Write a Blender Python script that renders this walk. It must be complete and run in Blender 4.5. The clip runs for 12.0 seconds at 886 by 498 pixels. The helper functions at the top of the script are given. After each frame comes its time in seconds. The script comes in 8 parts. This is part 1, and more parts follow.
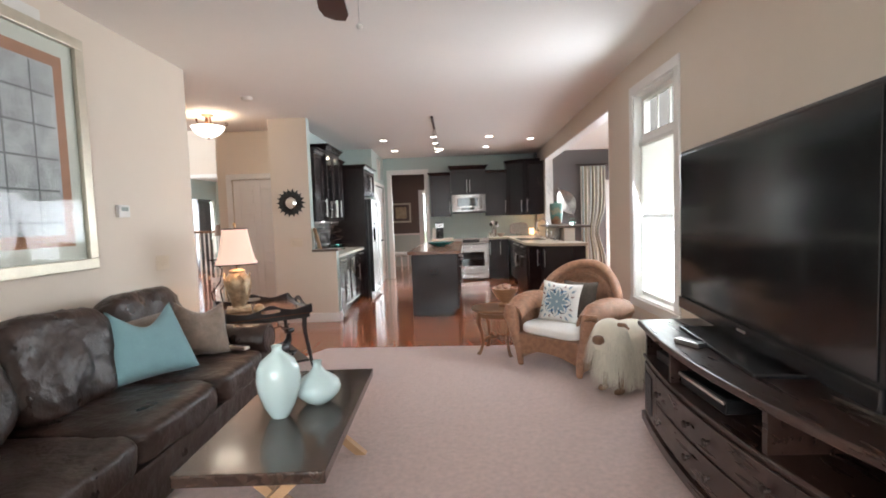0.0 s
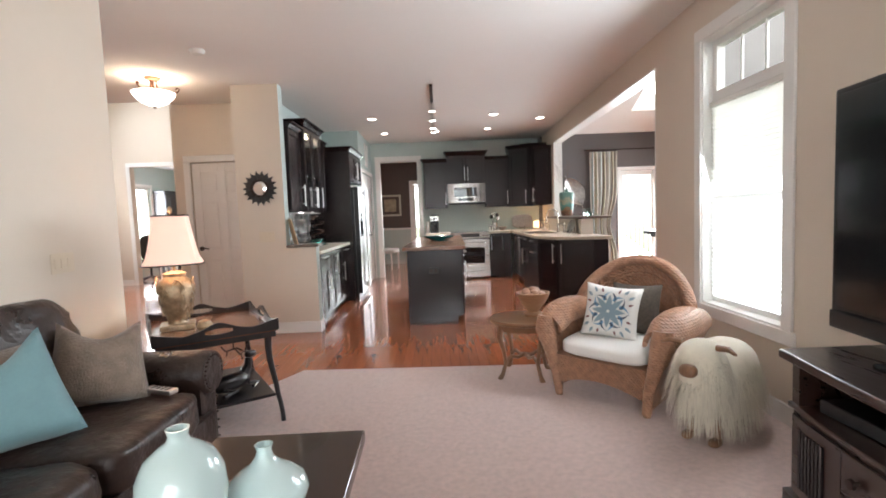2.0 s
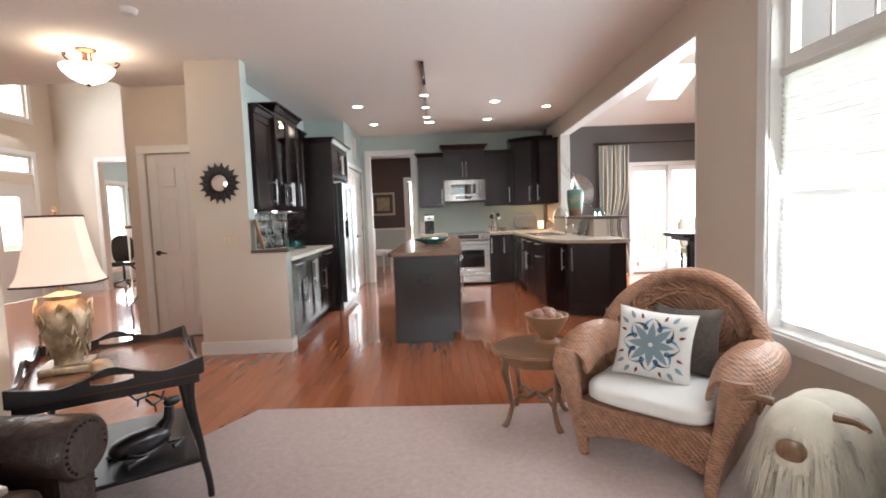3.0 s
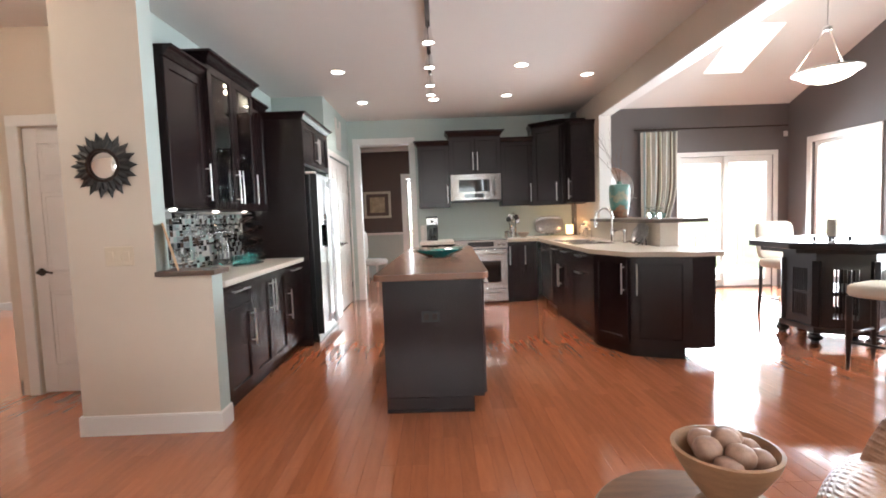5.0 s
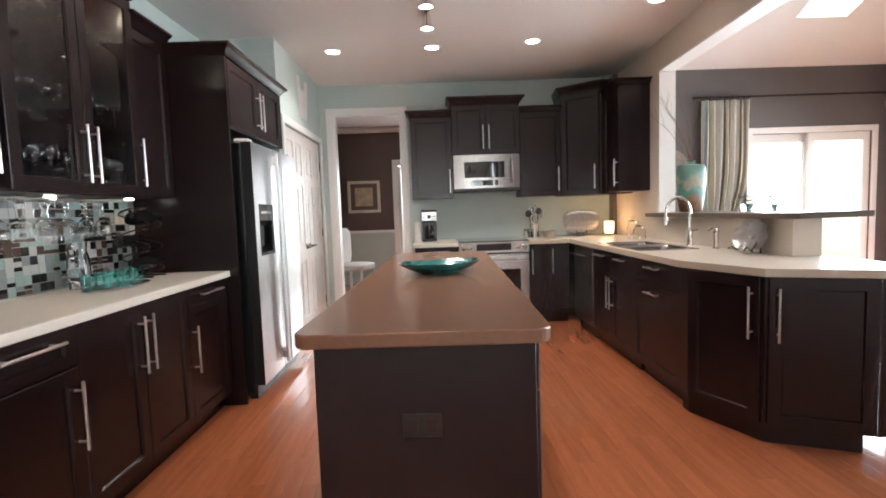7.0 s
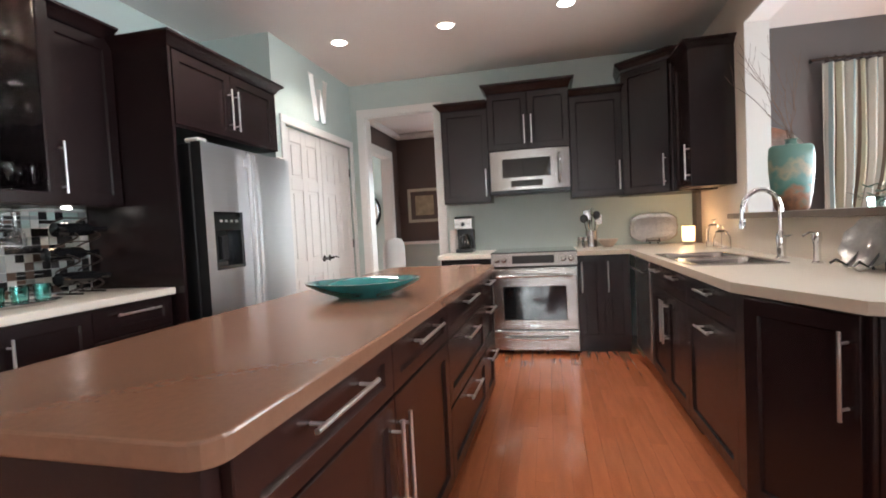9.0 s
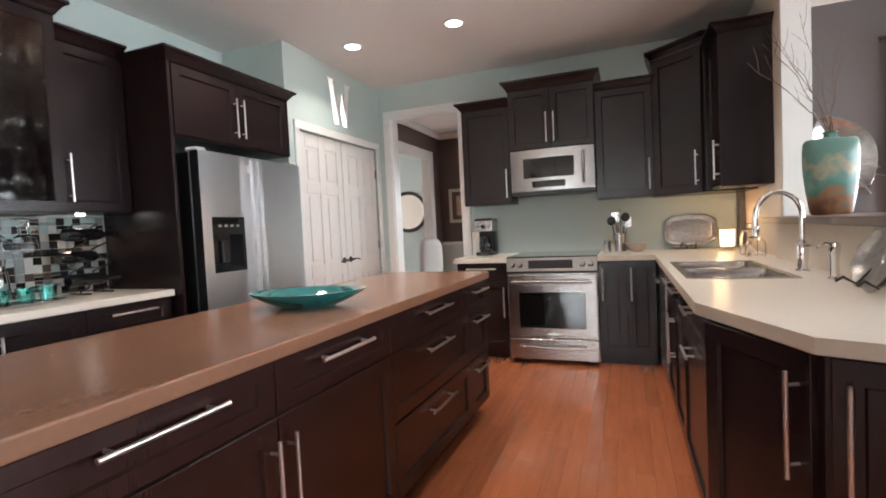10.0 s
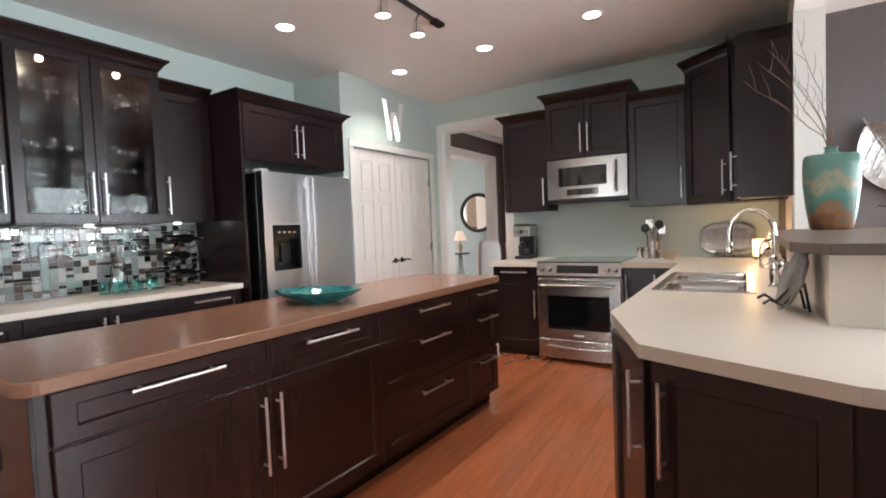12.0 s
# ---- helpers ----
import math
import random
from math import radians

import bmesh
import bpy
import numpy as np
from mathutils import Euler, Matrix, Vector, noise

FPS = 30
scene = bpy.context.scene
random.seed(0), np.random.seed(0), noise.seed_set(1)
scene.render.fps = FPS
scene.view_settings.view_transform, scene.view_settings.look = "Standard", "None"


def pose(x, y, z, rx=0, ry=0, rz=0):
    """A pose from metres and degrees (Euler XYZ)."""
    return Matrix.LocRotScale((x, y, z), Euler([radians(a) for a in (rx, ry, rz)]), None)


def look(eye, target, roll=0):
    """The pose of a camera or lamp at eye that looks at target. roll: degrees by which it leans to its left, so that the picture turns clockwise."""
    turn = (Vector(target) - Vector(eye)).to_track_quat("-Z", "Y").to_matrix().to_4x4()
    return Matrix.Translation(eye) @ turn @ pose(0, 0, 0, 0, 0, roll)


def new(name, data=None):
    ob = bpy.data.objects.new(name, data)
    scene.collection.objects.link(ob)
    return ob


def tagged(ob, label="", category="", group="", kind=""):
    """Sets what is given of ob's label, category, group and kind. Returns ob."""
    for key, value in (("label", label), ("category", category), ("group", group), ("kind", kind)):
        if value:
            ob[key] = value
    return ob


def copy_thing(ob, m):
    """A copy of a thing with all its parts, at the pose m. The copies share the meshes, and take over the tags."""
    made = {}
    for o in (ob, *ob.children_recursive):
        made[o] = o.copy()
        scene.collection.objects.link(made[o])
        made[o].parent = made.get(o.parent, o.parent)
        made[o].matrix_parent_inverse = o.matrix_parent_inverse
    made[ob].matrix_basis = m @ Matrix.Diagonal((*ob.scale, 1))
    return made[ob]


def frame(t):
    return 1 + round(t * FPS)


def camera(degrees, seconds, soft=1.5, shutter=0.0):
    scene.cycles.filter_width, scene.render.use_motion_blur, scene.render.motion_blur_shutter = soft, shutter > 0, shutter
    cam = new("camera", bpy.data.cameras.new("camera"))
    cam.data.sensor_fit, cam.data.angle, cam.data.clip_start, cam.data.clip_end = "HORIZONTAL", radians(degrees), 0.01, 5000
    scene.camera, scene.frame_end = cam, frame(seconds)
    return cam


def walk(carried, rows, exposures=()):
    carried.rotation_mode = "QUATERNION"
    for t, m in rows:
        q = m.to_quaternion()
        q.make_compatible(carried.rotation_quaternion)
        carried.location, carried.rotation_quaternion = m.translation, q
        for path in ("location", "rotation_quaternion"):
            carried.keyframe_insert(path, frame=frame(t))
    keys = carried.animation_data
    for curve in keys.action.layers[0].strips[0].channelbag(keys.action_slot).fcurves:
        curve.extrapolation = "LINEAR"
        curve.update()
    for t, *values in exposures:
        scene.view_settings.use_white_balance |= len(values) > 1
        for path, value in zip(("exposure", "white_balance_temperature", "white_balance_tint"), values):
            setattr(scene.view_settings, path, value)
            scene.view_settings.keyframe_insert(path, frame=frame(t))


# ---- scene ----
cam = camera(85.6, 12.0, soft=1.8)
PATH = [
    (0, (0.043, 0.181, 1.371), (-0.001, 2.176, 1.244), -2.0),
    (0.5, (-0.076, 0.319, 1.346), (-0.071, 2.315, 1.216), -2.0),
    (1, (-0.102, 0.565, 1.319), (-0.087, 2.56, 1.182), -2.2),
    (1.5, (-0.148, 0.906, 1.298), (-0.131, 2.901, 1.157), -2.3),
    (2, (-0.163, 1.282, 1.286), (-0.151, 3.277, 1.142), -2.2),
    (2.5, (-0.122, 1.693, 1.27), (-0.107, 3.688, 1.129), -2.5),
    (3, (-0.095, 2.104, 1.293), (-0.079, 4.099, 1.144), -2.1),
    (5, (-0.184, 3.793, 1.279), (-0.163, 5.788, 1.143), -2.1),
    (5.5, (-0.16, 4.219, 1.247), (-0.141, 6.215, 1.113), -2.2),
    (6, (-0.191, 4.69, 1.231), (-0.165, 6.685, 1.095), -2.3),
    (6.5, (-0.205, 5.108, 1.23), (-0.179, 7.103, 1.092), -2.3),
    (6.7, (-0.205, 5.266, 1.25), (-0.171, 7.26, 1.096), -2.0),
    (8.3, (0.229, 6.189, 1.218), (0.06, 8.179, 1.113), -2.7),
    (8.5, (0.339, 6.204, 1.202), (0.099, 8.187, 1.109), -2.9),
    (9, (0.572, 6.285, 1.183), (0.141, 8.236, 1.093), -2.9),
    (9.5, (0.798, 6.432, 1.189), (0.223, 8.345, 1.099), -2.9),
    (10, (1.039, 6.517, 1.208), (0.324, 8.383, 1.121), -2.8),
    (10.5, (1.297, 6.546, 1.214), (0.362, 8.312, 1.141), -2.7),
    (11, (1.459, 6.518, 1.252), (0.408, 8.218, 1.177), -2.5),
    (11.5, (1.568, 6.433, 1.279), (0.5, 8.123, 1.202), -2.3),
    (12, (1.696, 6.382, 1.272), (0.631, 8.074, 1.186), -2.3),
]
walk(cam, [(t, look(eye, target, roll)) for t, eye, target, roll in PATH],
     [(0, 0.08, 6400, 10), (2, 0.15, 6400, 10), (3, 0.15, 6400, 10), (5, 0.36, 6400, 10), (6.5, 0.3, 6400, 10),
      (8.5, 0.3, 6350, 10), (9.5, 0.26, 6350, 10), (11, 0.22, 6350, 10), (12, 0.22, 6350, 10)])

# ---- world, sun, large lights ----
world = bpy.data.worlds.new("world")
scene.world = world
world.use_nodes = True
wn = world.node_tree
sky = wn.nodes.new("ShaderNodeTexSky")
sky.sky_type = 'NISHITA'
sky.sun_disc = False
sky.sun_elevation = radians(60)
sky.sun_rotation = radians(211)
wn.links.new(sky.outputs[0], wn.nodes["Background"].inputs[0])
wn.nodes["Background"].inputs[1].default_value = 0.15


def lamp(name, kind, m, energy, color, **kw):
    d = bpy.data.lights.new(name, kind)
    d.energy, d.color = energy, color
    if "size" in kw:
        d.size = kw["size"]
    if "size_y" in kw:
        d.shape, d.size_y = 'RECTANGLE', kw["size_y"]
    if "radius" in kw:
        d.shadow_soft_size = kw["radius"]
    if "spread" in kw:
        d.spread = radians(kw["spread"])
    if "spot" in kw:
        d.spot_size, d.spot_blend = radians(kw["spot"]), 0.6
    o = new(name, d)
    o.matrix_world = m
    return o


# high thin-cloud sun: no hard patches fall into the rooms
sun = lamp("sun", 'SUN', look((0, 0, 0), (0.3, 0.5, -1.0)), 4.5, (1, 0.95, 0.88))
sun.data.angle = radians(10)
DAY = (0.86, 0.93, 1.0)
lamp("window_daylight", 'AREA', look((1.83, 4.41, 1.5), (0, 4.41, 1.05)), 50, DAY, size=0.85, size_y=1.9)
lamp("window_daylight", 'AREA', look((4.4, 11.1, 1.15), (3.9, 8.0, 0.5)), 122, DAY, size=1.4, size_y=1.9, spread=150)
lamp("window_daylight", 'AREA', look((5.22, 10.28, 1.35), (2.5, 9.6, 0.7)), 68, DAY, size=1.0, size_y=1.9, spread=130)
lamp("window_daylight", 'AREA', look((5.22, 8.1, 1.4), (2.0, 8.1, 0.75)), 84, DAY, size=1.7, size_y=1.9, spread=130)
lamp("window_daylight", 'AREA', look((-0.4, -2.35, 1.55), (-0.4, 2, 1.0)), 58, DAY, size=3.2, size_y=1.9)
lamp("window_daylight", 'AREA', look((-7.3, 9.6, 3.4), (-4, 9.4, 1.0)), 120, DAY, size=2.6, size_y=3.0)
lamp("window_daylight", 'AREA', look((-0.28, 14.05, 1.3), (-0.6, 12.5, 1.2)), 16, DAY, size=1.0, size_y=1.8)

lamp("window_daylight", 'AREA', look((-7.5, 13.42, 1.3), (-3, 14.2, 1.2)), 110, DAY, size=0.6, size_y=1.9)

# ---- materials ----


def mat(name, col, rough=0.5, metal=0.0, var=0.12, scale=6.0, stretch=(1, 1, 1), bump=0.0, bscale=60.0, bdist=0.002,
        rvar=0.0, coat=0.0, spec=None, rnd=0.0, sheen=0.0, isl=0.0):
    """A surface of one base colour with two scales of variation, relief and uneven gloss."""
    m = bpy.data.materials.new(name)
    m.use_nodes = True
    n, lk = m.node_tree.nodes, m.node_tree.links
    b = n["Principled BSDF"]
    b.inputs["Metallic"].default_value = metal
    b.inputs["Roughness"].default_value = rough
    if coat:
        b.inputs["Coat Weight"].default_value = coat
        b.inputs["Coat Roughness"].default_value = 0.08
    if spec is not None:
        b.inputs["Specular IOR Level"].default_value = spec
    if sheen:
        b.inputs["Sheen Weight"].default_value = sheen
    tc = n.new("ShaderNodeTexCoord")
    mp = n.new("ShaderNodeMapping")
    mp.inputs["Scale"].default_value = stretch
    lk.new(tc.outputs["Object"], mp.inputs[0])
    t1 = n.new("ShaderNodeTexNoise")
    t1.inputs["Scale"].default_value = scale
    t1.inputs["Detail"].default_value = 6
    lk.new(mp.outputs[0], t1.inputs["Vector"])
    t2 = n.new("ShaderNodeTexNoise")
    t2.inputs["Scale"].default_value = scale * 9
    t2.inputs["Detail"].default_value = 4
    lk.new(mp.outputs[0], t2.inputs["Vector"])
    add = n.new("ShaderNodeMath")
    add.operation = 'MULTIPLY_ADD'
    add.inputs[1].default_value = 0.65
    lk.new(t1.outputs[0], add.inputs[0])
    m2 = n.new("ShaderNodeMath")
    m2.operation = 'MULTIPLY'
    m2.inputs[1].default_value = 0.35
    lk.new(t2.outputs[0], m2.inputs[0])
    lk.new(m2.outputs[0], add.inputs[2])
    fac = add.outputs[0]
    if rnd or isl:
        src = n.new("ShaderNodeObjectInfo").outputs["Random"] if rnd else n.new("ShaderNodeNewGeometry").outputs["Random Per Island"]
        mr = n.new("ShaderNodeMapRange")
        mr.inputs[3].default_value, mr.inputs[4].default_value = -(rnd or isl), (rnd or isl)
        lk.new(src, mr.inputs[0])
        ad = n.new("ShaderNodeMath")
        lk.new(fac, ad.inputs[0])
        lk.new(mr.outputs[0], ad.inputs[1])
        fac = ad.outputs[0]
    r = n.new("ShaderNodeValToRGB")
    r.color_ramp.elements[0].position, r.color_ramp.elements[1].position = 0.25, 0.75
    r.color_ramp.elements[0].color = (*[max(0, c * (1 - var)) for c in col], 1)
    r.color_ramp.elements[1].color = (*[min(1, c * (1 + var)) for c in col], 1)
    lk.new(fac, r.inputs[0])
    lk.new(r.outputs[0], b.inputs["Base Color"])
    if rvar:
        mr = n.new("ShaderNodeMapRange")
        mr.inputs[1].default_value, mr.inputs[2].default_value = 0.3, 0.7
        mr.inputs[3].default_value, mr.inputs[4].default_value = max(0.02, rough - rvar), min(1, rough + rvar)
        lk.new(t1.outputs[0], mr.inputs[0])
        lk.new(mr.outputs[0], b.inputs["Roughness"])
    if bump:
        t3 = n.new("ShaderNodeTexNoise")
        t3.inputs["Scale"].default_value = bscale
        t3.inputs["Detail"].default_value = 5
        lk.new(mp.outputs[0], t3.inputs["Vector"])
        bp = n.new("ShaderNodeBump")
        bp.inputs["Strength"].default_value = bump
        bp.inputs["Distance"].default_value = bdist
        lk.new(t3.outputs[0], bp.inputs["Height"])
        lk.new(bp.outputs[0], b.inputs["Normal"])
    return m


def glass_mat(name, tint=(1, 1, 1), rough=0.0, ior=1.45):
    m = bpy.data.materials.new(name)
    m.use_nodes = True
    b = m.node_tree.nodes["Principled BSDF"]
    b.inputs["Base Color"].default_value = (*tint, 1)
    b.inputs["Roughness"].default_value = rough
    b.inputs["IOR"].default_value = ior
    b.inputs["Transmission Weight"].default_value = 1
    return m


def glow_mat(name, col, strength, base=None):
    m = bpy.data.materials.new(name)
    m.use_nodes = True
    b = m.node_tree.nodes["Principled BSDF"]
    b.inputs["Base Color"].default_value = (*(base or col), 1)
    b.inputs["Roughness"].default_value = 0.6
    b.inputs["Emission Color"].default_value = (*col, 1)
    b.inputs["Emission Strength"].default_value = strength
    return m


CREAM = mat("cream_paint", (0.69, 0.60, 0.505), 0.6, var=0.02, scale=1.2, bump=0.06, bscale=220, bdist=0.0006)
AQUA = mat("aqua_paint", (0.51, 0.585, 0.55), 0.6, var=0.02, scale=1.2, bump=0.06, bscale=220, bdist=0.0006)
TAUPE = mat("taupe_paint", (0.135, 0.12, 0.117), 0.6, var=0.03, scale=1.2, bump=0.06, bscale=220, bdist=0.0006)
BROWN = mat("brown_paint", (0.115, 0.078, 0.065), 0.6, var=0.03, scale=1.2, bump=0.06, bscale=220, bdist=0.0006)
CEIL = mat("ceiling_paint", (0.83, 0.80, 0.765), 0.85, var=0.015, scale=1.0, bump=0.15, bscale=140, bdist=0.0008)
VAULT = mat("vault_paint", (0.80, 0.79, 0.765), 0.85, var=0.015, scale=1.0, bump=0.15, bscale=140, bdist=0.0008)
TRIM = mat("white_trim_paint", (0.80, 0.78, 0.75), 0.35, var=0.02, scale=3, bump=0.03, bscale=80)
CARPET = mat("beige_carpet", (0.61, 0.455, 0.41), 0.95, var=0.2, scale=34, bump=0.9, bscale=330, bdist=0.006, spec=0.15, sheen=0.3)
ESPRESSO = mat("espresso_wood", (0.0155, 0.0074, 0.0077), 0.27, var=0.07, scale=3, stretch=(5, 5, 0.5), spec=0.4)
ESPRESSO_RED = mat("espresso_island_wood", (0.023, 0.0085, 0.0071), 0.27, var=0.15, scale=3, stretch=(5, 5, 0.5), spec=0.4)
STEEL = mat("brushed_steel", (0.43, 0.405, 0.39), 0.27, metal=1, var=0.03, scale=3, stretch=(1, 1, 40))
CHROME = mat("polished_chrome", (0.80, 0.79, 0.78), 0.08, metal=1, var=0.02)
NICKEL = mat("satin_nickel", (0.66, 0.64, 0.62), 0.3, metal=1, var=0.03)
BRONZE = mat("dark_bronze", (0.05, 0.035, 0.03), 0.4, metal=0.8, var=0.3, scale=30)
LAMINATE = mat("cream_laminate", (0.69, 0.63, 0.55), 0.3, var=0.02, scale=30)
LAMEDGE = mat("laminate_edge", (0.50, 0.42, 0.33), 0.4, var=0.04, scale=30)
QUARTZ = mat("brown_quartz", (0.196, 0.096, 0.058), 0.24, var=0.10, scale=60, coat=0.1)
LEDGEMAT = mat("brown_laminate_cap", (0.125, 0.092, 0.075), 0.35, var=0.15, scale=50)
BLACKPL = mat("black_plastic", (0.012, 0.012, 0.013), 0.3, var=0.2)
DARKGLASS = mat("dark_glass", (0.006, 0.006, 0.007), 0.05, var=0.1, coat=0.5)
MIRROR = mat("mirror_glass", (0.9, 0.9, 0.9), 0.02, metal=1, var=0.0)
GLASS = glass_mat("clear_glass")
CABPANE = glass_mat("cabinet_glass", (0.93, 0.97, 0.95), 0.0, 1.22)
CLEARPANE = glass_mat("window_glass", (0.97, 0.99, 1.0), 0.0, 1.1)
AQUAGLASS = glass_mat("aqua_glass", (0.62, 0.92, 0.89), 0.03)
WHITEPL = mat("white_plastic", (0.72, 0.70, 0.66), 0.4, var=0.03)
WOODFLOOR = mat("cherry_plank", (0.385, 0.122, 0.053), 0.13, var=0.2, scale=3.5, stretch=(9, 0.9, 1), bump=0.03, bscale=30, bdist=0.001, rvar=0.04, rnd=0.13, coat=0.6)
WOODREST = mat("cherry_planks_joined", (0.385, 0.122, 0.053), 0.13, var=0.2, scale=3.5, stretch=(9, 0.9, 1), bump=0.03, bscale=30, bdist=0.001, rvar=0.04, isl=0.13, coat=0.6)
SUBFLOOR = mat("dark_joint", (0.16, 0.06, 0.028), 0.6, var=0.2)
LAMPGLOW = glow_mat("lit_lamp_glass", (1.0, 0.90, 0.76), 7.0)
CANGLOW = glow_mat("lit_downlight", (1.0, 0.93, 0.84), 14.0)

# ---- building helpers ----


def bx(bm, x0, x1, y0, y1, z0, z1, r=0.0, seg=1, mi=0):
    """A box, with its edges rounded by r, added to bm."""
    g = bmesh.ops.create_cube(bm, size=1)["verts"]
    for v in g:
        v.co = Vector(((x0 + x1) / 2 + v.co.x * (x1 - x0), (y0 + y1) / 2 + v.co.y * (y1 - y0), (z0 + z1) / 2 + v.co.z * (z1 - z0)))
    fs = {f for v in g for f in v.link_faces}
    for f in fs:
        f.material_index = mi
    if r:
        es = list({e for v in g for e in v.link_edges})
        res = bmesh.ops.bevel(bm, geom=es, offset=r, segments=seg, profile=0.7, affect='EDGES')
        for f in res["faces"]:
            f.material_index = mi
    return bm


def cube(*a, r=0.0, seg=1):
    return bx(bmesh.new(), *a, r=r, seg=seg)


def tube(bm, pts, rad, n=10, cap=True, rads=None):
    """A round tube along pts, added to bm."""
    pts = [Vector(p) for p in pts]
    rings = []
    up = Vector((0, 0, 1))
    t0 = (pts[1] - pts[0]).normalized()
    side = t0.cross(up if abs(t0.z) < 0.9 else Vector((1, 0, 0))).normalized()
    for i, p in enumerate(pts):
        a, b = pts[max(0, i - 1)], pts[min(len(pts) - 1, i + 1)]
        t = (b - a).normalized()
        side = (side - t * side.dot(t)).normalized()
        nrm = t.cross(side)
        rr = rads[i] if rads else rad
        rings.append([bm.verts.new(p + (side * math.cos(k * 2 * math.pi / n) + nrm * math.sin(k * 2 * math.pi / n)) * rr) for k in range(n)])
    for r0, r1 in zip(rings, rings[1:]):
        for k in range(n):
            f = bm.faces.new((r0[k], r0[(k + 1) % n], r1[(k + 1) % n], r1[k]))
            f.smooth = True
    if cap:
        bm.faces.new(rings[0][::-1])
        bm.faces.new(rings[-1])
    return bm


def lathe(bm, prof, n=32, at=(0, 0, 0), sx=1.0, sy=1.0, close=True):
    """A turned body from (radius, height) pairs, added to bm."""
    rings = []
    for r, z in prof:
        rings.append([bm.verts.new((at[0] + sx * r * math.cos(k * 2 * math.pi / n), at[1] + sy * r * math.sin(k * 2 * math.pi / n), at[2] + z)) for k in range(n)])
    for r0, r1 in zip(rings, rings[1:]):
        for k in range(n):
            f = bm.faces.new((r0[k], r0[(k + 1) % n], r1[(k + 1) % n], r1[k]))
            f.smooth = True
    if close:
        if prof[0][0] > 1e-4:
            bm.faces.new(rings[0][::-1])
        if prof[-1][0] > 1e-4:
            bm.faces.new(rings[-1])
    bmesh.ops.remove_doubles(bm, verts=[v for r in rings for v in r], dist=1e-5)
    return bm


def prism(bm, pts, z0, z1, mi=0):
    """An upright prism over the outline pts (counter-clockwise)."""
    a = [bm.verts.new((x, y, z0)) for x, y in pts]
    b = [bm.verts.new((x, y, z1)) for x, y in pts]
    n = len(pts)
    fs = [bm.faces.new(a[::-1]), bm.faces.new(b)]
    for i in range(n):
        fs.append(bm.faces.new((a[i], a[(i + 1) % n], b[(i + 1) % n], b[i])))
    for f in fs:
        f.material_index = mi
    return bm


def loft(bm, rings, cap=True, smooth=True):
    vs = [[bm.verts.new(p) for p in r] for r in rings]
    n = len(vs[0])
    for r0, r1 in zip(vs, vs[1:]):
        for k in range(n):
            f = bm.faces.new((r0[k], r0[(k + 1) % n], r1[(k + 1) % n], r1[k]))
            f.smooth = smooth
    if cap:
        bm.faces.new(vs[0][::-1])
        bm.faces.new(vs[-1])
    return bm


def mesh_of(name, bm, *mats):
    me = bpy.data.meshes.new(name)
    bmesh.ops.recalc_face_normals(bm, faces=bm.faces[:])
    for e in bm.edges:
        if len(e.link_faces) == 2 and e.calc_face_angle(0.0) > 0.75:
            e.smooth = False
    bm.to_mesh(me)
    bm.free()
    for m in mats:
        me.materials.append(m)
    return me


def part(name, bm, material, parent, label="", at=None):
    """One mesh under a thing or part; bm is in the parent's own axes."""
    mats = material if isinstance(material, (list, tuple)) else [material]
    o = new(name, mesh_of(name, bm, *mats))
    o.parent = parent
    if at is not None:
        o.matrix_basis = at
    if label:
        o["label"] = label
    return o


def thing(name, m, label, category, group="", kind=""):
    """An Empty at the base of a thing, to which its parts are parented."""
    o = new(name)
    o.empty_display_size = 0.1
    o.matrix_basis = m
    return tagged(o, label, category, group, kind)


def solid(name, bm, material, label="", category="", kind="", m=None, group=""):
    mats = material if isinstance(material, (list, tuple)) else [material]
    o = new(name, mesh_of(name, bm, *mats))
    if m is not None:
        o.matrix_basis = m
    return tagged(o, label, category, group, kind)


def soften(ob, w=0.004, seg=2):
    md = ob.modifiers.new("bevel", 'BEVEL')
    md.width, md.segments, md.limit_method, md.angle_limit = w, seg, 'ANGLE', radians(40)
    return ob


def wall(name, axis, p0, p1, a0, a1, z0, z1, mats, openings=(), label="", category="wall"):
    """A wall p0..p1 thick across axis, a0..a1 long, with openings (a0, a1, z0, z1) cut through.
    mats: default paint, then (axis, sign, paint) for faces that look another way."""
    bm = bmesh.new()
    cuts = sorted({a0, a1, *[o[0] for o in openings], *[o[1] for o in openings]})
    for c0, c1 in zip(cuts, cuts[1:]):
        zs = [(z0, z1)]
        for o in openings:
            if o[0] <= c0 + 1e-6 and o[1] >= c1 - 1e-6:
                nz = []
                for s, e in zs:
                    if o[2] > s:
                        nz.append((s, min(e, o[2])))
                    if o[3] < e:
                        nz.append((max(s, o[3]), e))
                zs = [(s, e) for s, e in nz if e - s > 1e-4]
        for s, e in zs:
            if axis == "x":
                bx(bm, p0, p1, c0, c1, s, e)
            else:
                bx(bm, c0, c1, p0, p1, s, e)
    bmesh.ops.remove_doubles(bm, verts=bm.verts[:], dist=1e-5)
    ms = [mats[0]]
    bm.normal_update()
    for ax, sg, mt in mats[1:]:
        ms.append(mt)
        for f in bm.faces:
            if f.normal["xyz".index(ax)] * sg > 0.9:
                f.material_index = len(ms) - 1
    return solid(name, bm, ms, label or "smooth painted plaster wall", category, "structure")


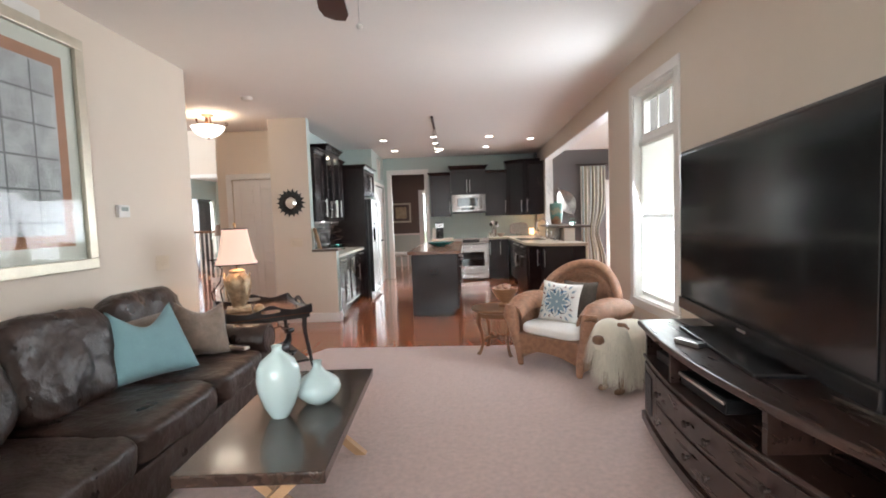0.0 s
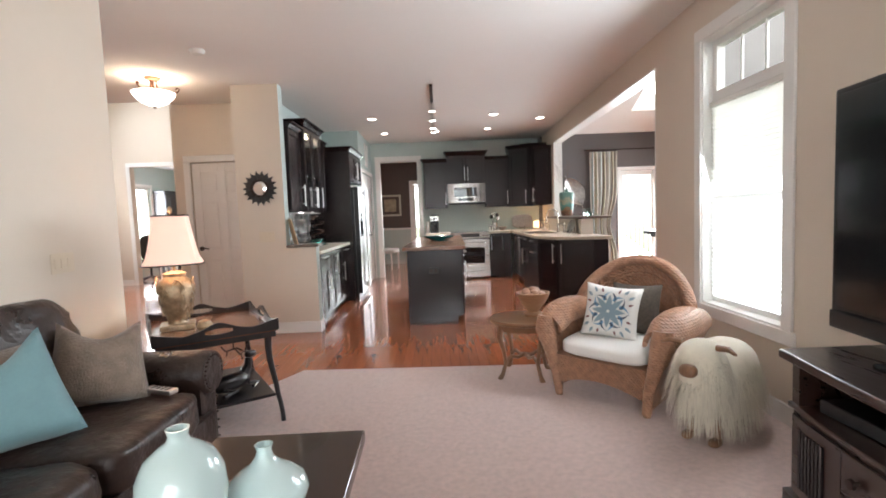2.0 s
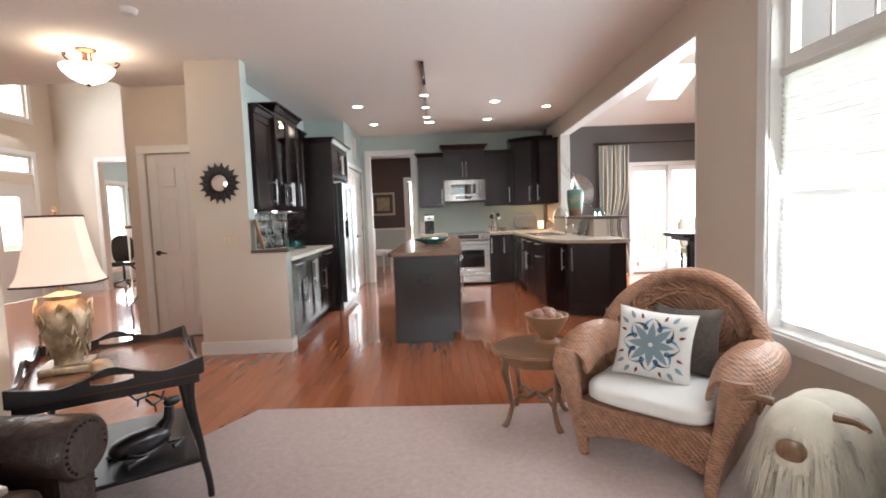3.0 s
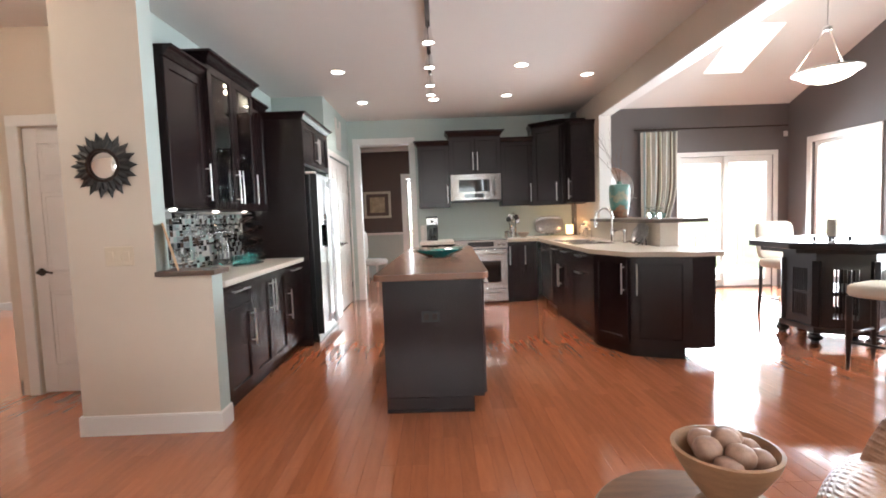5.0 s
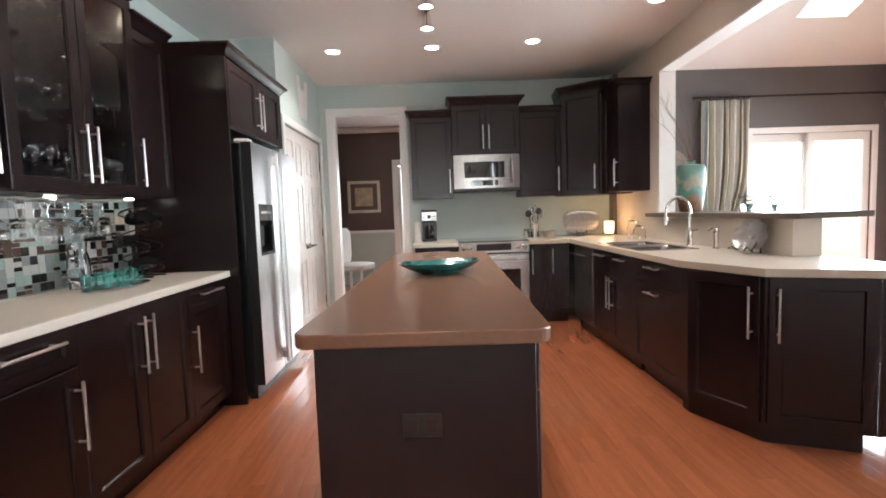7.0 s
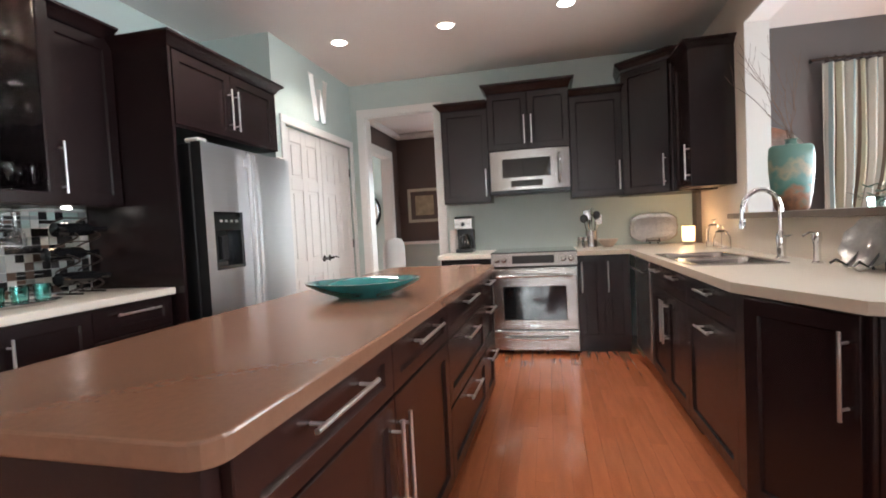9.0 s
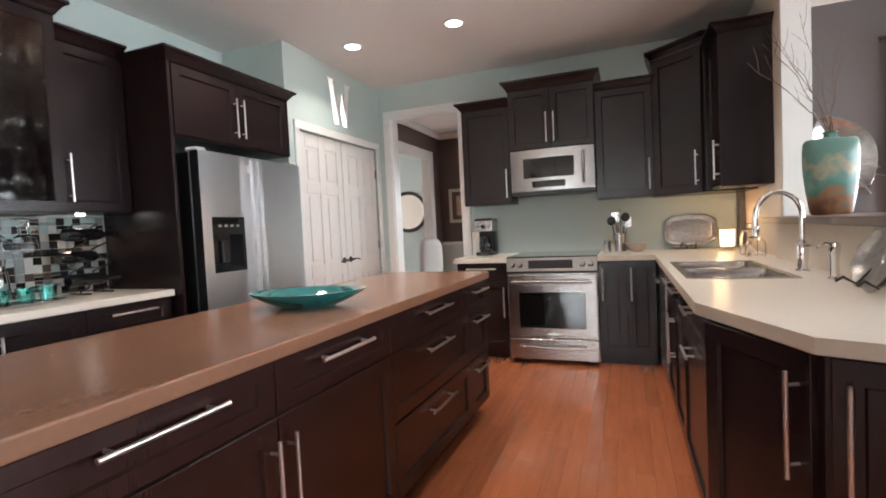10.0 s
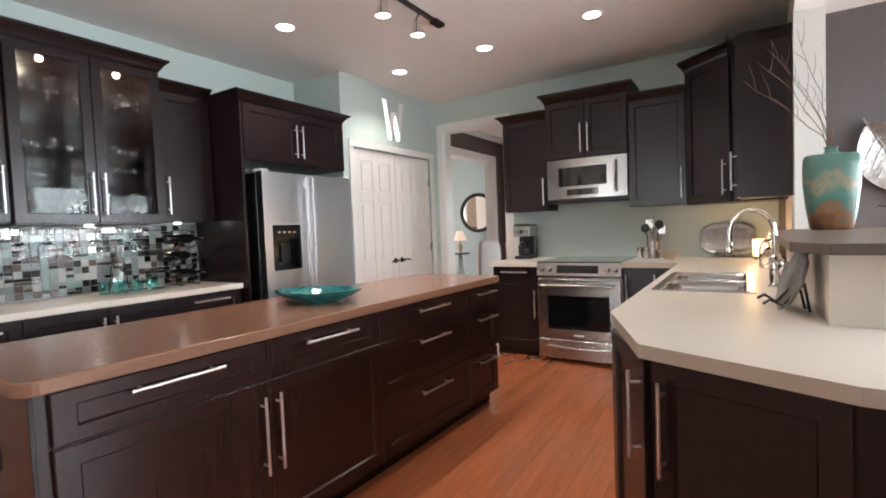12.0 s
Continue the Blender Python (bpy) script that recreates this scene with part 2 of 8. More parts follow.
# ---- large structure ----
CZ = 2.80
RX0, RX1 = 1.80, 1.95          # wall with the window and the wide opening
BY = 11.36                     # kitchen's back wall
wall("wall_east", "x", RX0, RX1, -2.5, 11.36, 0, CZ, [CREAM, ("x", 1, TAUPE)],
     [(3.99, 4.84, 0.55, 2.47), (5.65, 10.10, 0.0, 2.52)], "cream painted wall with tall window and wide cased opening")


def slant(name):
    """The wall runs slightly outwards beyond the window."""
    for v in bpy.data.objects[name].data.vertices:
        v.co.x += 0.033 * max(0.0, v.co.y - 4.9)


slant("wall_east")
wall("wall_kitchen_back", "y", BY, BY + 0.14, -2.30, 2.16, 0, CZ, [AQUA, ("y", 1, BROWN), ("z", -1, TRIM)],
     [(-1.37, -0.57, 0.0, 2.44)], "pale aqua painted kitchen wall with doorway")
wall("wall_kitchen_left", "x", -2.30, -2.16, 6.85, 11.36, 0, CZ, [AQUA, ("x", -1, CREAM)], label="pale aqua painted kitchen wall")
wall("wall_pantry_front", "x", -1.65, -1.53, 9.78, 11.36, 0, CZ, [AQUA], [(9.93, 11.29, 0.0, 2.11)], "pale aqua pantry wall with double doors")
wall("wall_pantry_side", "y", 9.78, 9.90, -2.16, -1.65, 0, CZ, [AQUA], label="pale aqua pantry side wall")
wall("wall_bar_end", "y", 6.71, 6.85, -2.42, -1.90, 0, CZ, [CREAM, ("y", 1, AQUA), ("x", 1, AQUA)], label="cream wall end beside the kitchen")
wall("wall_bar_half", "y", 6.71, 6.85, -1.90, -1.57, 0, 0.975, [CREAM, ("y", 1, AQUA), ("x", 1, AQUA)], label="low cream half wall beside the bar counter")
wall("wall_closet_side", "x", -2.42, -2.30, 6.85, 7.50, 0, CZ, [CREAM], label="cream painted return wall")
wall("wall_closet", "y", 7.50, 7.62, -3.48, -2.42, 0, CZ, [CREAM], [(-3.32, -2.56, 0, 2.07)], "warm cream hall wall with closet door")
wall("wall_sofa", "x", -2.50, -2.36, -2.5, 4.58, 0, CZ, [CREAM], label="cream painted wall behind the sofa")
wall("wall_behind", "y", -2.64, -2.5, -2.5, 1.95, 0, CZ, [CREAM], [(-2.0, 1.2, 0.6, 2.5)], "cream painted wall with wide window")
wall("wall_hall_south", "y", 4.46, 4.58, -7.6, -2.50, 0, CZ, [CREAM], label="cream painted hall wall")
wall("wall_foyer_west", "x", -7.72, -7.58, 4.46, 11.7, 0, 5.4, [CREAM],
     [(10.1, 11.15, 0.0, 2.12), (10.1, 11.15, 2.28, 2.62), (10.0, 11.15, 3.3, 4.4), (8.4, 9.6, 3.3, 4.4), (8.2, 9.5, 0.7, 2.4)], "cream foyer wall with entrance door and high windows")
wall("wall_foyer_north", "y", 11.7, 11.84, -7.72, -2.30, 0, 5.4, [CREAM], [(-6.75, -5.2, 0.0, 2.55)], "cream foyer wall with doorway")
wall("wall_foyer_east", "x", -3.60, -3.48, 7.62, 11.7, 0, 5.4, [CREAM], label="cream foyer side wall")
wall("wall_foyer_header", "y", 7.20, 7.30, -7.58, -3.48, CZ + 0.12, 5.4, [CREAM], label="cream wall above the hall opening")
wall("wall_foyer_header_side", "y", 7.50, 7.62, -3.60, -2.34, CZ + 0.12, 5.4, [CREAM], label="cream wall above the closet")
# ceilings
solid("ceiling_main", cube(-2.50, 2.04, -2.64, 11.5, CZ, CZ + 0.12), CEIL, "smooth off-white painted ceiling", "ceiling", "structure")
bm = bmesh.new()
bx(bm, -7.6, -2.50, 4.46, 7.30, CZ, CZ + 0.12)
bx(bm, -3.48, -2.50, 7.30, 7.62, CZ, CZ + 0.12)
solid("ceiling_hall", bm, CEIL, "smooth off-white hall ceiling", "ceiling", "structure")
solid("ceiling_foyer", cube(-7.72, -3.48, 7.20, 11.84, 5.4, 5.5), CEIL, "high off-white foyer ceiling", "ceiling", "structure")
# morning room: taupe walls under a vault with a skylight
MX, MY = 5.30, 11.22
wall("wall_morning_north", "y", MY, MY + 0.14, RX1, MX + 0.14, 0, 2.83, [TAUPE], [(3.62, 5.06, 0.02, 2.05)], "taupe wall with sliding glass door")
SL = 0.40
bm = bmesh.new()
cuts = [(5.6, 7.15, 0, 9), (7.15, 8.95, 0.42, 2.16), (8.95, 9.72, 0, 9), (9.72, 10.75, 0.34, 2.16), (10.75, MY, 0, 9)]


def vault(y):
    return 2.82 + SL * (MY - y)


for y0, y1, za, zb in cuts:
    pieces = [(0.0, None)] if zb == 9 else [(0.0, za), (zb, None)]
    for za2, zb2 in pieces:
        t0, t1 = (zb2, zb2) if zb2 else (vault(y0), vault(y1))
        v = [bm.verts.new((x, y, z)) for x in (MX, MX + 0.14) for y, z in ((y0, za2), (y1, za2), (y1, t1), (y0, t0))]
        for q in ((0, 1, 2, 3), (4, 5, 6, 7), (0, 1, 5, 4), (1, 2, 6, 5), (2, 3, 7, 6), (3, 0, 4, 7)):
            bm.faces.new([v[k] for k in q])
solid("wall_morning_east", bm, TAUPE, "taupe wall with tall bright windows", "wall", "structure")
wall("wall_morning_south", "y", 5.46, 5.6, RX1, MX + 0.14, 0, 5.3, [TAUPE], label="taupe morning room wall")
wall("wall_morning_gable", "x", RX0 + 0.03, RX1, 5.46, MY, CZ + 0.12, 5.3, [VAULT], label="white wall above the beam")
slant("wall_morning_gable")
bm = bmesh.new()
sk = (3.56, 4.10, 9.65, 10.5)
for x0, x1, y0, y1 in ((RX1 - 0.1, sk[0], 5.46, MY + 0.14), (sk[1], MX + 0.14, 5.46, MY + 0.14), (sk[0], sk[1], 5.46, sk[2]), (sk[0], sk[1], sk[3], MY + 0.14)):
    v = [bm.verts.new((x, y, vault(y) + dz)) for dz in (0, 0.3) for x, y in ((x0, y0), (x1, y0), (x1, y1), (x0, y1))]
    for q in ((0, 1, 2, 3), (4, 5, 6, 7), (0, 1, 5, 4), (1, 2, 6, 5), (2, 3, 7, 6), (3, 0, 4, 7)):
        bm.faces.new([v[k] for k in q])
solid("ceiling_vault", bm, VAULT, "white sloping vaulted ceiling with skylight opening", "ceiling", "structure")
# dining room behind the kitchen
wall("wall_dining_north", "y", 14.2, 14.34, -2.0, 1.9, 0, CZ, [BROWN], [(-0.83, 0.2, 0.0, 2.12)], "brown dining wall over pale wainscot")
wall("wall_dining_west", "x", -2.04, -1.90, 11.5, 14.2, 0, CZ, [BROWN, ("x", -1, AQUA)], [(12.3, 13.78, 0, 2.36)], "brown dining wall with cased opening")
wall("wall_dining_east", "x", 1.8, 1.94, 11.5, 14.34, 0, CZ, [BROWN], label="brown dining wall")
solid("ceiling_dining", cube(-2.04, 1.95, 11.5, 14.34, CZ, CZ + 0.1), CEIL, "white dining ceiling", "ceiling", "structure")
wall("wall_study_north", "y", 15.6, 15.7, -7.58, -1.9, 0, CZ, [AQUA], label="pale aqua study wall")
wall("wall_study_west", "x", -7.72, -7.58, 11.84, 15.7, 0, CZ, [AQUA], [(13.1, 13.75, 0.3, 2.24), (14.7, 15.5, 0.5, 2.2)], "pale aqua study wall with window")
wall("wall_study_east", "x", -1.9, -1.8, 14.34, 15.7, 0, CZ, [AQUA], label="pale aqua study wall")
solid("ceiling_study", cube(-7.72, -2.04, 11.84, 15.7, CZ, CZ + 0.1), CEIL, "white study ceiling", "ceiling", "structure")

# ---- floors ----
solid("floor_wood", bx(cube(-7.7, 1.95, 4.40, 15.7, -0.12, -0.012), 1.951, MX, 5.46, MY, -0.12, -0.012), SUBFLOOR, "cherry-stained hardwood strip floor", "floor", "structure")
bm = prism(bmesh.new(), [(-2.36, -2.5), (1.80, -2.5), (1.80, 5.20), (0.6, 5.20), (-1.36, 5.29), (-1.62, 4.80), (-2.36, 4.58)], -0.03, 0.006)
solid("carpet", bm, CARPET, "pinkish beige cut-pile carpet", "carpet", "structure")
solid("floor_slab", cube(-2.5, 1.95, -2.64, 4.40, -0.15, -0.03), SUBFLOOR, "plain floor under the carpet", "floor", "structure")

# ---- trim ----


def base_run(pts, h=0.125, t=0.016):
    """Skirting boards along straight runs (x0, y0, x1, y1, nx, ny)."""
    bm = bmesh.new()
    for x0, y0, x1, y1, nx, ny in pts:
        ax, bx_ = sorted((x0, x1))
        ay, by = sorted((y0, y1))
        ax, bx_ = (min(ax, ax + nx * t), max(bx_, bx_ + nx * t))
        ay, by = (min(ay, ay + ny * t), max(by, by + ny * t))
        bx(bm, ax, bx_, ay, by, 0, h - 0.012)
        bx(bm, ax, bx_, ay, by, h - 0.012, h, r=0.004)
    return bm


solid("baseboard", base_run([(1.80, -2.5, 1.80, 5.2, -1, 0), (-2.36, -2.5, -2.36, 4.58, 1, 0)]), TRIM, "white painted skirting board", "baseboard", "structure")
solid("baseboard", base_run([(-2.42, 6.71, -1.57, 6.71, 0, -1), (-1.57, 6.694, -1.57, 6.85, 1, 0), (-2.42, 6.694, -2.42, 7.5, -1, 0)]), TRIM, "white painted skirting board at the wall end", "baseboard", "structure")
solid("baseboard", base_run([(1.96, MY, 3.5, MY, 0, -1), (5.3, 5.6, 5.3, MY, -1, 0), (-7.58, 4.6, -7.58, 9.9, 1, 0), (-7.58, 11.7, -6.85, 11.7, 0, -1), (-5.9, 11.7, -3.6, 11.7, 0, -1), (-3.48, 7.6, -3.48, 7.5, 1, 0)]), TRIM, "white painted skirting board", "baseboard", "structure")


def casing(name, axis, p, sgn, a0, a1, z0, z1, w=0.085, t=0.018, sill=False, label="white painted door casing"):
    """Flat casing round an opening a0..a1, z0..z1 in the plane p, standing proud towards sgn."""
    bm = bmesh.new()
    q0, q1 = sorted((p, p + sgn * t))

    def b(u0, u1, v0, v1):
        if axis == "x":
            bx(bm, q0, q1, u0, u1, v0, v1, r=0.004)
        else:
            bx(bm, u0, u1, q0, q1, v0, v1, r=0.004)
    b(a0 - w, a0, z0, z1)
    b(a1, a1 + w, z0, z1)
    b(a0 - w, a1 + w, z1, z1 + w)
    if sill:
        b(a0 - w - 0.02, a1 + w + 0.02, z0 - w, z0)
    return solid(name, bm, TRIM, label, "trim", "structure")


def jamb(name, axis, p0, p1, a0, a1, z0, z1, t=0.014, sill=True):
    bm = bmesh.new()
    sp = [(a0, a0 + t, z0, z1), (a1 - t, a1, z0, z1), (a0, a1, z1 - t, z1)] + ([(a0, a1, z0, z0 + t)] if sill else [])
    for u0, u1, v0, v1 in sp:
        bx(bm, *((p0, p1, u0, u1) if axis == "x" else (u0, u1, p0, p1)), v0, v1)
    return solid(name, bm, TRIM, "white painted opening lining", "trim", "structure")


casing("trim_window", "x", 1.80, -1, 3.99, 4.84, 0.55, 2.47, sill=True, label="white painted window casing")
jamb("trim_window_jamb", "x", 1.795, 1.95, 3.99, 4.84, 0.55, 2.47)
casing("trim_dining_door", "y", BY, -1, -1.37, -0.57, 0, 2.44)
jamb("trim_dining_jamb", "y", BY - 0.004, BY + 0.146, -1.37, -0.57, 0, 2.44, sill=False)
casing("trim_pantry", "x", -1.53, 1, 9.93, 11.27, 0, 2.11, w=0.07)
casing("trim_closet", "y", 7.50, -1, -3.32, -2.56, 0, 2.07)
casing("trim_foyer_door", "y", 11.7, -1, -6.75, -5.2, 0, 2.55)
casing("trim_study_window", "x", -7.58, 1, 13.1, 13.75, 0.3, 2.24, sill=True, label="white painted window casing")
casing("trim_entrance", "x", -7.58, 1, 10.1, 11.15, 0, 2.62)
casing("trim_dining_opening", "x", -1.90, 1, 12.3, 13.78, 0, 2.36, w=0.1)
jamb("trim_dining_opening_jamb", "x", -2.05, -1.895, 12.3, 13.78, 0, 2.36, sill=False)
casing("trim_sliding_door", "y", MY, -1, 3.62, 5.06, 0, 2.05, w=0.07)
casing("trim_dining_window", "y", 14.2, -1, -0.83, 0.2, 0.0, 2.12, w=0.1)
# opening lining of the wide kitchen opening
bm = bmesh.new()
bx(bm, 1.797, 1.953, 5.65, 10.10, 2.505, 2.52)
bx(bm, 1.797, 1.953, 5.65, 5.665, 0, 2.505)
bx(bm, 1.797, 1.953, 10.085, 10.10, 1.18, 2.505)
solid("trim_wide_opening", bm, TRIM, "white painted lining of wide opening", "trim", "structure")
slant("trim_wide_opening")
# dining wainscot and crown
bm = bmesh.new()
bx(bm, -1.9, -0.93, 14.185, 14.2, 0, 0.92)
solid("wainscot", bm, AQUA, "pale aqua panelled wainscot", "wainscot", "structure")
bm = bmesh.new()
bx(bm, -1.9, -0.93, 14.165, 14.2, 0.92, 0.97, r=0.008)
bx(bm, -1.9, 1.8, 14.11, 14.2, 2.70, 2.80, r=0.03)
bx(bm, -1.9, -1.81, 11.5, 14.2, 2.70, 2.80, r=0.03)
solid("trim_dining_crown", bm, TRIM, "white crown and chair rail moulding", "trim", "structure")


def window_unit(name, m, w, h, label, bars=(), sash=0.045, panes=((0, 1),)):
    """A framed window in its own axes: x across, z up, y through."""
    th = thing(name, m, label, "window", kind="structure")
    fr = bmesh.new()
    bx(fr, 0, sash, -0.03, 0.03, 0, h)
    bx(fr, w - sash, w, -0.03, 0.03, 0, h)
    bx(fr, sash, w - sash, -0.03, 0.03, 0, sash)
    bx(fr, sash, w - sash, -0.03, 0.03, h - sash, h)
    for z0, z1 in bars:
        bx(fr, sash, w - sash, -0.035, 0.035, z0, z1)
    part("window_frame", fr, TRIM, th)
    zs = [sash] + [z for b in bars for z in b] + [h - sash]
    for k in range(0, len(zs) - 1, 2):
        p = part("pane", cube(sash, w - sash, -0.003, 0.003, zs[k], zs[k + 1]), CLEARPANE, th)
        p.visible_shadow = False
    return th


w1 = window_unit("window_1", pose(1.90, 4.005, 0.565, 0, 0, 90), 0.82, 1.89, "tall white sash window with transom, bright outside", bars=((0.74, 0.79), (1.46, 1.53)))
fr = bmesh.new()
for k in (1, 2):
    bx(fr, 0.045 + k * 0.243 - 0.006, 0.045 + k * 0.243 + 0.006, -0.008, 0.008, 1.53, 1.845)
part("muntin", fr, TRIM, w1)
window_unit("window_2", pose(MX + 0.07, 9.72, 0.34, 0, 0, 90), 1.03, 1.82, "tall white picture window")
window_unit("window_3", pose(MX + 0.07, 7.15, 0.42, 0, 0, 90), 1.80, 1.74, "wide white picture window", bars=((0.9, 0.95),))
window_unit("window_4", pose(-2.0, -2.57, 0.6), 3.2, 1.9, "wide white living room window", bars=((0.9, 0.96),))
window_unit("window_5", pose(-0.83, 14.27, 0.02), 1.03, 2.08, "white dining room glass door")
window_unit("window_6", pose(-7.65, 10.0, 3.3, 0, 0, 90), 1.15, 1.1, "high white foyer window")
window_unit("window_7", pose(-7.65, 8.4, 3.3, 0, 0, 90), 1.2, 1.1, "high white foyer window")
window_unit("window_8", pose(-7.65, 10.1, 2.28, 0, 0, 90), 1.05, 0.34, "white transom window above the entrance")
window_unit("window_10", pose(-7.65, 13.1, 0.3, 0, 0, 90), 0.65, 1.94, "tall white study window")
window_unit("window_11", pose(-7.65, 14.7, 0.5, 0, 0, 90), 0.8, 1.7, "white study window")
window_unit("window_9", pose(-7.65, 8.2, 0.7, 0, 0, 90), 1.3, 1.7, "white foyer window")
casing("trim_window_east", "x", MX, -1, 9.72, 10.75, 0.34, 2.16, sill=True, label="white painted window casing")
casing("trim_window_east", "x", MX, -1, 7.15, 8.95, 0.42, 2.16, sill=True, label="white painted window casing")
casing("trim_foyer_windows", "x", -7.58, 1, 10.0, 11.15, 3.3, 4.4, sill=True, label="white painted window casing")
# sliding glass door with two framed leaves
sd = thing("door_1", pose(3.62, MY + 0.07, 0.02), "white sliding glass door with two panes", "sliding door", kind="structure")
for x0, x1, yy in ((0, 0.75, 0.02), (0.69, 1.44, -0.03)):
    f = bmesh.new()
    bx(f, x0, x0 + 0.08, yy - 0.02, yy + 0.02, 0, 2.03)
    bx(f, x1 - 0.08, x1, yy - 0.02, yy + 0.02, 0, 2.03)
    bx(f, x0 + 0.08, x1 - 0.08, yy - 0.02, yy + 0.02, 0, 0.1)
    bx(f, x0 + 0.08, x1 - 0.08, yy - 0.02, yy + 0.02, 1.93, 2.03)
    lf = part("sash", f, TRIM, sd)
    pp = part("pane", cube(x0 + 0.08, x1 - 0.08, yy - 0.003, yy + 0.003, 0.1, 1.93), CLEARPANE, lf)
    pp.visible_shadow = False
# blinds of the tall window: raised headrail with slats down to the sill
bl = thing("window_blind", pose(1.855, 4.02, 0.60), "white slatted blind lowered over the window", "blind")
part("headrail", cube(-0.02, 0.02, 0, 0.79, 1.385, 1.42, r=0.004), WHITEPL, bl)
BLIND = bpy.data.materials.new("translucent_white_slat")
BLIND.use_nodes = True
_bn, _bl = BLIND.node_tree.nodes, BLIND.node_tree.links
_tr, _mx = _bn.new("ShaderNodeBsdfTranslucent"), _bn.new("ShaderNodeMixShader")
_tr.inputs[0].default_value = (0.95, 0.95, 0.93, 1)
_bn["Principled BSDF"].inputs["Base Color"].default_value = (0.85, 0.85, 0.83, 1)
_mx.inputs[0].default_value = 0.6
_bl.new(_bn["Principled BSDF"].outputs[0], _mx.inputs[1])
_bl.new(_tr.outputs[0], _mx.inputs[2])
_bl.new(_mx.outputs[0], _bn["Material Output"].inputs[0])
slat = mesh_of("slat", cube(-0.018, 0.018, 0, 0.79, -0.0006, 0.0006), BLIND)
for k in range(43):
    s = new("slat", slat)
    s.parent = bl
    s.matrix_basis = pose(0, 0, 0.02 + k * 0.032, 0, 58, 0)

# ---- doors ----
DOORPAINT = mat("white_door_paint", (0.78, 0.74, 0.71), 0.38, var=0.02, scale=3, bump=0.05, bscale=60)


def six_panel(w, h, t=0.036):
    """A moulded six-panel door leaf: x 0..w, front at y = 0, z 0..h."""
    bm = bx(bmesh.new(), 0, w, 0.010, t, 0, h)
    s, mid = 0.105 if w > 0.7 else 0.09, 0.09
    rows = [(0.0, 0.22), (0.80, 0.93), (1.56, 1.66), (h - 0.12, h)]
    for x0, x1 in ((0, s), (w - s, w), (w / 2 - mid / 2, w / 2 + mid / 2)):
        bx(bm, x0, x1, 0, 0.010, 0, h, r=0.003)
    for z0, z1 in rows:
        for x0, x1 in ((s, w / 2 - mid / 2), (w / 2 + mid / 2, w - s)):
            bx(bm, x0, x1, 0, 0.010, z0, z1, r=0.003)
    for (a, b), (c, d) in zip(rows, rows[1:]):
        for x0, x1 in ((s, w / 2 - mid / 2), (w / 2 + mid / 2, w - s)):
            bx(bm, x0 + 0.028, x1 - 0.028, 0.002, 0.010, b + 0.028, c - 0.028, r=0.006)
    return bm


def lever(parent, x, z, d, mt):
    bm = lathe(bmesh.new(), [(0.0, 0), (0.03, 0), (0.03, 0.006), (0.012, 0.012), (0.012, 0.045), (0, 0.045)], 16)
    bmesh.ops.rotate(bm, verts=bm.verts[:], matrix=Matrix.Rotation(radians(90), 3, 'X'))
    bmesh.ops.translate(bm, verts=bm.verts[:], vec=(x, 0, z))
    tube(bm, [(x, -0.042, z), (x + d * 0.03, -0.046, z + 0.006), (x + d * 0.07, -0.046, z + 0.002), (x + d * 0.11, -0.044, z - 0.006)], 0.008, 8)
    return part("door_handle", bm, mt, parent, "dark bronze lever handle")


def hinge(parent, x, z):
    return part("hinge", cube(x - 0.008, x + 0.008, -0.006, 0.004, z - 0.045, z + 0.045, r=0.002), BRONZE, parent)


for nm, y0, hx, hd in (("door_2", 9.935, 0.61, -1), ("door_3", 10.605, 0.055, 1)):
    d = thing(nm, pose(-1.545, y0, 0.012, 0, 0, 90), "white six-panel pantry double door leaf, closed", "door", kind="structure")
    part("leaf", six_panel(0.66, 2.09), DOORPAINT, d)
    lever(d, hx, 0.93, hd, BRONZE)
    for z in (0.25, 1.05, 1.82):
        hinge(d, 0.004 if hd < 0 else 0.656, z)
d = thing("door_4", pose(-3.315, 7.52, 0.012), "white six-panel closet door, closed, bronze lever", "door", kind="structure")
part("leaf", six_panel(0.75, 2.05), DOORPAINT, d)
lever(d, 0.06, 0.95, 1, BRONZE)
d = thing("door_5", pose(-7.60, 10.12, 0.01, 0, 0, 90), "white entrance door with glass lights", "door", kind="structure")
bm = bmesh.new()
bx(bm, 0, 0.30, 0, 0.045, 0, 2.10)
bx(bm, 0.71, 1.01, 0, 0.045, 0, 2.10)
bx(bm, 0.30, 0.71, 0, 0.045, 0, 0.9)
bx(bm, 0.30, 0.71, 0, 0.045, 1.85, 2.10)
part("leaf", bm, DOORPAINT, d)
part("pane", cube(0.30, 0.71, 0.015, 0.022, 0.9, 1.85), CLEARPANE, d)

# ---- kitchen cabinets ----


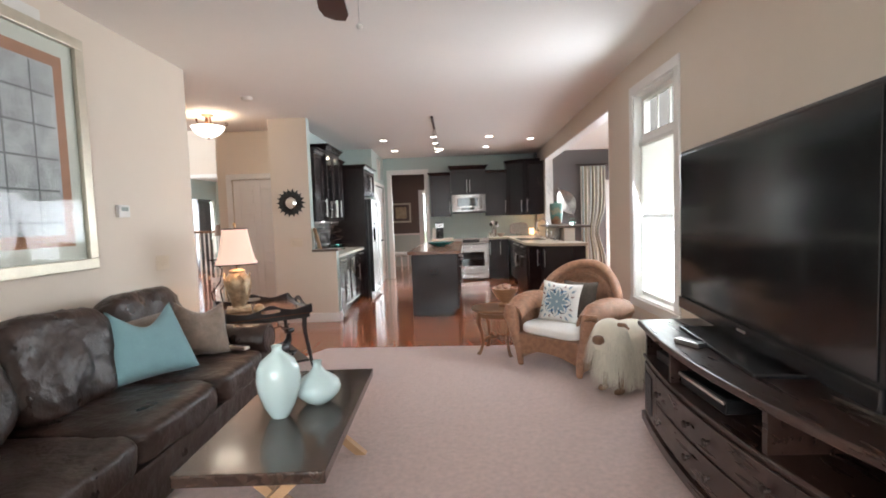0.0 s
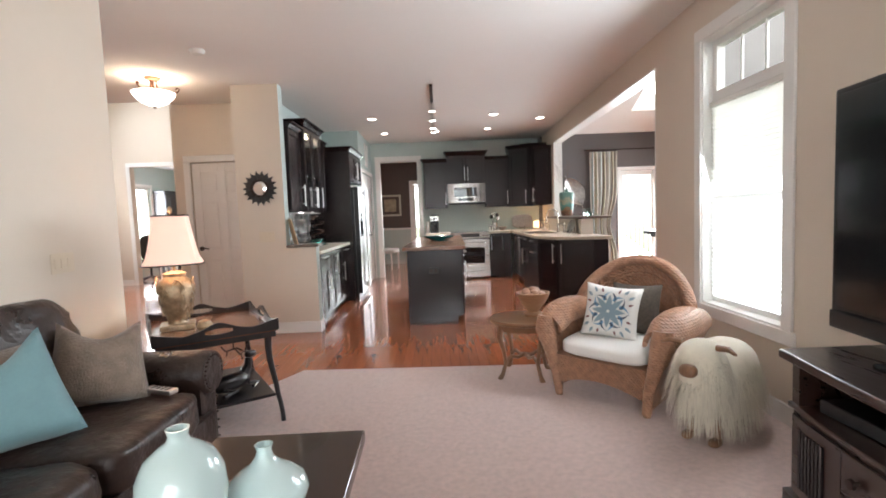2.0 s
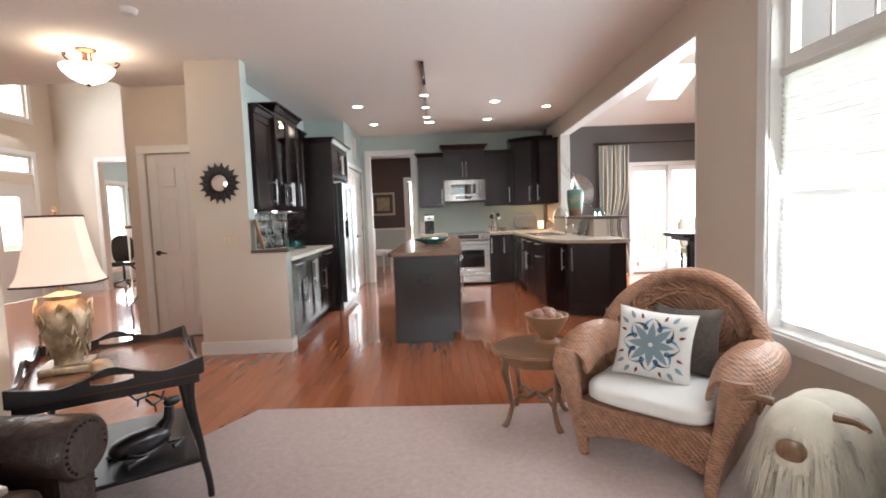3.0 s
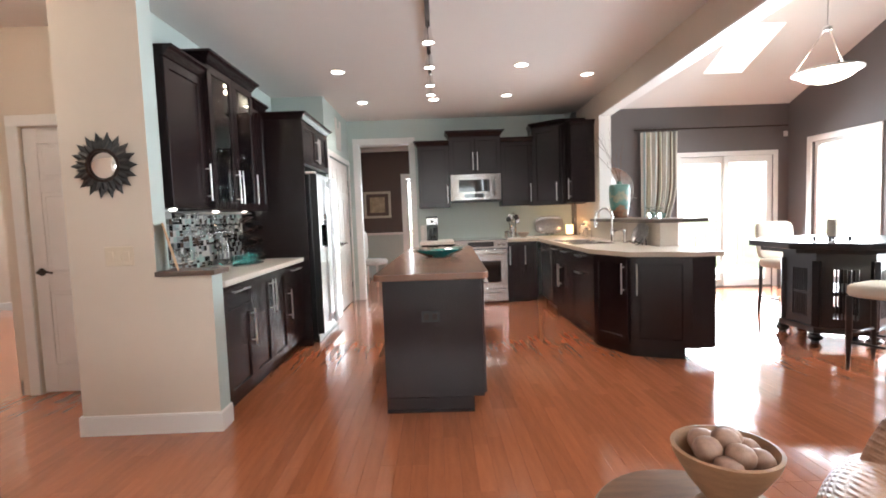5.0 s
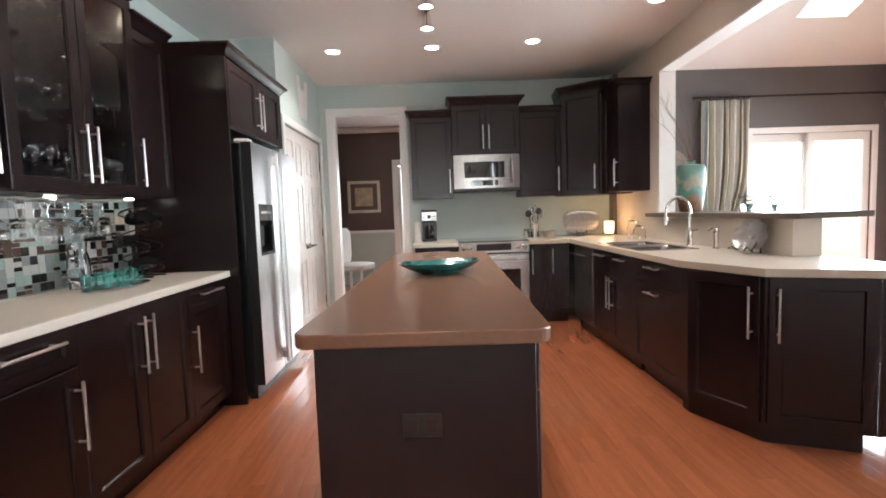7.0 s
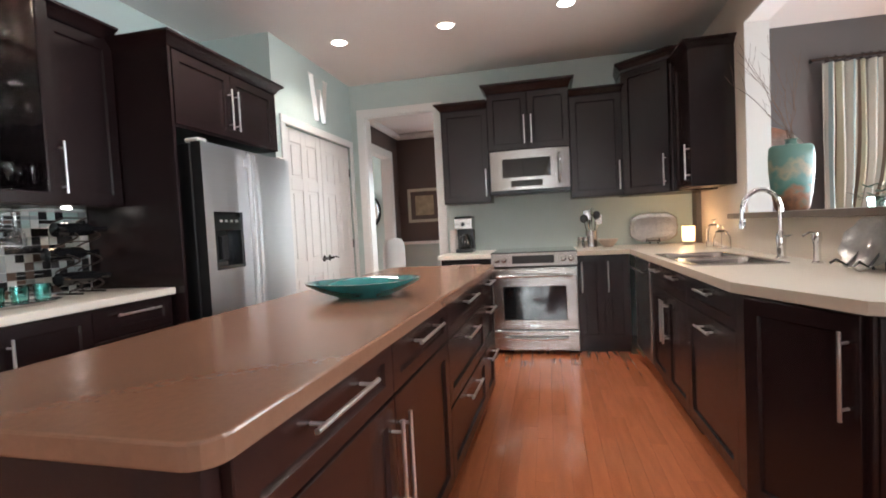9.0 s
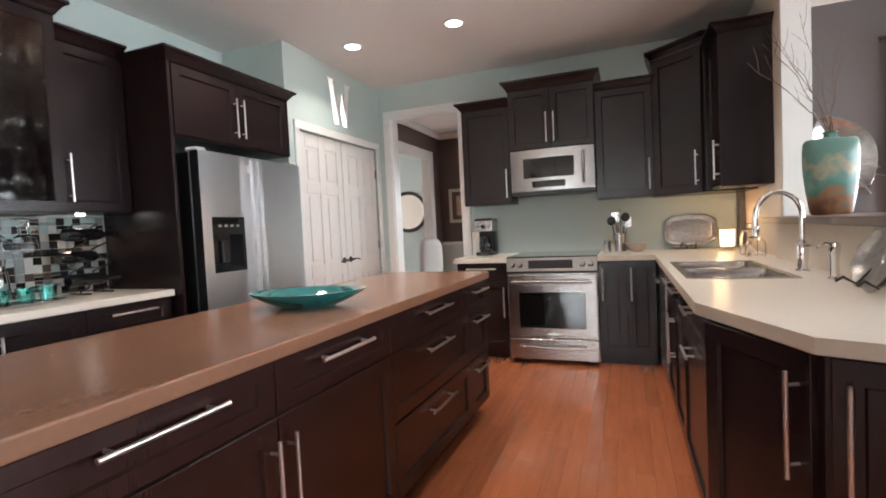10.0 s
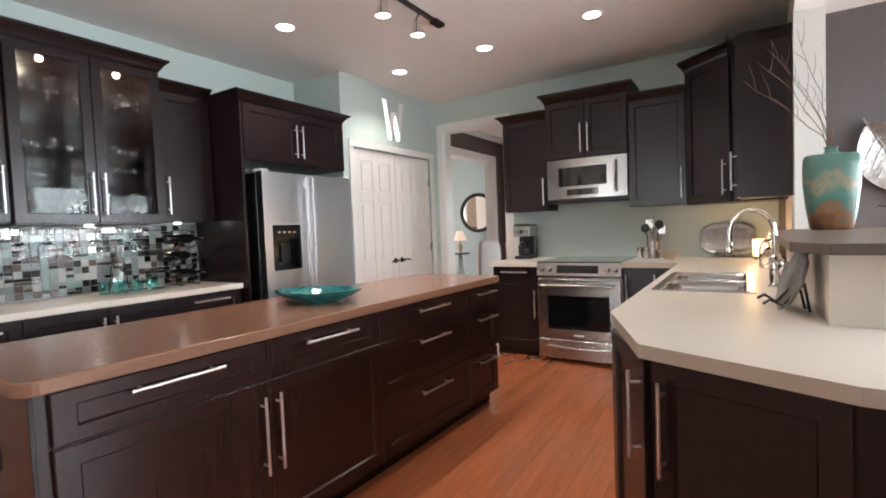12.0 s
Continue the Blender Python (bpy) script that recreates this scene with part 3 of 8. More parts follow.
def shaker(w, h, t=0.02, rail=0.058, glass=False):
    """A framed cabinet front with a sunk panel, in one piece: x 0..w, z 0..h, front face at y = 0."""
    bm = bmesh.new()
    rail = min(rail, h * 0.28)
    st = min(0.058, w * 0.28)
    c = 0.0025

    def ring(x0, x1, z0, z1, y):
        return [bm.verts.new(p) for p in ((x0, y, z0), (x1, y, z0), (x1, y, z1), (x0, y, z1))]
    rs = [ring(0, w, 0, h, t), ring(0, w, 0, h, c), ring(c, w - c, c, h - c, 0), ring(st, w - st, rail, h - rail, 0),
          ring(st + 0.006, w - st - 0.006, rail + 0.006, h - rail - 0.006, 0.011)]
    if glass:
        rs.append(ring(st + 0.006, w - st - 0.006, rail + 0.006, h - rail - 0.006, t))
    for p, q in zip(rs, rs[1:]):
        for k in range(4):
            bm.faces.new((p[k], p[(k + 1) % 4], q[(k + 1) % 4], q[k]))
    if glass:
        for k in range(4):
            bm.faces.new((rs[-1][k], rs[-1][(k + 1) % 4], rs[0][(k + 1) % 4], rs[0][k]))
    else:
        bm.faces.new(rs[-1])
        bm.faces.new(rs[0][::-1])
    return bm


def bar_pull(p0, p1, out=0.034, r=0.0062):
    """A round bar pull between two points in the plane of a front."""
    a, b = Vector(p0), Vector(p1)
    d = (b - a).normalized()
    o = Vector((0, -out, 0))
    bm = tube(bmesh.new(), [a + o, b + o], r, 10)
    for q in (a + d * 0.035, b - d * 0.035):
        tube(bm, [q, q + o], r * 0.8, 8)
    return bm


def front(unit, x0, x1, z0, z1, hand, mt, y=0.0, glass=False, hlen=0.27):
    """A door or drawer front with its bar pull. hand: l, r (upright, low or high by L, R), h (lying), or nothing."""
    g = 0.0018
    w, h = x1 - x0 - 2 * g, z1 - z0 - 2 * g
    nm = "drawer_front" if hand == "h" or hand == "H" else "door"
    d = part(nm, shaker(w, h, glass=glass), mt, unit, at=pose(x0 + g, y, z0 + g))
    if glass:
        p = part("pane", cube(0.058, w - 0.058, 0.008, 0.012, 0.058, h - 0.058), CABPANE, d, "clear glass pane")
        p.visible_shadow = False
    if hand in ("h", "H"):
        l = min(hlen if hand == "H" else 0.2, w * 0.75)
        zz = h - 0.045 if h < 0.2 else h - 0.06
        part("handle", bar_pull((w / 2 - l / 2, 0, zz), (w / 2 + l / 2, 0, zz)), NICKEL, d, "satin nickel bar handle")
    elif hand:
        x = 0.032 if hand in "lL" else w - 0.032
        za, zb = (0.05, 0.05 + hlen) if hand in "LR" else (h - 0.05 - hlen, h - 0.05)
        part("handle", bar_pull((x, 0, za), (x, 0, zb)), NICKEL, d, "satin nickel bar handle")
    return d


def base_unit(m, w, fronts, mt, label, d=0.58, h=0.875, group="", ends=0):
    u = thing("base_cabinet", m, label, "cabinet", group)
    bm = bx(bmesh.new(), 0, w, 0.021, d, 0.10, h)
    part("body", bm, mt, u)
    part("toe_kick", cube(0, w, 0.075, d, 0.0, 0.10), mt, u)
    for f in fronts:
        front(u, *f[:5], mt, **(f[5] if len(f) > 5 else {}))
    return u


def crown(bm, x0, x1, y0, y1, z, h=0.075, out=0.055, left=True, right=True):
    """A flared cornice on top of a cabinet whose front is at y0."""
    rings = []
    for f, zz in ((0.08, 0), (0.16, 0.008), (0.3, 0.3), (0.62, 0.62), (1.0, 0.8), (1.0, 1.0)):
        o = out * f
        zz = zz if zz < 0.3 else zz * h
        a, b = x0 - (o if left else 0), x1 + (o if right else 0)
        rings.append([(a, y0 - o, z + zz), (b, y0 - o, z + zz), (b, y1, z + zz), (a, y1, z + zz)])
    return loft(bm, rings, smooth=False)


def wall_unit(m, w, z0, z1, fronts, mt, label, d=0.31, left=True, right=True, ch=0.07, open_box=False, group=""):
    u = thing("wall_cabinet", m, label, "cabinet", group)
    if open_box:
        part("side_panel", cube(0, 0.018, 0.021, d, z0, z1), mt, u)
        part("side_panel", cube(w - 0.018, w, 0.021, d, z0, z1), mt, u)
        part("bottom_panel", cube(0.018, w - 0.018, 0.021, d, z0, z0 + 0.018), mt, u)
        part("top_panel", cube(0.018, w - 0.018, 0.021, d, z1 - 0.018, z1), mt, u)
        part("back_panel", cube(0.018, w - 0.018, d - 0.008, d, z0 + 0.018, z1 - 0.018), mt, u)
    else:
        part("body", cube(0, w, 0.021, d, z0, z1), mt, u)
    if ch:
        part("cornice", crown(bmesh.new(), 0, w, 0.0, d, z1, ch, 0.055, left, right), mt, u)
    for f in fronts:
        front(u, *f[:5], mt, **(f[5] if len(f) > 5 else {}))
    return u


LB = "run of base cabinets along the bar wall"
base_unit(pose(-1.58, 6.875, 0, 0, 0, 90), 0.455, [(0, 0.455, 0.715, 0.87, "H"), (0, 0.455, 0.105, 0.71, "r")], ESPRESSO, "dark espresso base cabinet with drawer and door", d=0.57, group=LB)
base_unit(pose(-1.58, 7.33, 0, 0, 0, 90), 0.82, [(0, 0.41, 0.105, 0.87, "r"), (0.41, 0.82, 0.105, 0.87, "l")], ESPRESSO, "dark espresso base cabinet with two doors", d=0.57, group=LB)
base_unit(pose(-1.58, 8.15, 0, 0, 0, 90), 0.50, [(0, 0.5, 0.715, 0.87, "H"), (0, 0.5, 0.105, 0.71, "l")], ESPRESSO, "dark espresso base cabinet with drawer and door", d=0.57, group=LB)
bm = bx(bmesh.new(), -2.155, -1.55, 6.853, 8.655, 0.877, 0.917, r=0.004)
bm.normal_update()
for f in bm.faces:
    f.material_index = 1 if abs(f.normal.z) < 0.5 else 0
solid("bar_worktop", bm, [LAMINATE, LAMINATE], "cream laminate worktop on the bar cabinets", "worktop")
soften(solid("half_wall_cap", cube(-1.895, -1.535, 6.675, 6.885, 0.977, 1.008), LEDGEMAT, "brown laminate cap on the half wall", "ledge"))
UB = "wall cabinets above the bar"
wall_unit(pose(-1.87, 6.905, 0, 0, 0, 90), 0.50, 1.40, 2.36, [(0, 0.5, 1.405, 2.355, "R")], ESPRESSO, "dark espresso wall cabinet with one door", d=0.285, left=False, right=False, group=UB)
gcab = wall_unit(pose(-1.83, 7.405, 0, 0, 0, 90), 0.86, 1.39, 2.47, [(0, 0.43, 1.395, 2.465, "R", {"glass": True}), (0.43, 0.86, 1.395, 2.465, "L", {"glass": True})], ESPRESSO,
                 "espresso wall cabinet with glass doors full of glassware", d=0.325, ch=0.08, open_box=True, group=UB)
for z in (1.72, 2.08):
    part("shelf", cube(0.02, 0.84, 0.03, 0.31, z, z + 0.008), GLASS, gcab, "clear glass shelf")
wall_unit(pose(-1.87, 8.265, 0, 0, 0, 90), 0.395, 1.40, 2.36, [(0, 0.395, 1.405, 2.355, "L")], ESPRESSO, "dark espresso wall cabinet with one door", d=0.285, left=False, right=False, group=UB)
# fridge surround
fs = thing("fridge_cabinet", pose(-1.50, 8.665, 0, 0, 0, 90), "espresso cabinet over the fridge with side panel", "cabinet")
part("side_panel", cube(0, 0.022, 0.0, 0.655, 0, 2.30, r=0.002), ESPRESSO, fs)
part("body", cube(0.022, 1.08, 0.021, 0.655, 1.85, 2.30), ESPRESSO, fs)
part("side_panel", cube(1.08, 1.10, 0.0, 0.655, 1.85, 2.30, r=0.002), ESPRESSO, fs)
part("cornice", crown(bmesh.new(), 0, 1.10, 0, 0.655, 2.30, 0.07, 0.055, True, True), ESPRESSO, fs)
front(fs, 0.03, 0.55, 1.86, 2.295, "R", ESPRESSO)
front(fs, 0.55, 1.075, 1.86, 2.295, "L", ESPRESSO)
# fridge
FRIDGESTEEL = mat("fridge_steel", (0.70, 0.69, 0.70), 0.33, metal=1, var=0.04, scale=3, stretch=(1, 1, 40))
fg = thing("fridge", pose(-1.40, 8.755, 0, 0, 0, 90), "stainless side-by-side fridge with black sides and dispenser", "fridge")
FW = 0.985
part("body", cube(0.0, FW, 0.075, 0.74, 0.03, 1.76, r=0.006), BLACKPL, fg, "black painted fridge body")
part("grille", cube(0.01, FW - 0.01, 0.06, 0.12, 0.0, 0.09, r=0.004), BLACKPL, fg)


def curved_door(x0, x1, z0, z1, hole=None):
    bm = bmesh.new()
    xs = [x0, x0 + 0.012] + [x0 + 0.012 + (x1 - x0 - 0.024) * k / 8 for k in range(1, 8)] + [x1 - 0.012, x1]
    if hole:
        xs = sorted(set(xs + [hole[0], hole[1]]))
    zs = [z0, z1] if not hole else [z0, hole[2], hole[3], z1]

    def fy(x):
        u = (x - x0) / (x1 - x0) * 2 - 1
        return 0.003 * u * u
    grid = [[bm.verts.new((x, fy(x), z)) for x in xs] for z in zs]
    rim = [[bm.verts.new((x, fy(x) + 0.0005, z)) for x in xs] for z in zs]
    back = [[bm.verts.new((x, 0.07, z)) for x in xs] for z in zs]
    for j in range(len(zs) - 1):
        for i in range(len(xs) - 1):
            inh = hole and j == 1 and xs[i] >= hole[0] - 1e-6 and xs[i + 1] <= hole[1] + 1e-6
            if not inh:
                bm.faces.new((grid[j][i], grid[j][i + 1], grid[j + 1][i + 1], grid[j + 1][i])).smooth = True
                bm.faces.new((back[j][i], back[j + 1][i], back[j + 1][i + 1], back[j][i + 1]))
    for row, rb in ((rim[0], back[0]), (rim[-1], back[-1])):
        for i in range(len(xs) - 1):
            bm.faces.new((row[i], row[i + 1], rb[i + 1], rb[i])).material_index = 1
    for i in (0, -1):
        for j in range(len(zs) - 1):
            bm.faces.new((rim[j][i], rim[j + 1][i], back[j + 1][i], back[j][i])).material_index = 1
    return bm


HOLE = (0.075, 0.355, 0.99, 1.35)
fd = part("freezer_door", curved_door(0.003, 0.442, 0.10, 1.765, HOLE), [FRIDGESTEEL, BLACKPL], fg)
part("fridge_door", curved_door(0.448, FW - 0.003, 0.10, 1.765), [FRIDGESTEEL, BLACKPL], fg)
bm = bmesh.new()
bx(bm, 0.075, 0.355, 0.002, 0.02, 1.235, 1.35, r=0.003)
bx(bm, 0.075, 0.10, 0.004, 0.07, 0.99, 1.235)
bx(bm, 0.33, 0.355, 0.004, 0.07, 0.99, 1.235)
bx(bm, 0.10, 0.33, 0.004, 0.07, 0.99, 1.01)
bx(bm, 0.10, 0.33, 0.06, 0.072, 1.01, 1.235)
dp = part("dispenser", bm, DARKGLASS, fd, "black water and ice dispenser")
part("paddle", cube(0.185, 0.245, 0.035, 0.06, 1.05, 1.20, r=0.006), BLACKPL, fd)
for k in range(4):
    part("button", cube(0.125 + k * 0.05, 0.15 + k * 0.05, -0.001, 0.004, 1.285, 1.30), NICKEL, fd)
for x in (0.415, 0.475):
    h = bmesh.new()
    bx(h, x - 0.014, x + 0.014, -0.05, -0.024, 0.14, 1.74, r=0.009, seg=2)
    for z in (0.2, 1.68):
        bx(h, x - 0.01, x + 0.01, -0.03, 0.01, z - 0.03, z + 0.03, r=0.004)
    part("handle", h, FRIDGESTEEL, fg, "long stainless handle")
for x in (0.05, FW - 0.05):
    part("hinge_cover", cube(x - 0.04, x + 0.04, 0.02, 0.12, 1.765, 1.79, r=0.008), WHITEPL, fg)

# back wall: cabinets, cooker, microwave
UK = "wall cabinets along the back wall"
wall_unit(pose(-0.44, 11.04, 0), 0.47, 1.41, 2.335, [(0, 0.47, 1.415, 2.33, "R")], ESPRESSO, "dark espresso wall cabinet with one door", d=0.316, right=False, group=UK)
wall_unit(pose(0.032, 11.02, 0), 0.776, 1.895, 2.455, [(0, 0.388, 1.90, 2.45, "R"), (0.388, 0.776, 1.90, 2.45, "L")], ESPRESSO, "raised espresso wall cabinet over the microwave", d=0.336, ch=0.085, group=UK)
wall_unit(pose(0.81, 11.04, 0), 0.47, 1.40, 2.36, [(0, 0.47, 1.405, 2.355, "R")], ESPRESSO, "dark espresso wall cabinet with one door", d=0.316, left=False, right=False, ch=0.06, group=UK)
# diagonal corner cabinet and the cabinet on the side wall
cc = thing("wall_cabinet", pose(1.28, 11.04, 0), "tall diagonal espresso corner wall cabinet", "cabinet", UK)
CP = [(0, 0.316), (0, 0), (0.36, -0.31), (0.70, -0.31), (0.70, 0.316)]
part("body", prism(bmesh.new(), CP, 1.39, 2.52), ESPRESSO, cc)
rings = []
for f, zz in ((0.1, 0), (0.2, 0.02), (0.6, 0.05), (1.0, 0.065), (1.0, 0.085)):
    o = 0.055 * f
    rings.append([(0 - o * 0.4, 0.316, 2.52 + zz), (0 - o, 0 - o * 0.6, 2.52 + zz), (0.36 - o * 0.6, -0.31 - o, 2.52 + zz), (0.70, -0.31 - o, 2.52 + zz), (0.70, 0.316, 2.52 + zz)])
part("cornice", loft(bmesh.new(), rings, smooth=False), ESPRESSO, cc)
dg = part("door", shaker(0.43, 1.11), ESPRESSO, cc, at=pose(-0.0137, -0.0159, 1.40, 0, 0, -40.73) @ pose(0.022, 0, 0))
part("handle", bar_pull((0.395, 0, 0.05), (0.395, 0, 0.32)), NICKEL, dg, "satin nickel bar handle")
wall_unit(pose(1.66, 10.725, 0, 0, 0, -90), 0.43, 1.40, 2.44, [(0.0, 0.43, 1.405, 2.435, "R")], ESPRESSO, "espresso wall cabinet on the side wall", d=0.315, left=False, ch=0.06, group=UK)
BK = "base cabinets along the back wall"
base_unit(pose(-0.42, 10.66, 0), 0.47, [(0, 0.47, 0.715, 0.87, "H"), (0, 0.47, 0.105, 0.71, "r")], ESPRESSO, "dark espresso base cabinet with drawer and door", d=0.69, group=BK)
base_unit(pose(0.815, 10.66, 0), 0.44, [(0, 0.22, 0.105, 0.87, "l"), (0.22, 0.44, 0.105, 0.87, "l")], ESPRESSO, "dark espresso base cabinet with two narrow doors", d=0.69, group=BK)

ck = thing("cooker", pose(0.056, 10.61, 0), "stainless slide-in range with glass oven door", "cooker")
part("body", cube(0, 0.756, 0.05, 0.72, 0.03, 0.905), STEEL, ck)
part("cooktop", cube(-0.004, 0.76, 0.03, 0.735, 0.905, 0.925, r=0.004), DARKGLASS, ck, "black glass cooktop")
bm = loft(bmesh.new(), [[(x, 0.055, 0.775), (x, 0.0, 0.80), (x, 0.028, 0.915), (x, 0.055, 0.92)] for x in (0.0, 0.756)], smooth=False)
cpn = part("control_panel", bm, STEEL, ck)
NRM = Matrix.Rotation(radians(-13.7), 4, 'X')
for x in (0.05, 0.115, 0.64, 0.705):
    b = lathe(bmesh.new(), [(0.0, 0), (0.025, 0), (0.024, 0.012), (0.018, 0.016), (0.017, 0.034), (0.0, 0.036)], 18)
    part("knob", b, STEEL, cpn, at=Matrix.Translation((x, 0.012, 0.858)) @ NRM @ pose(0, 0, 0, 90))
part("display", cube(0.19, 0.56, -0.004, 0.006, -0.035, 0.035, r=0.002), DARKGLASS, cpn, "black display panel", at=Matrix.Translation((0, 0.013, 0.858)) @ NRM)
od = bmesh.new()
bx(od, 0.004, 0.752, 0.0, 0.05, 0.225, 0.77, r=0.006)
odo = part("oven_door", od, STEEL, ck)
part("window", cube(0.10, 0.656, -0.004, 0.004, 0.31, 0.62, r=0.003), DARKGLASS, odo, "dark oven window")
hb = tube(bmesh.new(), [(0.05, -0.045, 0.712), (0.2, -0.052, 0.715), (0.378, -0.054, 0.716), (0.556, -0.052, 0.715), (0.706, -0.045, 0.712)], 0.013, 10)
for x in (0.06, 0.696):
    tube(hb, [(x, 0.003, 0.712), (x, -0.046, 0.712)], 0.010, 8)
part("handle", hb, STEEL, odo)
odr = part("drawer", cube(0.004, 0.752, 0.0, 0.05, 0.035, 0.215, r=0.006), STEEL, ck)
hb = tube(bmesh.new(), [(0.10, -0.028, 0.155), (0.25, -0.042, 0.15), (0.378, -0.045, 0.148), (0.506, -0.042, 0.15), (0.656, -0.028, 0.155)], 0.012, 10)
for x in (0.11, 0.646):
    tube(hb, [(x, 0.003, 0.155), (x, -0.03, 0.155)], 0.010, 8)
part("handle", hb, STEEL, odr)
part("badge", cube(0.34, 0.42, -0.002, 0.002, 0.255, 0.265), NICKEL, ck)

mw = thing("microwave", pose(0.042, 10.99, 1.475), "stainless over-range microwave with dark window", "microwave")
part("body", cube(0, 0.756, 0.04, 0.365, 0.03, 0.415), BLACKPL, mw)
bm = bmesh.new()
rings = []
for k in range(13):
    x = 0.756 * k / 12
    u = k / 6 - 1
    y = 0.028 * u * u
    rings.append([(x, y, 0.035), (x, y, 0.415), (x, 0.045, 0.415), (x, 0.045, 0.035)])
dr = part("door", loft(bm, rings), STEEL, mw)
rings = []
for k in range(9):
    x = 0.12 + 0.46 * k / 8
    u = x / 0.378 - 1
    y = 0.028 * u * u - 0.003
    rings.append([(x, y, 0.155), (x, y, 0.335), (x, y + 0.01, 0.335), (x, y + 0.01, 0.155)])
part("window", loft(bmesh.new(), rings), DARKGLASS, dr, "dark microwave window")
rings = []
for k in range(9):
    x = 0.2 + 0.3 * k / 8
    u = x / 0.378 - 1
    y = 0.028 * u * u - 0.003
    rings.append([(x, y, 0.065), (x, y, 0.125), (x, y + 0.01, 0.125), (x, y + 0.01, 0.065)])
part("keypad", loft(bmesh.new(), rings), DARKGLASS, dr, "black keypad with display")
part("handle", tube(bmesh.new(), [(0.665, 0.0, 0.09), (0.665, -0.032, 0.12), (0.665, -0.038, 0.225), (0.665, -0.032, 0.33), (0.665, 0.0, 0.36)], 0.012, 10), STEEL, dr)
part("vent", cube(0.0, 0.756, 0.03, 0.365, 0.0, 0.03, r=0.006), BLACKPL, mw, "dark underside vent")

# worktops
CPTS = [(1.25, 9.0), (1.25, 8.31), (1.435, 7.83), (1.895, 7.635), (2.13, 7.62), (2.13, 8.295), (1.92, 8.295), (1.92, 9.0)]
bm = bmesh.new()
prism(bm, CPTS, 0.877, 0.917)
bx(bm, 1.25, 1.32, 9.0, 9.85, 0.877, 0.917)
bx(bm, 1.72, 1.92, 9.0, 9.85, 0.877, 0.917)
bx(bm, 1.25, 1.92, 9.85, 10.62, 0.877, 0.917)
bx(bm, 1.92, 1.965, 10.105, 10.62, 0.877, 0.917)
bx(bm, 0.816, 1.965, 10.62, 11.355, 0.877, 0.917)
bmesh.ops.remove_doubles(bm, verts=bm.verts[:], dist=1e-4)
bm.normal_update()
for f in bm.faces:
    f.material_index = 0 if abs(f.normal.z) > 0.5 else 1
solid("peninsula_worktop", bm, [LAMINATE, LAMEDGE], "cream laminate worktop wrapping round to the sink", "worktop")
bm = bx(bmesh.new(), -0.44, 0.05, 10.62, 11.355, 0.877, 0.917, r=0.003)
solid("worktop", bm, [LAMINATE], "cream laminate worktop beside the cooker", "worktop")
bm = bmesh.new()
bx(bm, 1.783, 1.797, 10.10, 11.35, 0.917, 1.39)
solid("backsplash", bm, CREAM, "plain cream backsplash panel", "backsplash", "structure")
slant("backsplash")

# peninsula cabinets
PN = "peninsula cabinets"
base_unit(pose(1.28, 10.60, 0, 0, 0, -90), 0.06, [], ESPRESSO, "espresso corner filler cabinet", d=0.52, group=PN)
dw = thing("dishwasher", pose(1.28, 10.54, 0, 0, 0, -90), "stainless dishwasher between dark cabinets", "dishwasher")
part("body", cube(0, 0.6, 0.03, 0.5, 0.10, 0.872), BLACKPL, dw)
part("toe_kick", cube(0, 0.6, 0.075, 0.5, 0.0, 0.10), BLACKPL, dw)
dwd = part("door", cube(0.004, 0.596, -0.01, 0.03, 0.11, 0.868, r=0.006), STEEL, dw)
part("handle", tube(bmesh.new(), [(0.06, -0.05, 0.78), (0.3, -0.056, 0.78), (0.54, -0.05, 0.78)], 0.012, 10), STEEL, dwd)
base_unit(pose(1.28, 9.94, 0, 0, 0, -90), 0.90, [(0, 0.45, 0.715, 0.87, "h"), (0.45, 0.9, 0.715, 0.87, "h"), (0, 0.45, 0.105, 0.71, "r"), (0.45, 0.9, 0.105, 0.71, "l")], ESPRESSO, "espresso sink base cabinet with two doors", d=0.06, group=PN)
base_unit(pose(1.28, 9.04, 0, 0, 0, -90), 0.69, [(0, 0.69, 0.715, 0.87, "h"), (0, 0.69, 0.105, 0.71, "h")], ESPRESSO, "espresso base cabinet with drawer and pull-out front", d=0.52, group=PN)
pc = thing("base_cabinet", pose(1.28, 8.28, 0), "angled espresso end cabinet of the peninsula", "cabinet", PN)
BP = [(0, -0.02), (0.185, -0.415), (0.63, -0.59), (0.83, -0.575), (0.83, 0.07), (0.62, 0.07), (0, 0.07)]
part("body", prism(bmesh.new(), BP, 0.10, 0.875), ESPRESSO, pc)
TP = [(0.02, 0.0), (0.2, -0.39), (0.59, -0.545), (0.59, 0.07), (0.02, 0.07)]
part("toe_kick", prism(bmesh.new(), TP, 0.0, 0.10), ESPRESSO, pc)


def angled(unit, a, b, hand, mt):
    a, b = Vector((*a, 0)), Vector((*b, 0))
    d = b - a
    ang = math.degrees(math.atan2(d.y, d.x))
    w = d.length
    nrm = Vector((d.y, -d.x, 0)).normalized()
    o = a + nrm * 0.021 + d.normalized() * 0.012
    dd = part("door", shaker(w - 0.03, 0.76), mt, unit, at=pose(o.x, o.y, 0.108, 0, 0, ang))
    x = 0.035 if hand == "l" else w - 0.065
    part("handle", bar_pull((x, 0, 0.44), (x, 0, 0.71)), NICKEL, dd, "satin nickel bar handle")


angled(pc, BP[0], BP[1], "r", ESPRESSO)
angled(pc, BP[1], BP[2], "l", ESPRESSO)
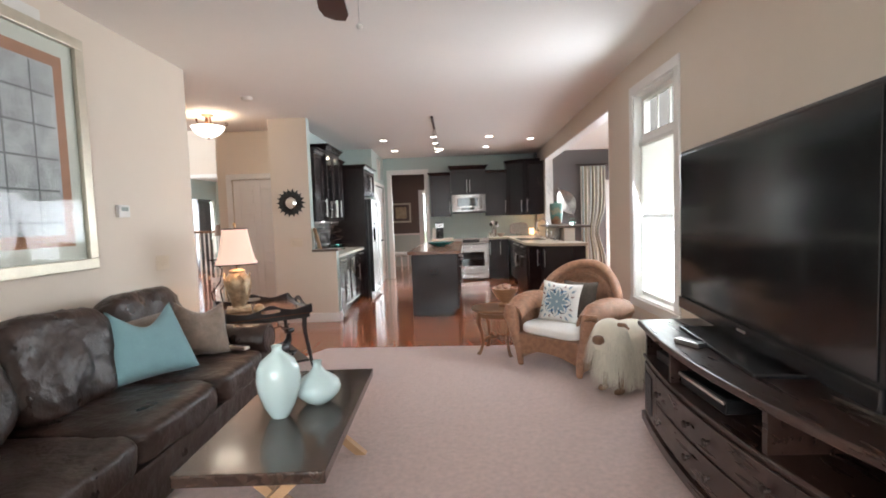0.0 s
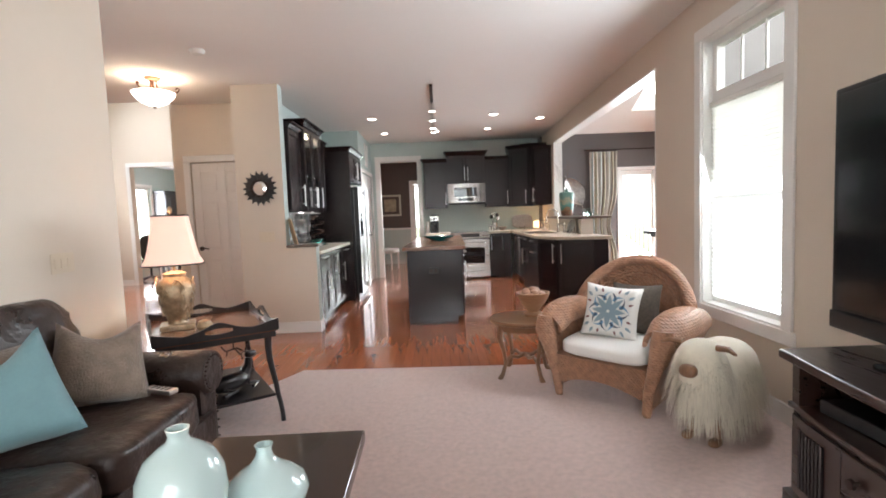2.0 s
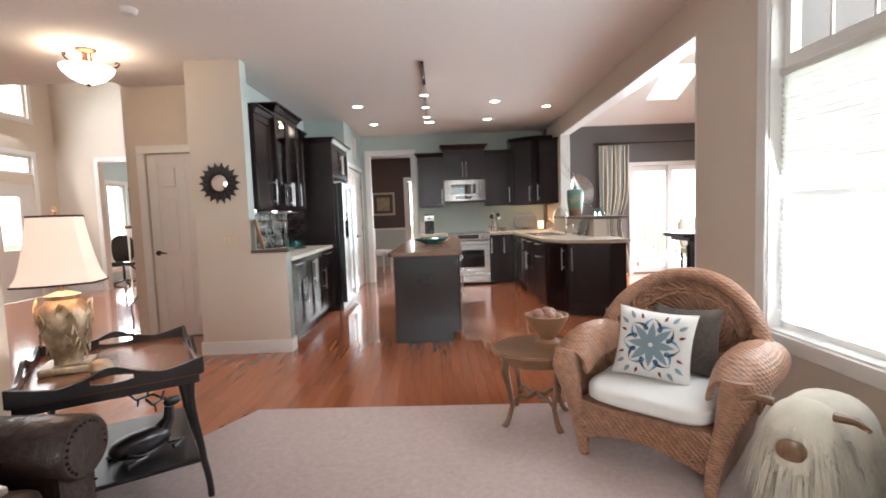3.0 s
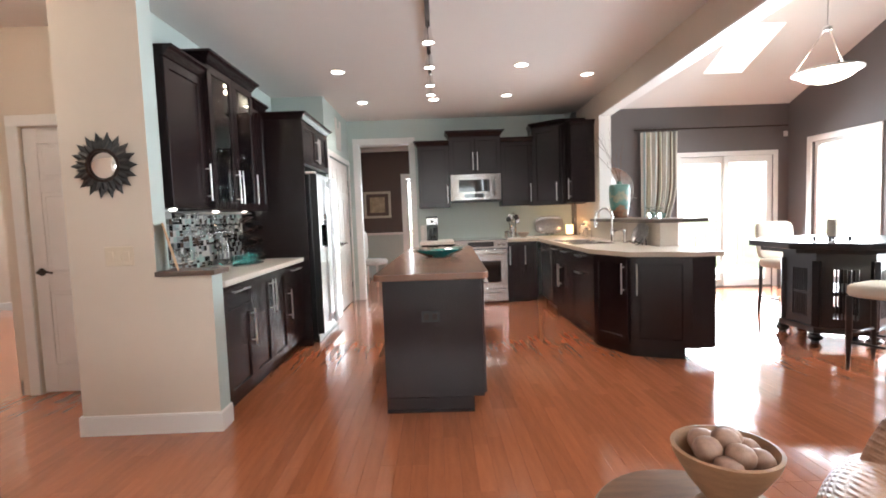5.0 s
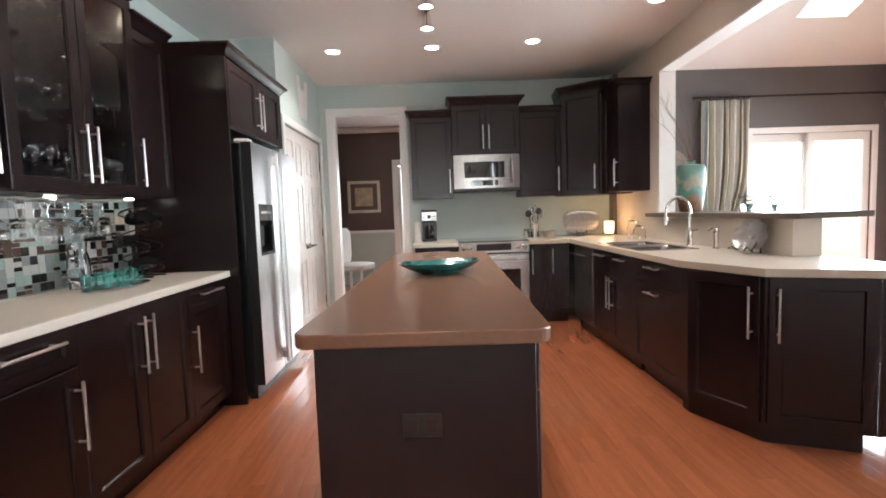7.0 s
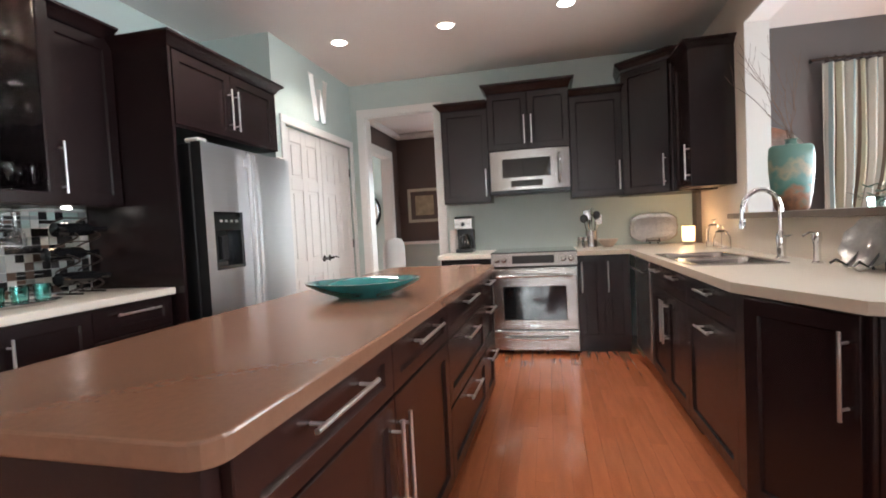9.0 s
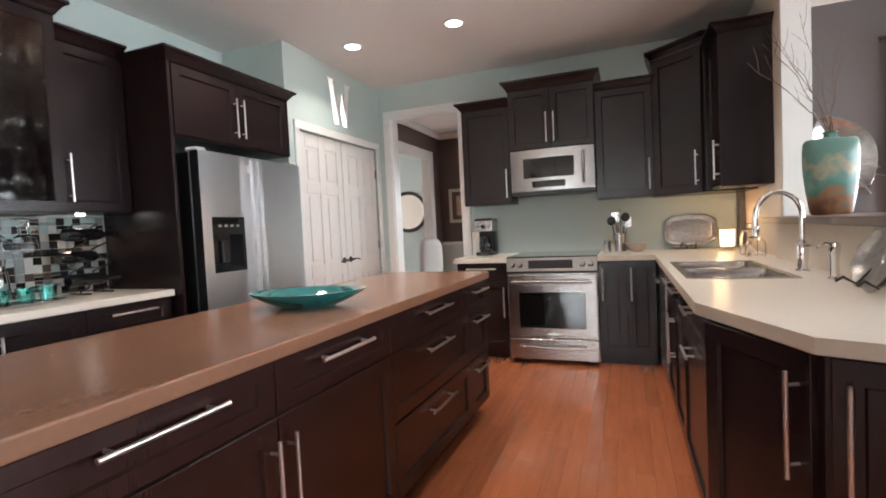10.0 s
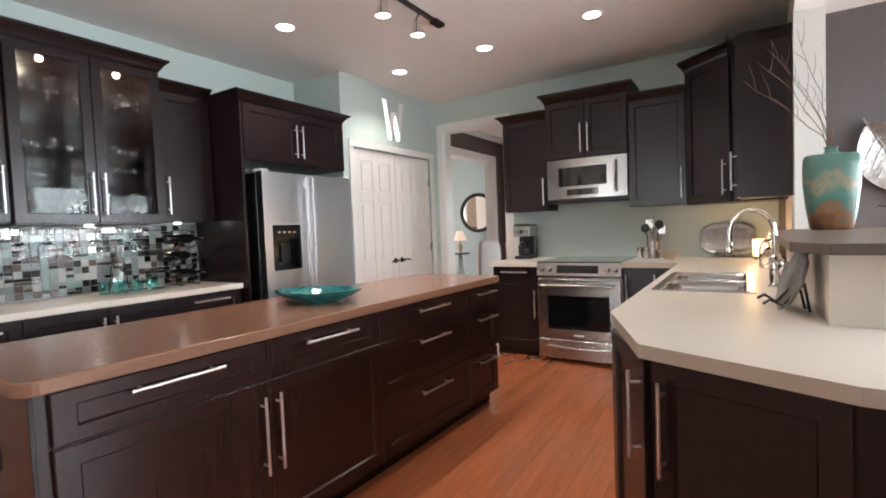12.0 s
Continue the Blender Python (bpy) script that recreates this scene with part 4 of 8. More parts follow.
# half wall behind the sink with its raised ledge
wall("wall_sink_half", "x", 1.925, 2.10, 8.30, 10.084, 0, 1.14, [CREAM, ("x", 1, TAUPE)], label="low cream half wall behind the sink")
bm = prism(bmesh.new(), [(1.83, 10.08), (1.83, 8.42), (1.92, 8.24), (2.36, 8.24), (2.36, 10.08)], 1.142, 1.178)
soften(solid("raised_ledge", bm, LEDGEMAT, "brown laminate raised ledge on the half wall", "ledge"))

# island
il = thing("kitchen_island", pose(0.105, 6.855, 0, 0, 0, 88.2), "espresso kitchen island with drawers and doors", "island")
IL = 2.62
part("body", cube(0, IL, 0.021, 0.655, 0.10, 0.872), ESPRESSO_RED, il)
part("toe_kick", cube(0, IL, 0.085, 0.655, 0.0, 0.10), ESPRESSO, il)
part("end_panel", cube(-0.012, 0.0, 0.018, 0.66, 0.10, 0.872, r=0.002), ESPRESSO, il)
part("end_panel", cube(-0.012, 0.0, 0.085, 0.66, 0.0, 0.0985), ESPRESSO, il)
part("trim", cube(-0.022, -0.012, 0.085, 0.66, 0.0, 0.018, r=0.003), ESPRESSO, il)
for f in [(0.03, 0.705, 0.715, 0.868, "H"), (0.03, 0.705, 0.105, 0.71, "r"), (0.705, 1.355, 0.715, 0.868, "H"), (0.705, 1.355, 0.105, 0.71, "l"),
          (1.355, 2.27, 0.715, 0.868, "H"), (1.355, 2.27, 0.425, 0.71, "H"), (1.355, 2.27, 0.105, 0.42, "H"),
          (2.27, 2.61, 0.715, 0.868, "H"), (2.27, 2.61, 0.425, 0.71, "H"), (2.27, 2.61, 0.105, 0.42, "H")]:
    front(il, *f, ESPRESSO_RED, hlen=0.3)
so = part("socket", cube(-0.016, -0.012, 0.295, 0.41, 0.60, 0.67, r=0.0015), BLACKPL, il, "black double power socket")
for x in (0.325, 0.38):
    part("outlet", cube(-0.018, -0.016, x - 0.016, x + 0.016, 0.615, 0.655), BRONZE, so)
it = bx(bmesh.new(), -0.045, 2.655, -0.028, 0.715, 0.875, 0.917)
bmesh.ops.bevel(it, geom=[e for e in it.edges if abs(e.verts[0].co.z - e.verts[1].co.z) > 0.01], offset=0.05, segments=5, profile=0.5, affect='EDGES')
soften(solid("island_worktop", it, QUARTZ, "polished brown quartz worktop on the island", "worktop", m=pose(0.105, 6.855, 0, 0, 0, 88.2)), 0.005, 2)

# ---- materials of the loose things ----
LEATHER = mat("brown_leather", (0.030, 0.0165, 0.0125), 0.36, var=0.55, scale=5, bump=0.75, bscale=13, bdist=0.02, rvar=0.12)
TEALCLOTH = mat("teal_cloth", (0.20, 0.35, 0.38), 0.9, var=0.08, scale=10, bump=0.4, bscale=500, bdist=0.001, sheen=0.2)
TAUPEFUR = mat("taupe_plush", (0.23, 0.17, 0.13), 0.95, var=0.4, scale=14, bump=0.9, bscale=120, bdist=0.008, sheen=0.4)
DARKWOOD = mat("dark_walnut", (0.035, 0.017, 0.011), 0.22, var=0.4, scale=5, stretch=(7, 0.6, 7), bump=0.04, bscale=80, rvar=0.05, coat=0.4)
TVWOOD = mat("tv_stand_wood", (0.030, 0.0145, 0.0105), 0.3, var=0.3, scale=5, stretch=(0.8, 6, 6), bump=0.015, bscale=200, rvar=0.05, coat=0.2)
BLACKWOOD = mat("black_lacquer_wood", (0.012, 0.010, 0.011), 0.3, var=0.4, scale=8, coat=0.3)
TRAYWOOD = mat("cherry_tray_wood", (0.20, 0.07, 0.03), 0.25, var=0.3, scale=5, stretch=(1, 8, 1), coat=0.3)
PALEWOOD = mat("pale_oak", (0.50, 0.30, 0.16), 0.5, var=0.2, scale=6, stretch=(1, 1, 6))
OILWOOD = mat("brown_table_wood", (0.19, 0.095, 0.048), 0.35, var=0.35, scale=7, stretch=(1, 7, 1), bump=0.05)
WICKER = mat("woven_wicker", (0.35, 0.18, 0.108), 0.38, var=0.5, scale=24, bump=0.6, bscale=140, bdist=0.004)
wn, wl = WICKER.node_tree.nodes, WICKER.node_tree.links
tc = wn.new("ShaderNodeTexCoord")
bands = []
for axis in ('DIAGONAL', 'Z'):
    wv = wn.new("ShaderNodeTexWave")
    wv.bands_direction = axis
    wv.inputs["Scale"].default_value = 20.0
    wv.inputs["Distortion"].default_value = 1.2
    wl.new(tc.outputs["Object"], wv.inputs["Vector"])
    bands.append(wv)
mul = wn.new("ShaderNodeMath")
mul.operation = 'MULTIPLY'
wl.new(bands[0].outputs["Fac"], mul.inputs[0])
wl.new(bands[1].outputs["Fac"], mul.inputs[1])
wb = wn.new("ShaderNodeBump")
wb.inputs["Strength"].default_value = 0.7
wb.inputs["Distance"].default_value = 0.006
wl.new(mul.outputs[0], wb.inputs["Height"])
pb = wn["Principled BSDF"]
if pb.inputs["Normal"].links:
    wl.new(pb.inputs["Normal"].links[0].from_socket, wb.inputs["Normal"])
wl.new(wb.outputs["Normal"], pb.inputs["Normal"])
WHITECLOTH = mat("white_cotton", (0.72, 0.69, 0.65), 0.9, var=0.04, scale=8, bump=0.3, bscale=420, bdist=0.001)
CREAMCLOTH = mat("cream_upholstery", (0.66, 0.58, 0.48), 0.9, var=0.05, scale=8, bump=0.3, bscale=300, bdist=0.001)
WOOL = mat("cream_wool", (0.66, 0.60, 0.49), 0.95, var=0.12, scale=14, isl=0.18, sheen=0.3)
VASEGLASS = mat("pale_aqua_vase_glass", (0.60, 0.76, 0.76), 0.06, var=0.02, scale=2, coat=0.8)
SHADE = glow_mat("lit_lampshade_cloth", (1.0, 0.66, 0.50), 0.5, (0.74, 0.58, 0.48))
ORNATE = mat("antique_gold_silver", (0.42, 0.31, 0.20), 0.38, metal=0.7, var=0.6, scale=28, bump=0.8, bscale=40, bdist=0.006)
SCREEN = mat("tv_screen", (0.009, 0.010, 0.011), 0.16, var=0.05, coat=0.2)
TVPL = mat("tv_black_plastic", (0.012, 0.012, 0.013), 0.22, var=0.1)
SILVERFRAME = mat("pale_silver_frame", (0.55, 0.50, 0.40), 0.35, metal=0.5, var=0.12, scale=10)
MATBOARD = mat("grey_green_matboard", (0.45, 0.46, 0.39), 0.8, var=0.03)
RUSTMAT = mat("rust_mat", (0.30, 0.15, 0.085), 0.8, var=0.15, scale=12)
FRUIT = mat("dried_fruit_skin", (0.27, 0.15, 0.10), 0.5, var=0.5, scale=9, isl=0.3)
STRIPE = bpy.data.materials.new("striped_curtain_cloth")
STRIPE.use_nodes = True
_n, _l = STRIPE.node_tree.nodes, STRIPE.node_tree.links
_uv = _n.new("ShaderNodeUVMap")
_sx = _n.new("ShaderNodeSeparateXYZ")
_fr = _n.new("ShaderNodeMath")
_fr.operation = 'FRACT'
_rp = _n.new("ShaderNodeValToRGB")
_rp.color_ramp.interpolation = 'CONSTANT'
for pos, c in ((0.0, (0.55, 0.53, 0.47)), (0.22, (0.33, 0.42, 0.42)), (0.36, (0.60, 0.57, 0.50)), (0.52, (0.16, 0.11, 0.08)), (0.60, (0.46, 0.44, 0.32)), (0.78, (0.58, 0.56, 0.5)), (0.9, (0.28, 0.25, 0.22))):
    e = _rp.color_ramp.elements.new(pos) if pos else _rp.color_ramp.elements[0]
    e.color = (*c, 1)
_rp.color_ramp.elements.remove(_rp.color_ramp.elements[-1])
_l.new(_uv.outputs[0], _sx.inputs[0])
_l.new(_sx.outputs[0], _fr.inputs[0])
_l.new(_fr.outputs[0], _rp.inputs[0])
_l.new(_rp.outputs[0], _n["Principled BSDF"].inputs["Base Color"])
_n["Principled BSDF"].inputs["Roughness"].default_value = 0.85


def patina_mat(name, stops, scale, rough, span):
    """Colours laid in height bands broken up by noise, as on a glazed pot. span: low and high z."""
    m = bpy.data.materials.new(name)
    m.use_nodes = True
    n, lk = m.node_tree.nodes, m.node_tree.links
    tc, sp, ns, mr, ad, rp = (n.new("ShaderNode" + k) for k in ("TexCoord", "SeparateXYZ", "TexNoise", "MapRange", "Math", "ValToRGB"))
    ns.inputs["Scale"].default_value, ns.inputs["Detail"].default_value = scale, 8
    lk.new(tc.outputs["Object"], sp.inputs[0])
    lk.new(tc.outputs["Object"], ns.inputs["Vector"])
    mr.inputs[1].default_value, mr.inputs[2].default_value = span
    mr.inputs[3].default_value, mr.inputs[4].default_value = -0.25, 0.75
    lk.new(sp.outputs[2], mr.inputs[0])
    lk.new(mr.outputs[0], ad.inputs[0])
    lk.new(ns.outputs[0], ad.inputs[1])
    ad.operation = 'ADD'
    for i, (p, c) in enumerate(stops):
        e = rp.color_ramp.elements[i] if i < 2 else rp.color_ramp.elements.new(p)
        e.position, e.color = p, (*c, 1)
    lk.new(ad.outputs[0], rp.inputs[0])
    b = n["Principled BSDF"]
    lk.new(rp.outputs[0], b.inputs["Base Color"])
    b.inputs["Roughness"].default_value = rough
    bp = n.new("ShaderNodeBump")
    bp.inputs["Strength"].default_value, bp.inputs["Distance"].default_value = 0.4, 0.004
    lk.new(ns.outputs[0], bp.inputs["Height"])
    lk.new(bp.outputs[0], b.inputs["Normal"])
    return m


PATINA = patina_mat("patina_vase_glaze", [(0.28, (0.09, 0.035, 0.018)), (0.42, (0.20, 0.085, 0.035)), (0.55, (0.04, 0.13, 0.105)), (0.72, (0.075, 0.17, 0.14)), (0.86, (0.26, 0.22, 0.14)), (1.0, (0.085, 0.17, 0.14))], 9, 0.35, (0.0, 0.42))
TEALGLAZE = mat("teal_glaze", (0.012, 0.125, 0.125), 0.1, var=0.35, scale=12, coat=0.7)


def blob(bm, sx, sy, sz, p=4.0, cuts=7, wr=0.0, wf=6.0, seed=0.0, at=(0, 0, 0)):
    """A soft rounded block (a superellipsoid) with wrinkles, added to bm."""
    t = bmesh.new()
    bmesh.ops.create_cube(t, size=2)
    bmesh.ops.subdivide_edges(t, edges=t.edges[:], cuts=cuts, use_grid_fill=True)
    for v in t.verts:
        c = v.co
        k = (abs(c.x) ** p + abs(c.y) ** p + abs(c.z) ** p) ** (1 / p)
        q = c / k
        d = 0.0
        if wr:
            w0 = Vector((q.x * sx, q.y * sy, q.z * sz)) * wf + Vector((seed, seed * 2, 0))
            d = wr * (noise.noise(w0) - 0.55 * abs(noise.noise(w0 * 2.3 + Vector((4, 1, 7)))) ** 0.6)
        v.co = Vector((q.x * sx, q.y * sy, q.z * sz)) + q.normalized() * d + Vector(at)
    vm = {v: bm.verts.new(v.co) for v in t.verts}
    for f in t.faces:
        bm.faces.new([vm[v] for v in f.verts]).smooth = True
    t.free()
    return bm


def throw_pillow(w, h, t, seed=0.0, n=18, wr=0.012, slump=0.0):
    """A square pillow with pinched corners: x across, z up, y thick."""
    bm = bmesh.new()
    sides = []
    for s in (1, -1):
        g = []
        for i in range(n + 1):
            row = []
            for j in range(n + 1):
                u, v = i / n * 2 - 1, j / n * 2 - 1
                th = t / 2 * ((1 - u ** 4) * (1 - v ** 4)) ** 0.5
                x = u * w / 2 * (1 - 0.09 * (1 - v * v))
                z = v * h / 2 * (1 - 0.09 * (1 - u * u))
                d = wr * noise.noise(Vector((x * 7, z * 7, seed + s))) * (1 - u * u) * (1 - v * v)
                if slump:
                    up = (v + 1) / 2
                    z -= slump * 0.34 * h * (1 - u * u) ** 1.5 * up ** 2
                    x *= 1 - slump * 0.42 * up ** 1.5
                    th *= 1 + 0.35 * slump * (1 - up)
                row.append(bm.verts.new((x, s * th + d, z + h / 2)))
            g.append(row)
        for i in range(n):
            for j in range(n):
                bm.faces.new((g[i][j], g[i + 1][j], g[i + 1][j + 1], g[i][j + 1])).smooth = True
    bmesh.ops.remove_doubles(bm, verts=bm.verts[:], dist=1e-4)
    return bm


# ---- living room ----
# leather sofa against the wall: axes of its own, x towards the room, y along
sf = thing("sofa", pose(-2.36, 1.22, 0), "dark brown leather sofa with rolled studded arms", "sofa")
SLN = 2.70
part("base", cube(0.06, 0.98, 0.16, SLN - 0.16, 0.07, 0.30, r=0.02, seg=2), LEATHER, sf)
part("back", blob(bmesh.new(), 0.16, SLN / 2 - 0.14, 0.36, 5, 8, 0.006, 5, 1, (0.17, SLN / 2, 0.44)), LEATHER, sf)
for k in range(3):
    yc = 0.30 + 0.70 * (k + 0.5)
    part("seat_cushion", blob(bmesh.new(), 0.37, 0.352, 0.10, 6, 16, 0.022, 5, 3 + k, (0.655, yc, 0.385)), LEATHER, sf)
for k, (y0, y1) in enumerate(((0.30, 1.0), (1.0, 1.70), (1.70, 2.40))):
    b = blob(bmesh.new(), 0.125, (y1 - y0) / 2 + 0.015, 0.27, 4, 18, 0.032, 5.0, 11 + 3 * k)
    bmesh.ops.rotate(b, verts=b.verts[:], matrix=Matrix.Rotation(radians(-15), 3, 'Y'))
    bmesh.ops.translate(b, verts=b.verts[:], vec=(0.34, (y0 + y1) / 2, 0.70))
    part("back_cushion", b, LEATHER, sf, "slouching wrinkled leather back cushion")


def rolled_arm(y, out):
    """A rolled arm along x, its scroll outwards."""
    bm = bmesh.new()
    prof = []
    for k in range(21):
        a = math.pi * 2 * k / 20
        prof.append((math.cos(a) * 0.125, 0.50 + math.sin(a) * 0.115))
    rings = [[(x, y + out * 0.02 + c * s, z if s == 1 else 0.50 + (z - 0.50) * s) for c, z in prof] for x, s in ((0.05, 0.96), (0.10, 1.0), (0.90, 1.0), (0.955, 0.98), (0.965, 0.9))]
    loft(bm, rings)
    bx(bm, 0.06, 0.94, y - 0.085, y + 0.085, 0.07, 0.50, r=0.02, seg=2)
    return bm


for y, o in ((0.15, -1), (SLN - 0.15, 1)):
    arm = part("arm", rolled_arm(y, o), LEATHER, sf)
    st = bmesh.new()
    for k in range(26):
        a = math.pi * 1.35 * k / 17 - 0.2 if k < 18 else None
        if a is not None:
            c = (0.967, y + o * 0.02 + math.cos(a) * 0.095, 0.50 + math.sin(a) * 0.09)
        else:
            c = (0.945, y + o * 0.075, 0.44 - (k - 18) * 0.045)
        lathe(st, [(0.007, -0.004), (0.006, 0.002), (0.0, 0.005)], 6, c)
    part("studs", st, BRONZE, arm, "row of dark brass studs")
for x in (0.1, 0.9):
    for y in (0.12, SLN - 0.12):
        part("leg", lathe(bmesh.new(), [(0.03, 0), (0.04, 0.03), (0.035, 0.075)], 14, (x, y, 0)), DARKWOOD, sf)
p = solid("throw_pillow", throw_pillow(0.53, 0.46, 0.17, 2, slump=0.75), TEALCLOTH, "teal blue cotton throw pillow on the sofa", "pillow")
p.matrix_basis = pose(-1.755, 2.95, 0.475, -24, 0, 55)
p = solid("throw_pillow", throw_pillow(0.42, 0.40, 0.16, 5, wr=0.03, slump=0.5), TAUPEFUR, "taupe plush throw pillow against the sofa arm", "pillow")
p.matrix_basis = pose(-1.73, 3.40, 0.475, -24, 8, 42)
p = solid("throw_pillow", throw_pillow(0.36, 0.34, 0.12, 7), TAUPEFUR, "small taupe pillow behind the teal one", "pillow")
p.matrix_basis = pose(-1.86, 3.10, 0.50, -14, 0, 70)
rc = thing("remote_control", pose(-1.52, 3.52, 0.492, 0, 0, 70), "silver grey remote control on the sofa seat", "remote control")
part("case", cube(-0.025, 0.025, -0.085, 0.085, 0, 0.022, r=0.006, seg=2), NICKEL, rc)
for i in range(3):
    for j in range(4):
        part("button", cube(-0.016 + i * 0.012, -0.008 + i * 0.012, -0.06 + j * 0.03, -0.045 + j * 0.03, 0.021, 0.0245), BLACKPL, rc)

# coffee table with a trestle
ct = thing("coffee_table", pose(-0.765, 2.50, 0, 0, 0, 1.2), "dark polished coffee table on pale trestle legs", "table")
soften(part("tabletop", cube(-0.29, 0.29, -0.615, 0.615, 0.40, 0.45), DARKWOOD, ct), 0.007, 3)
for y in (-0.38, 0.38):
    for s in (-1, 1):
        b = bmesh.new()
        loft(b, [[(s * 0.24 - 0.03, y + s * 0.028 - 0.025, 0), (s * 0.24 + 0.03, y + s * 0.028 - 0.025, 0), (s * 0.24 + 0.03, y + s * 0.028 + 0.025, 0), (s * 0.24 - 0.03, y + s * 0.028 + 0.025, 0)],
                 [(-s * 0.20 - 0.03, y + s * 0.028 - 0.025, 0.40), (-s * 0.20 + 0.03, y + s * 0.028 - 0.025, 0.40), (-s * 0.20 + 0.03, y + s * 0.028 + 0.025, 0.40), (-s * 0.20 - 0.03, y + s * 0.028 + 0.025, 0.40)]], smooth=False)
        part("leg", b, PALEWOOD, ct)
part("stretcher", cube(-0.025, 0.025, -0.36, 0.36, 0.17, 0.22, r=0.004), PALEWOOD, ct)
solid("vase", lathe(bmesh.new(), [(0.0, 0), (0.040, 0), (0.048, 0.01), (0.075, 0.06), (0.097, 0.13), (0.104, 0.18), (0.098, 0.235), (0.078, 0.275), (0.045, 0.302), (0.027, 0.315), (0.023, 0.328), (0.027, 0.345), (0.022, 0.345), (0.018, 0.325), (0.0, 0.315)], 40), VASEGLASS,
      "tall pale aqua glass vase on the coffee table", "vase", m=pose(-0.815, 2.41, 0.451))
solid("vase", lathe(bmesh.new(), [(0.0, 0), (0.05, 0), (0.075, 0.02), (0.108, 0.055), (0.116, 0.085), (0.104, 0.115), (0.07, 0.142), (0.04, 0.163), (0.024, 0.185), (0.02, 0.203), (0.025, 0.217), (0.020, 0.217), (0.016, 0.2), (0.0, 0.19)], 40), VASEGLASS,
      "squat pale aqua glass vase on the coffee table", "vase", m=pose(-0.675, 2.575, 0.451))

# television and its stand
ts = thing("tv_stand", pose(1.77, 3.12, 0, 0, 0, -90), "dark wood bow-front tv stand with drawers and louvres", "tv stand")
TW, TD = 1.80, 0.66          # local x runs back towards the start of the walk, front at y = -TD


def bow(x, d=TD, b=0.10):
    u = x / TW * 2 - 1
    return -(d - b * u * u)


def bowslab(z0, z1, over=0.0, x0=0.0, x1=TW, n=18, depth=None):
    bm = bmesh.new()
    xs = [x0 - over + (x1 - x0 + 2 * over) * k / n for k in range(n + 1)]
    rings = []
    for x in xs:
        yf = bow(min(max(x, 0), TW)) - over
        yb = -0.0 if depth is None else yf + depth
        rings.append([(x, yf, z0), (x, yb, z0), (x, yb, z1), (x, yf, z1)])
    return loft(bm, rings, smooth=False)


soften(part("top", bowslab(0.665, 0.70, 0.035), TVWOOD, ts), 0.008, 3)
soften(part("moulding", bowslab(0.475, 0.495, 0.012), TVWOOD, ts), 0.006, 2)
part("plinth", bowslab(0.08, 0.13, 0.02), TVWOOD, ts)
for x in (0.0, 0.50, 1.25, TW - 0.05):
    part("divider", bowslab(0.495, 0.665, 0, x, x + 0.05 if x in (0.0, TW - 0.05) else x + 0.025, 2), TVWOOD, ts)
part("back", cube(0.0, TW, -0.03, 0.0, 0.13, 0.665), TVWOOD, ts)
part("carcass", bowslab(0.13, 0.475, -0.004), TVWOOD, ts)
for x0, x1 in ((0.03, 0.30), (1.42, 1.77)):
    lv = part("cabinet_door", bowslab(0.15, 0.455, 0.010, x0, x1, 4, 0.012), TVWOOD, ts)
    bm = bmesh.new()
    m = int((x1 - x0 - 0.1) / 0.022)
    for k in range(m):
        xx = x0 + 0.05 + k * 0.022
        yy = bow(xx) - 0.016
        bx(bm, xx, xx + 0.010, yy - 0.004, yy + 0.006, 0.19, 0.415)
    part("louvre", bm, BLACKWOOD, lv)
for z0, z1 in ((0.15, 0.30), (0.31, 0.455)):
    for x0, x1 in ((0.32, 0.86), (0.87, 1.40)):
        d = soften(part("drawer_front", bowslab(z0, z1, 0.010, x0, x1, 6, 0.012), TVWOOD, ts), 0.004, 2)
        for kx in (x0 + 0.07, x1 - 0.10):
            kb = lathe(bmesh.new(), [(0.0, 0), (0.009, 0), (0.008, 0.014), (0.018, 0.02), (0.016, 0.03), (0, 0.033)], 14)
            part("knob", kb, BRONZE, d, at=pose(kx, bow(kx) - 0.010, (z0 + z1) / 2, 90))
for x in (0.06, TW - 0.06):
    for y in (-0.08, -0.50):
        part("foot", lathe(bmesh.new(), [(0.0, 0), (0.032, 0), (0.028, 0.02), (0.045, 0.045), (0.05, 0.06), (0.035, 0.08)], 18, (x, y, 0)), TVWOOD, ts)
solid("media_box", cube(-0.10, 0.10, -0.15, 0.15, 0, 0.05, r=0.004), BLACKPL, "black media box in the tv stand", "media player", m=pose(1.33, 2.86, 0.4965))
mp = thing("disc_player", pose(1.30, 2.38, 0.4965), "silver disc player in the tv stand", "media player")
part("case", cube(-0.13, 0.13, -0.2, 0.2, 0, 0.065, r=0.004), BLACKPL, mp)
part("front_panel", cube(-0.142, -0.13, -0.2, 0.2, 0.045, 0.062, r=0.003), NICKEL, mp)
tv = thing("television", pose(1.42, 2.44, 0.70, 0, 0, -7), "large black flat television on a swivel foot", "television")
part("case", cube(-0.015, 0.075, -0.87, 0.87, 0.04, 1.04, r=0.012, seg=2), TVPL, tv)
part("screen", cube(-0.021, -0.015, -0.835, 0.835, 0.135, 1.015, r=0.002), SCREEN, tv, "dark glossy screen")
part("speaker_bar", cube(-0.03, -0.014, -0.86, 0.86, 0.045, 0.12, r=0.008, seg=2), TVPL, tv)
part("badge", cube(-0.033, -0.03, -0.04, 0.04, 0.085, 0.095), NICKEL, tv)
part("foot", cube(-0.17, 0.2, -0.42, 0.42, 0.001, 0.022, r=0.008, seg=2), TVPL, tv)
part("neck", cube(0.0, 0.06, -0.2, 0.2, 0.02, 0.06), TVPL, tv)
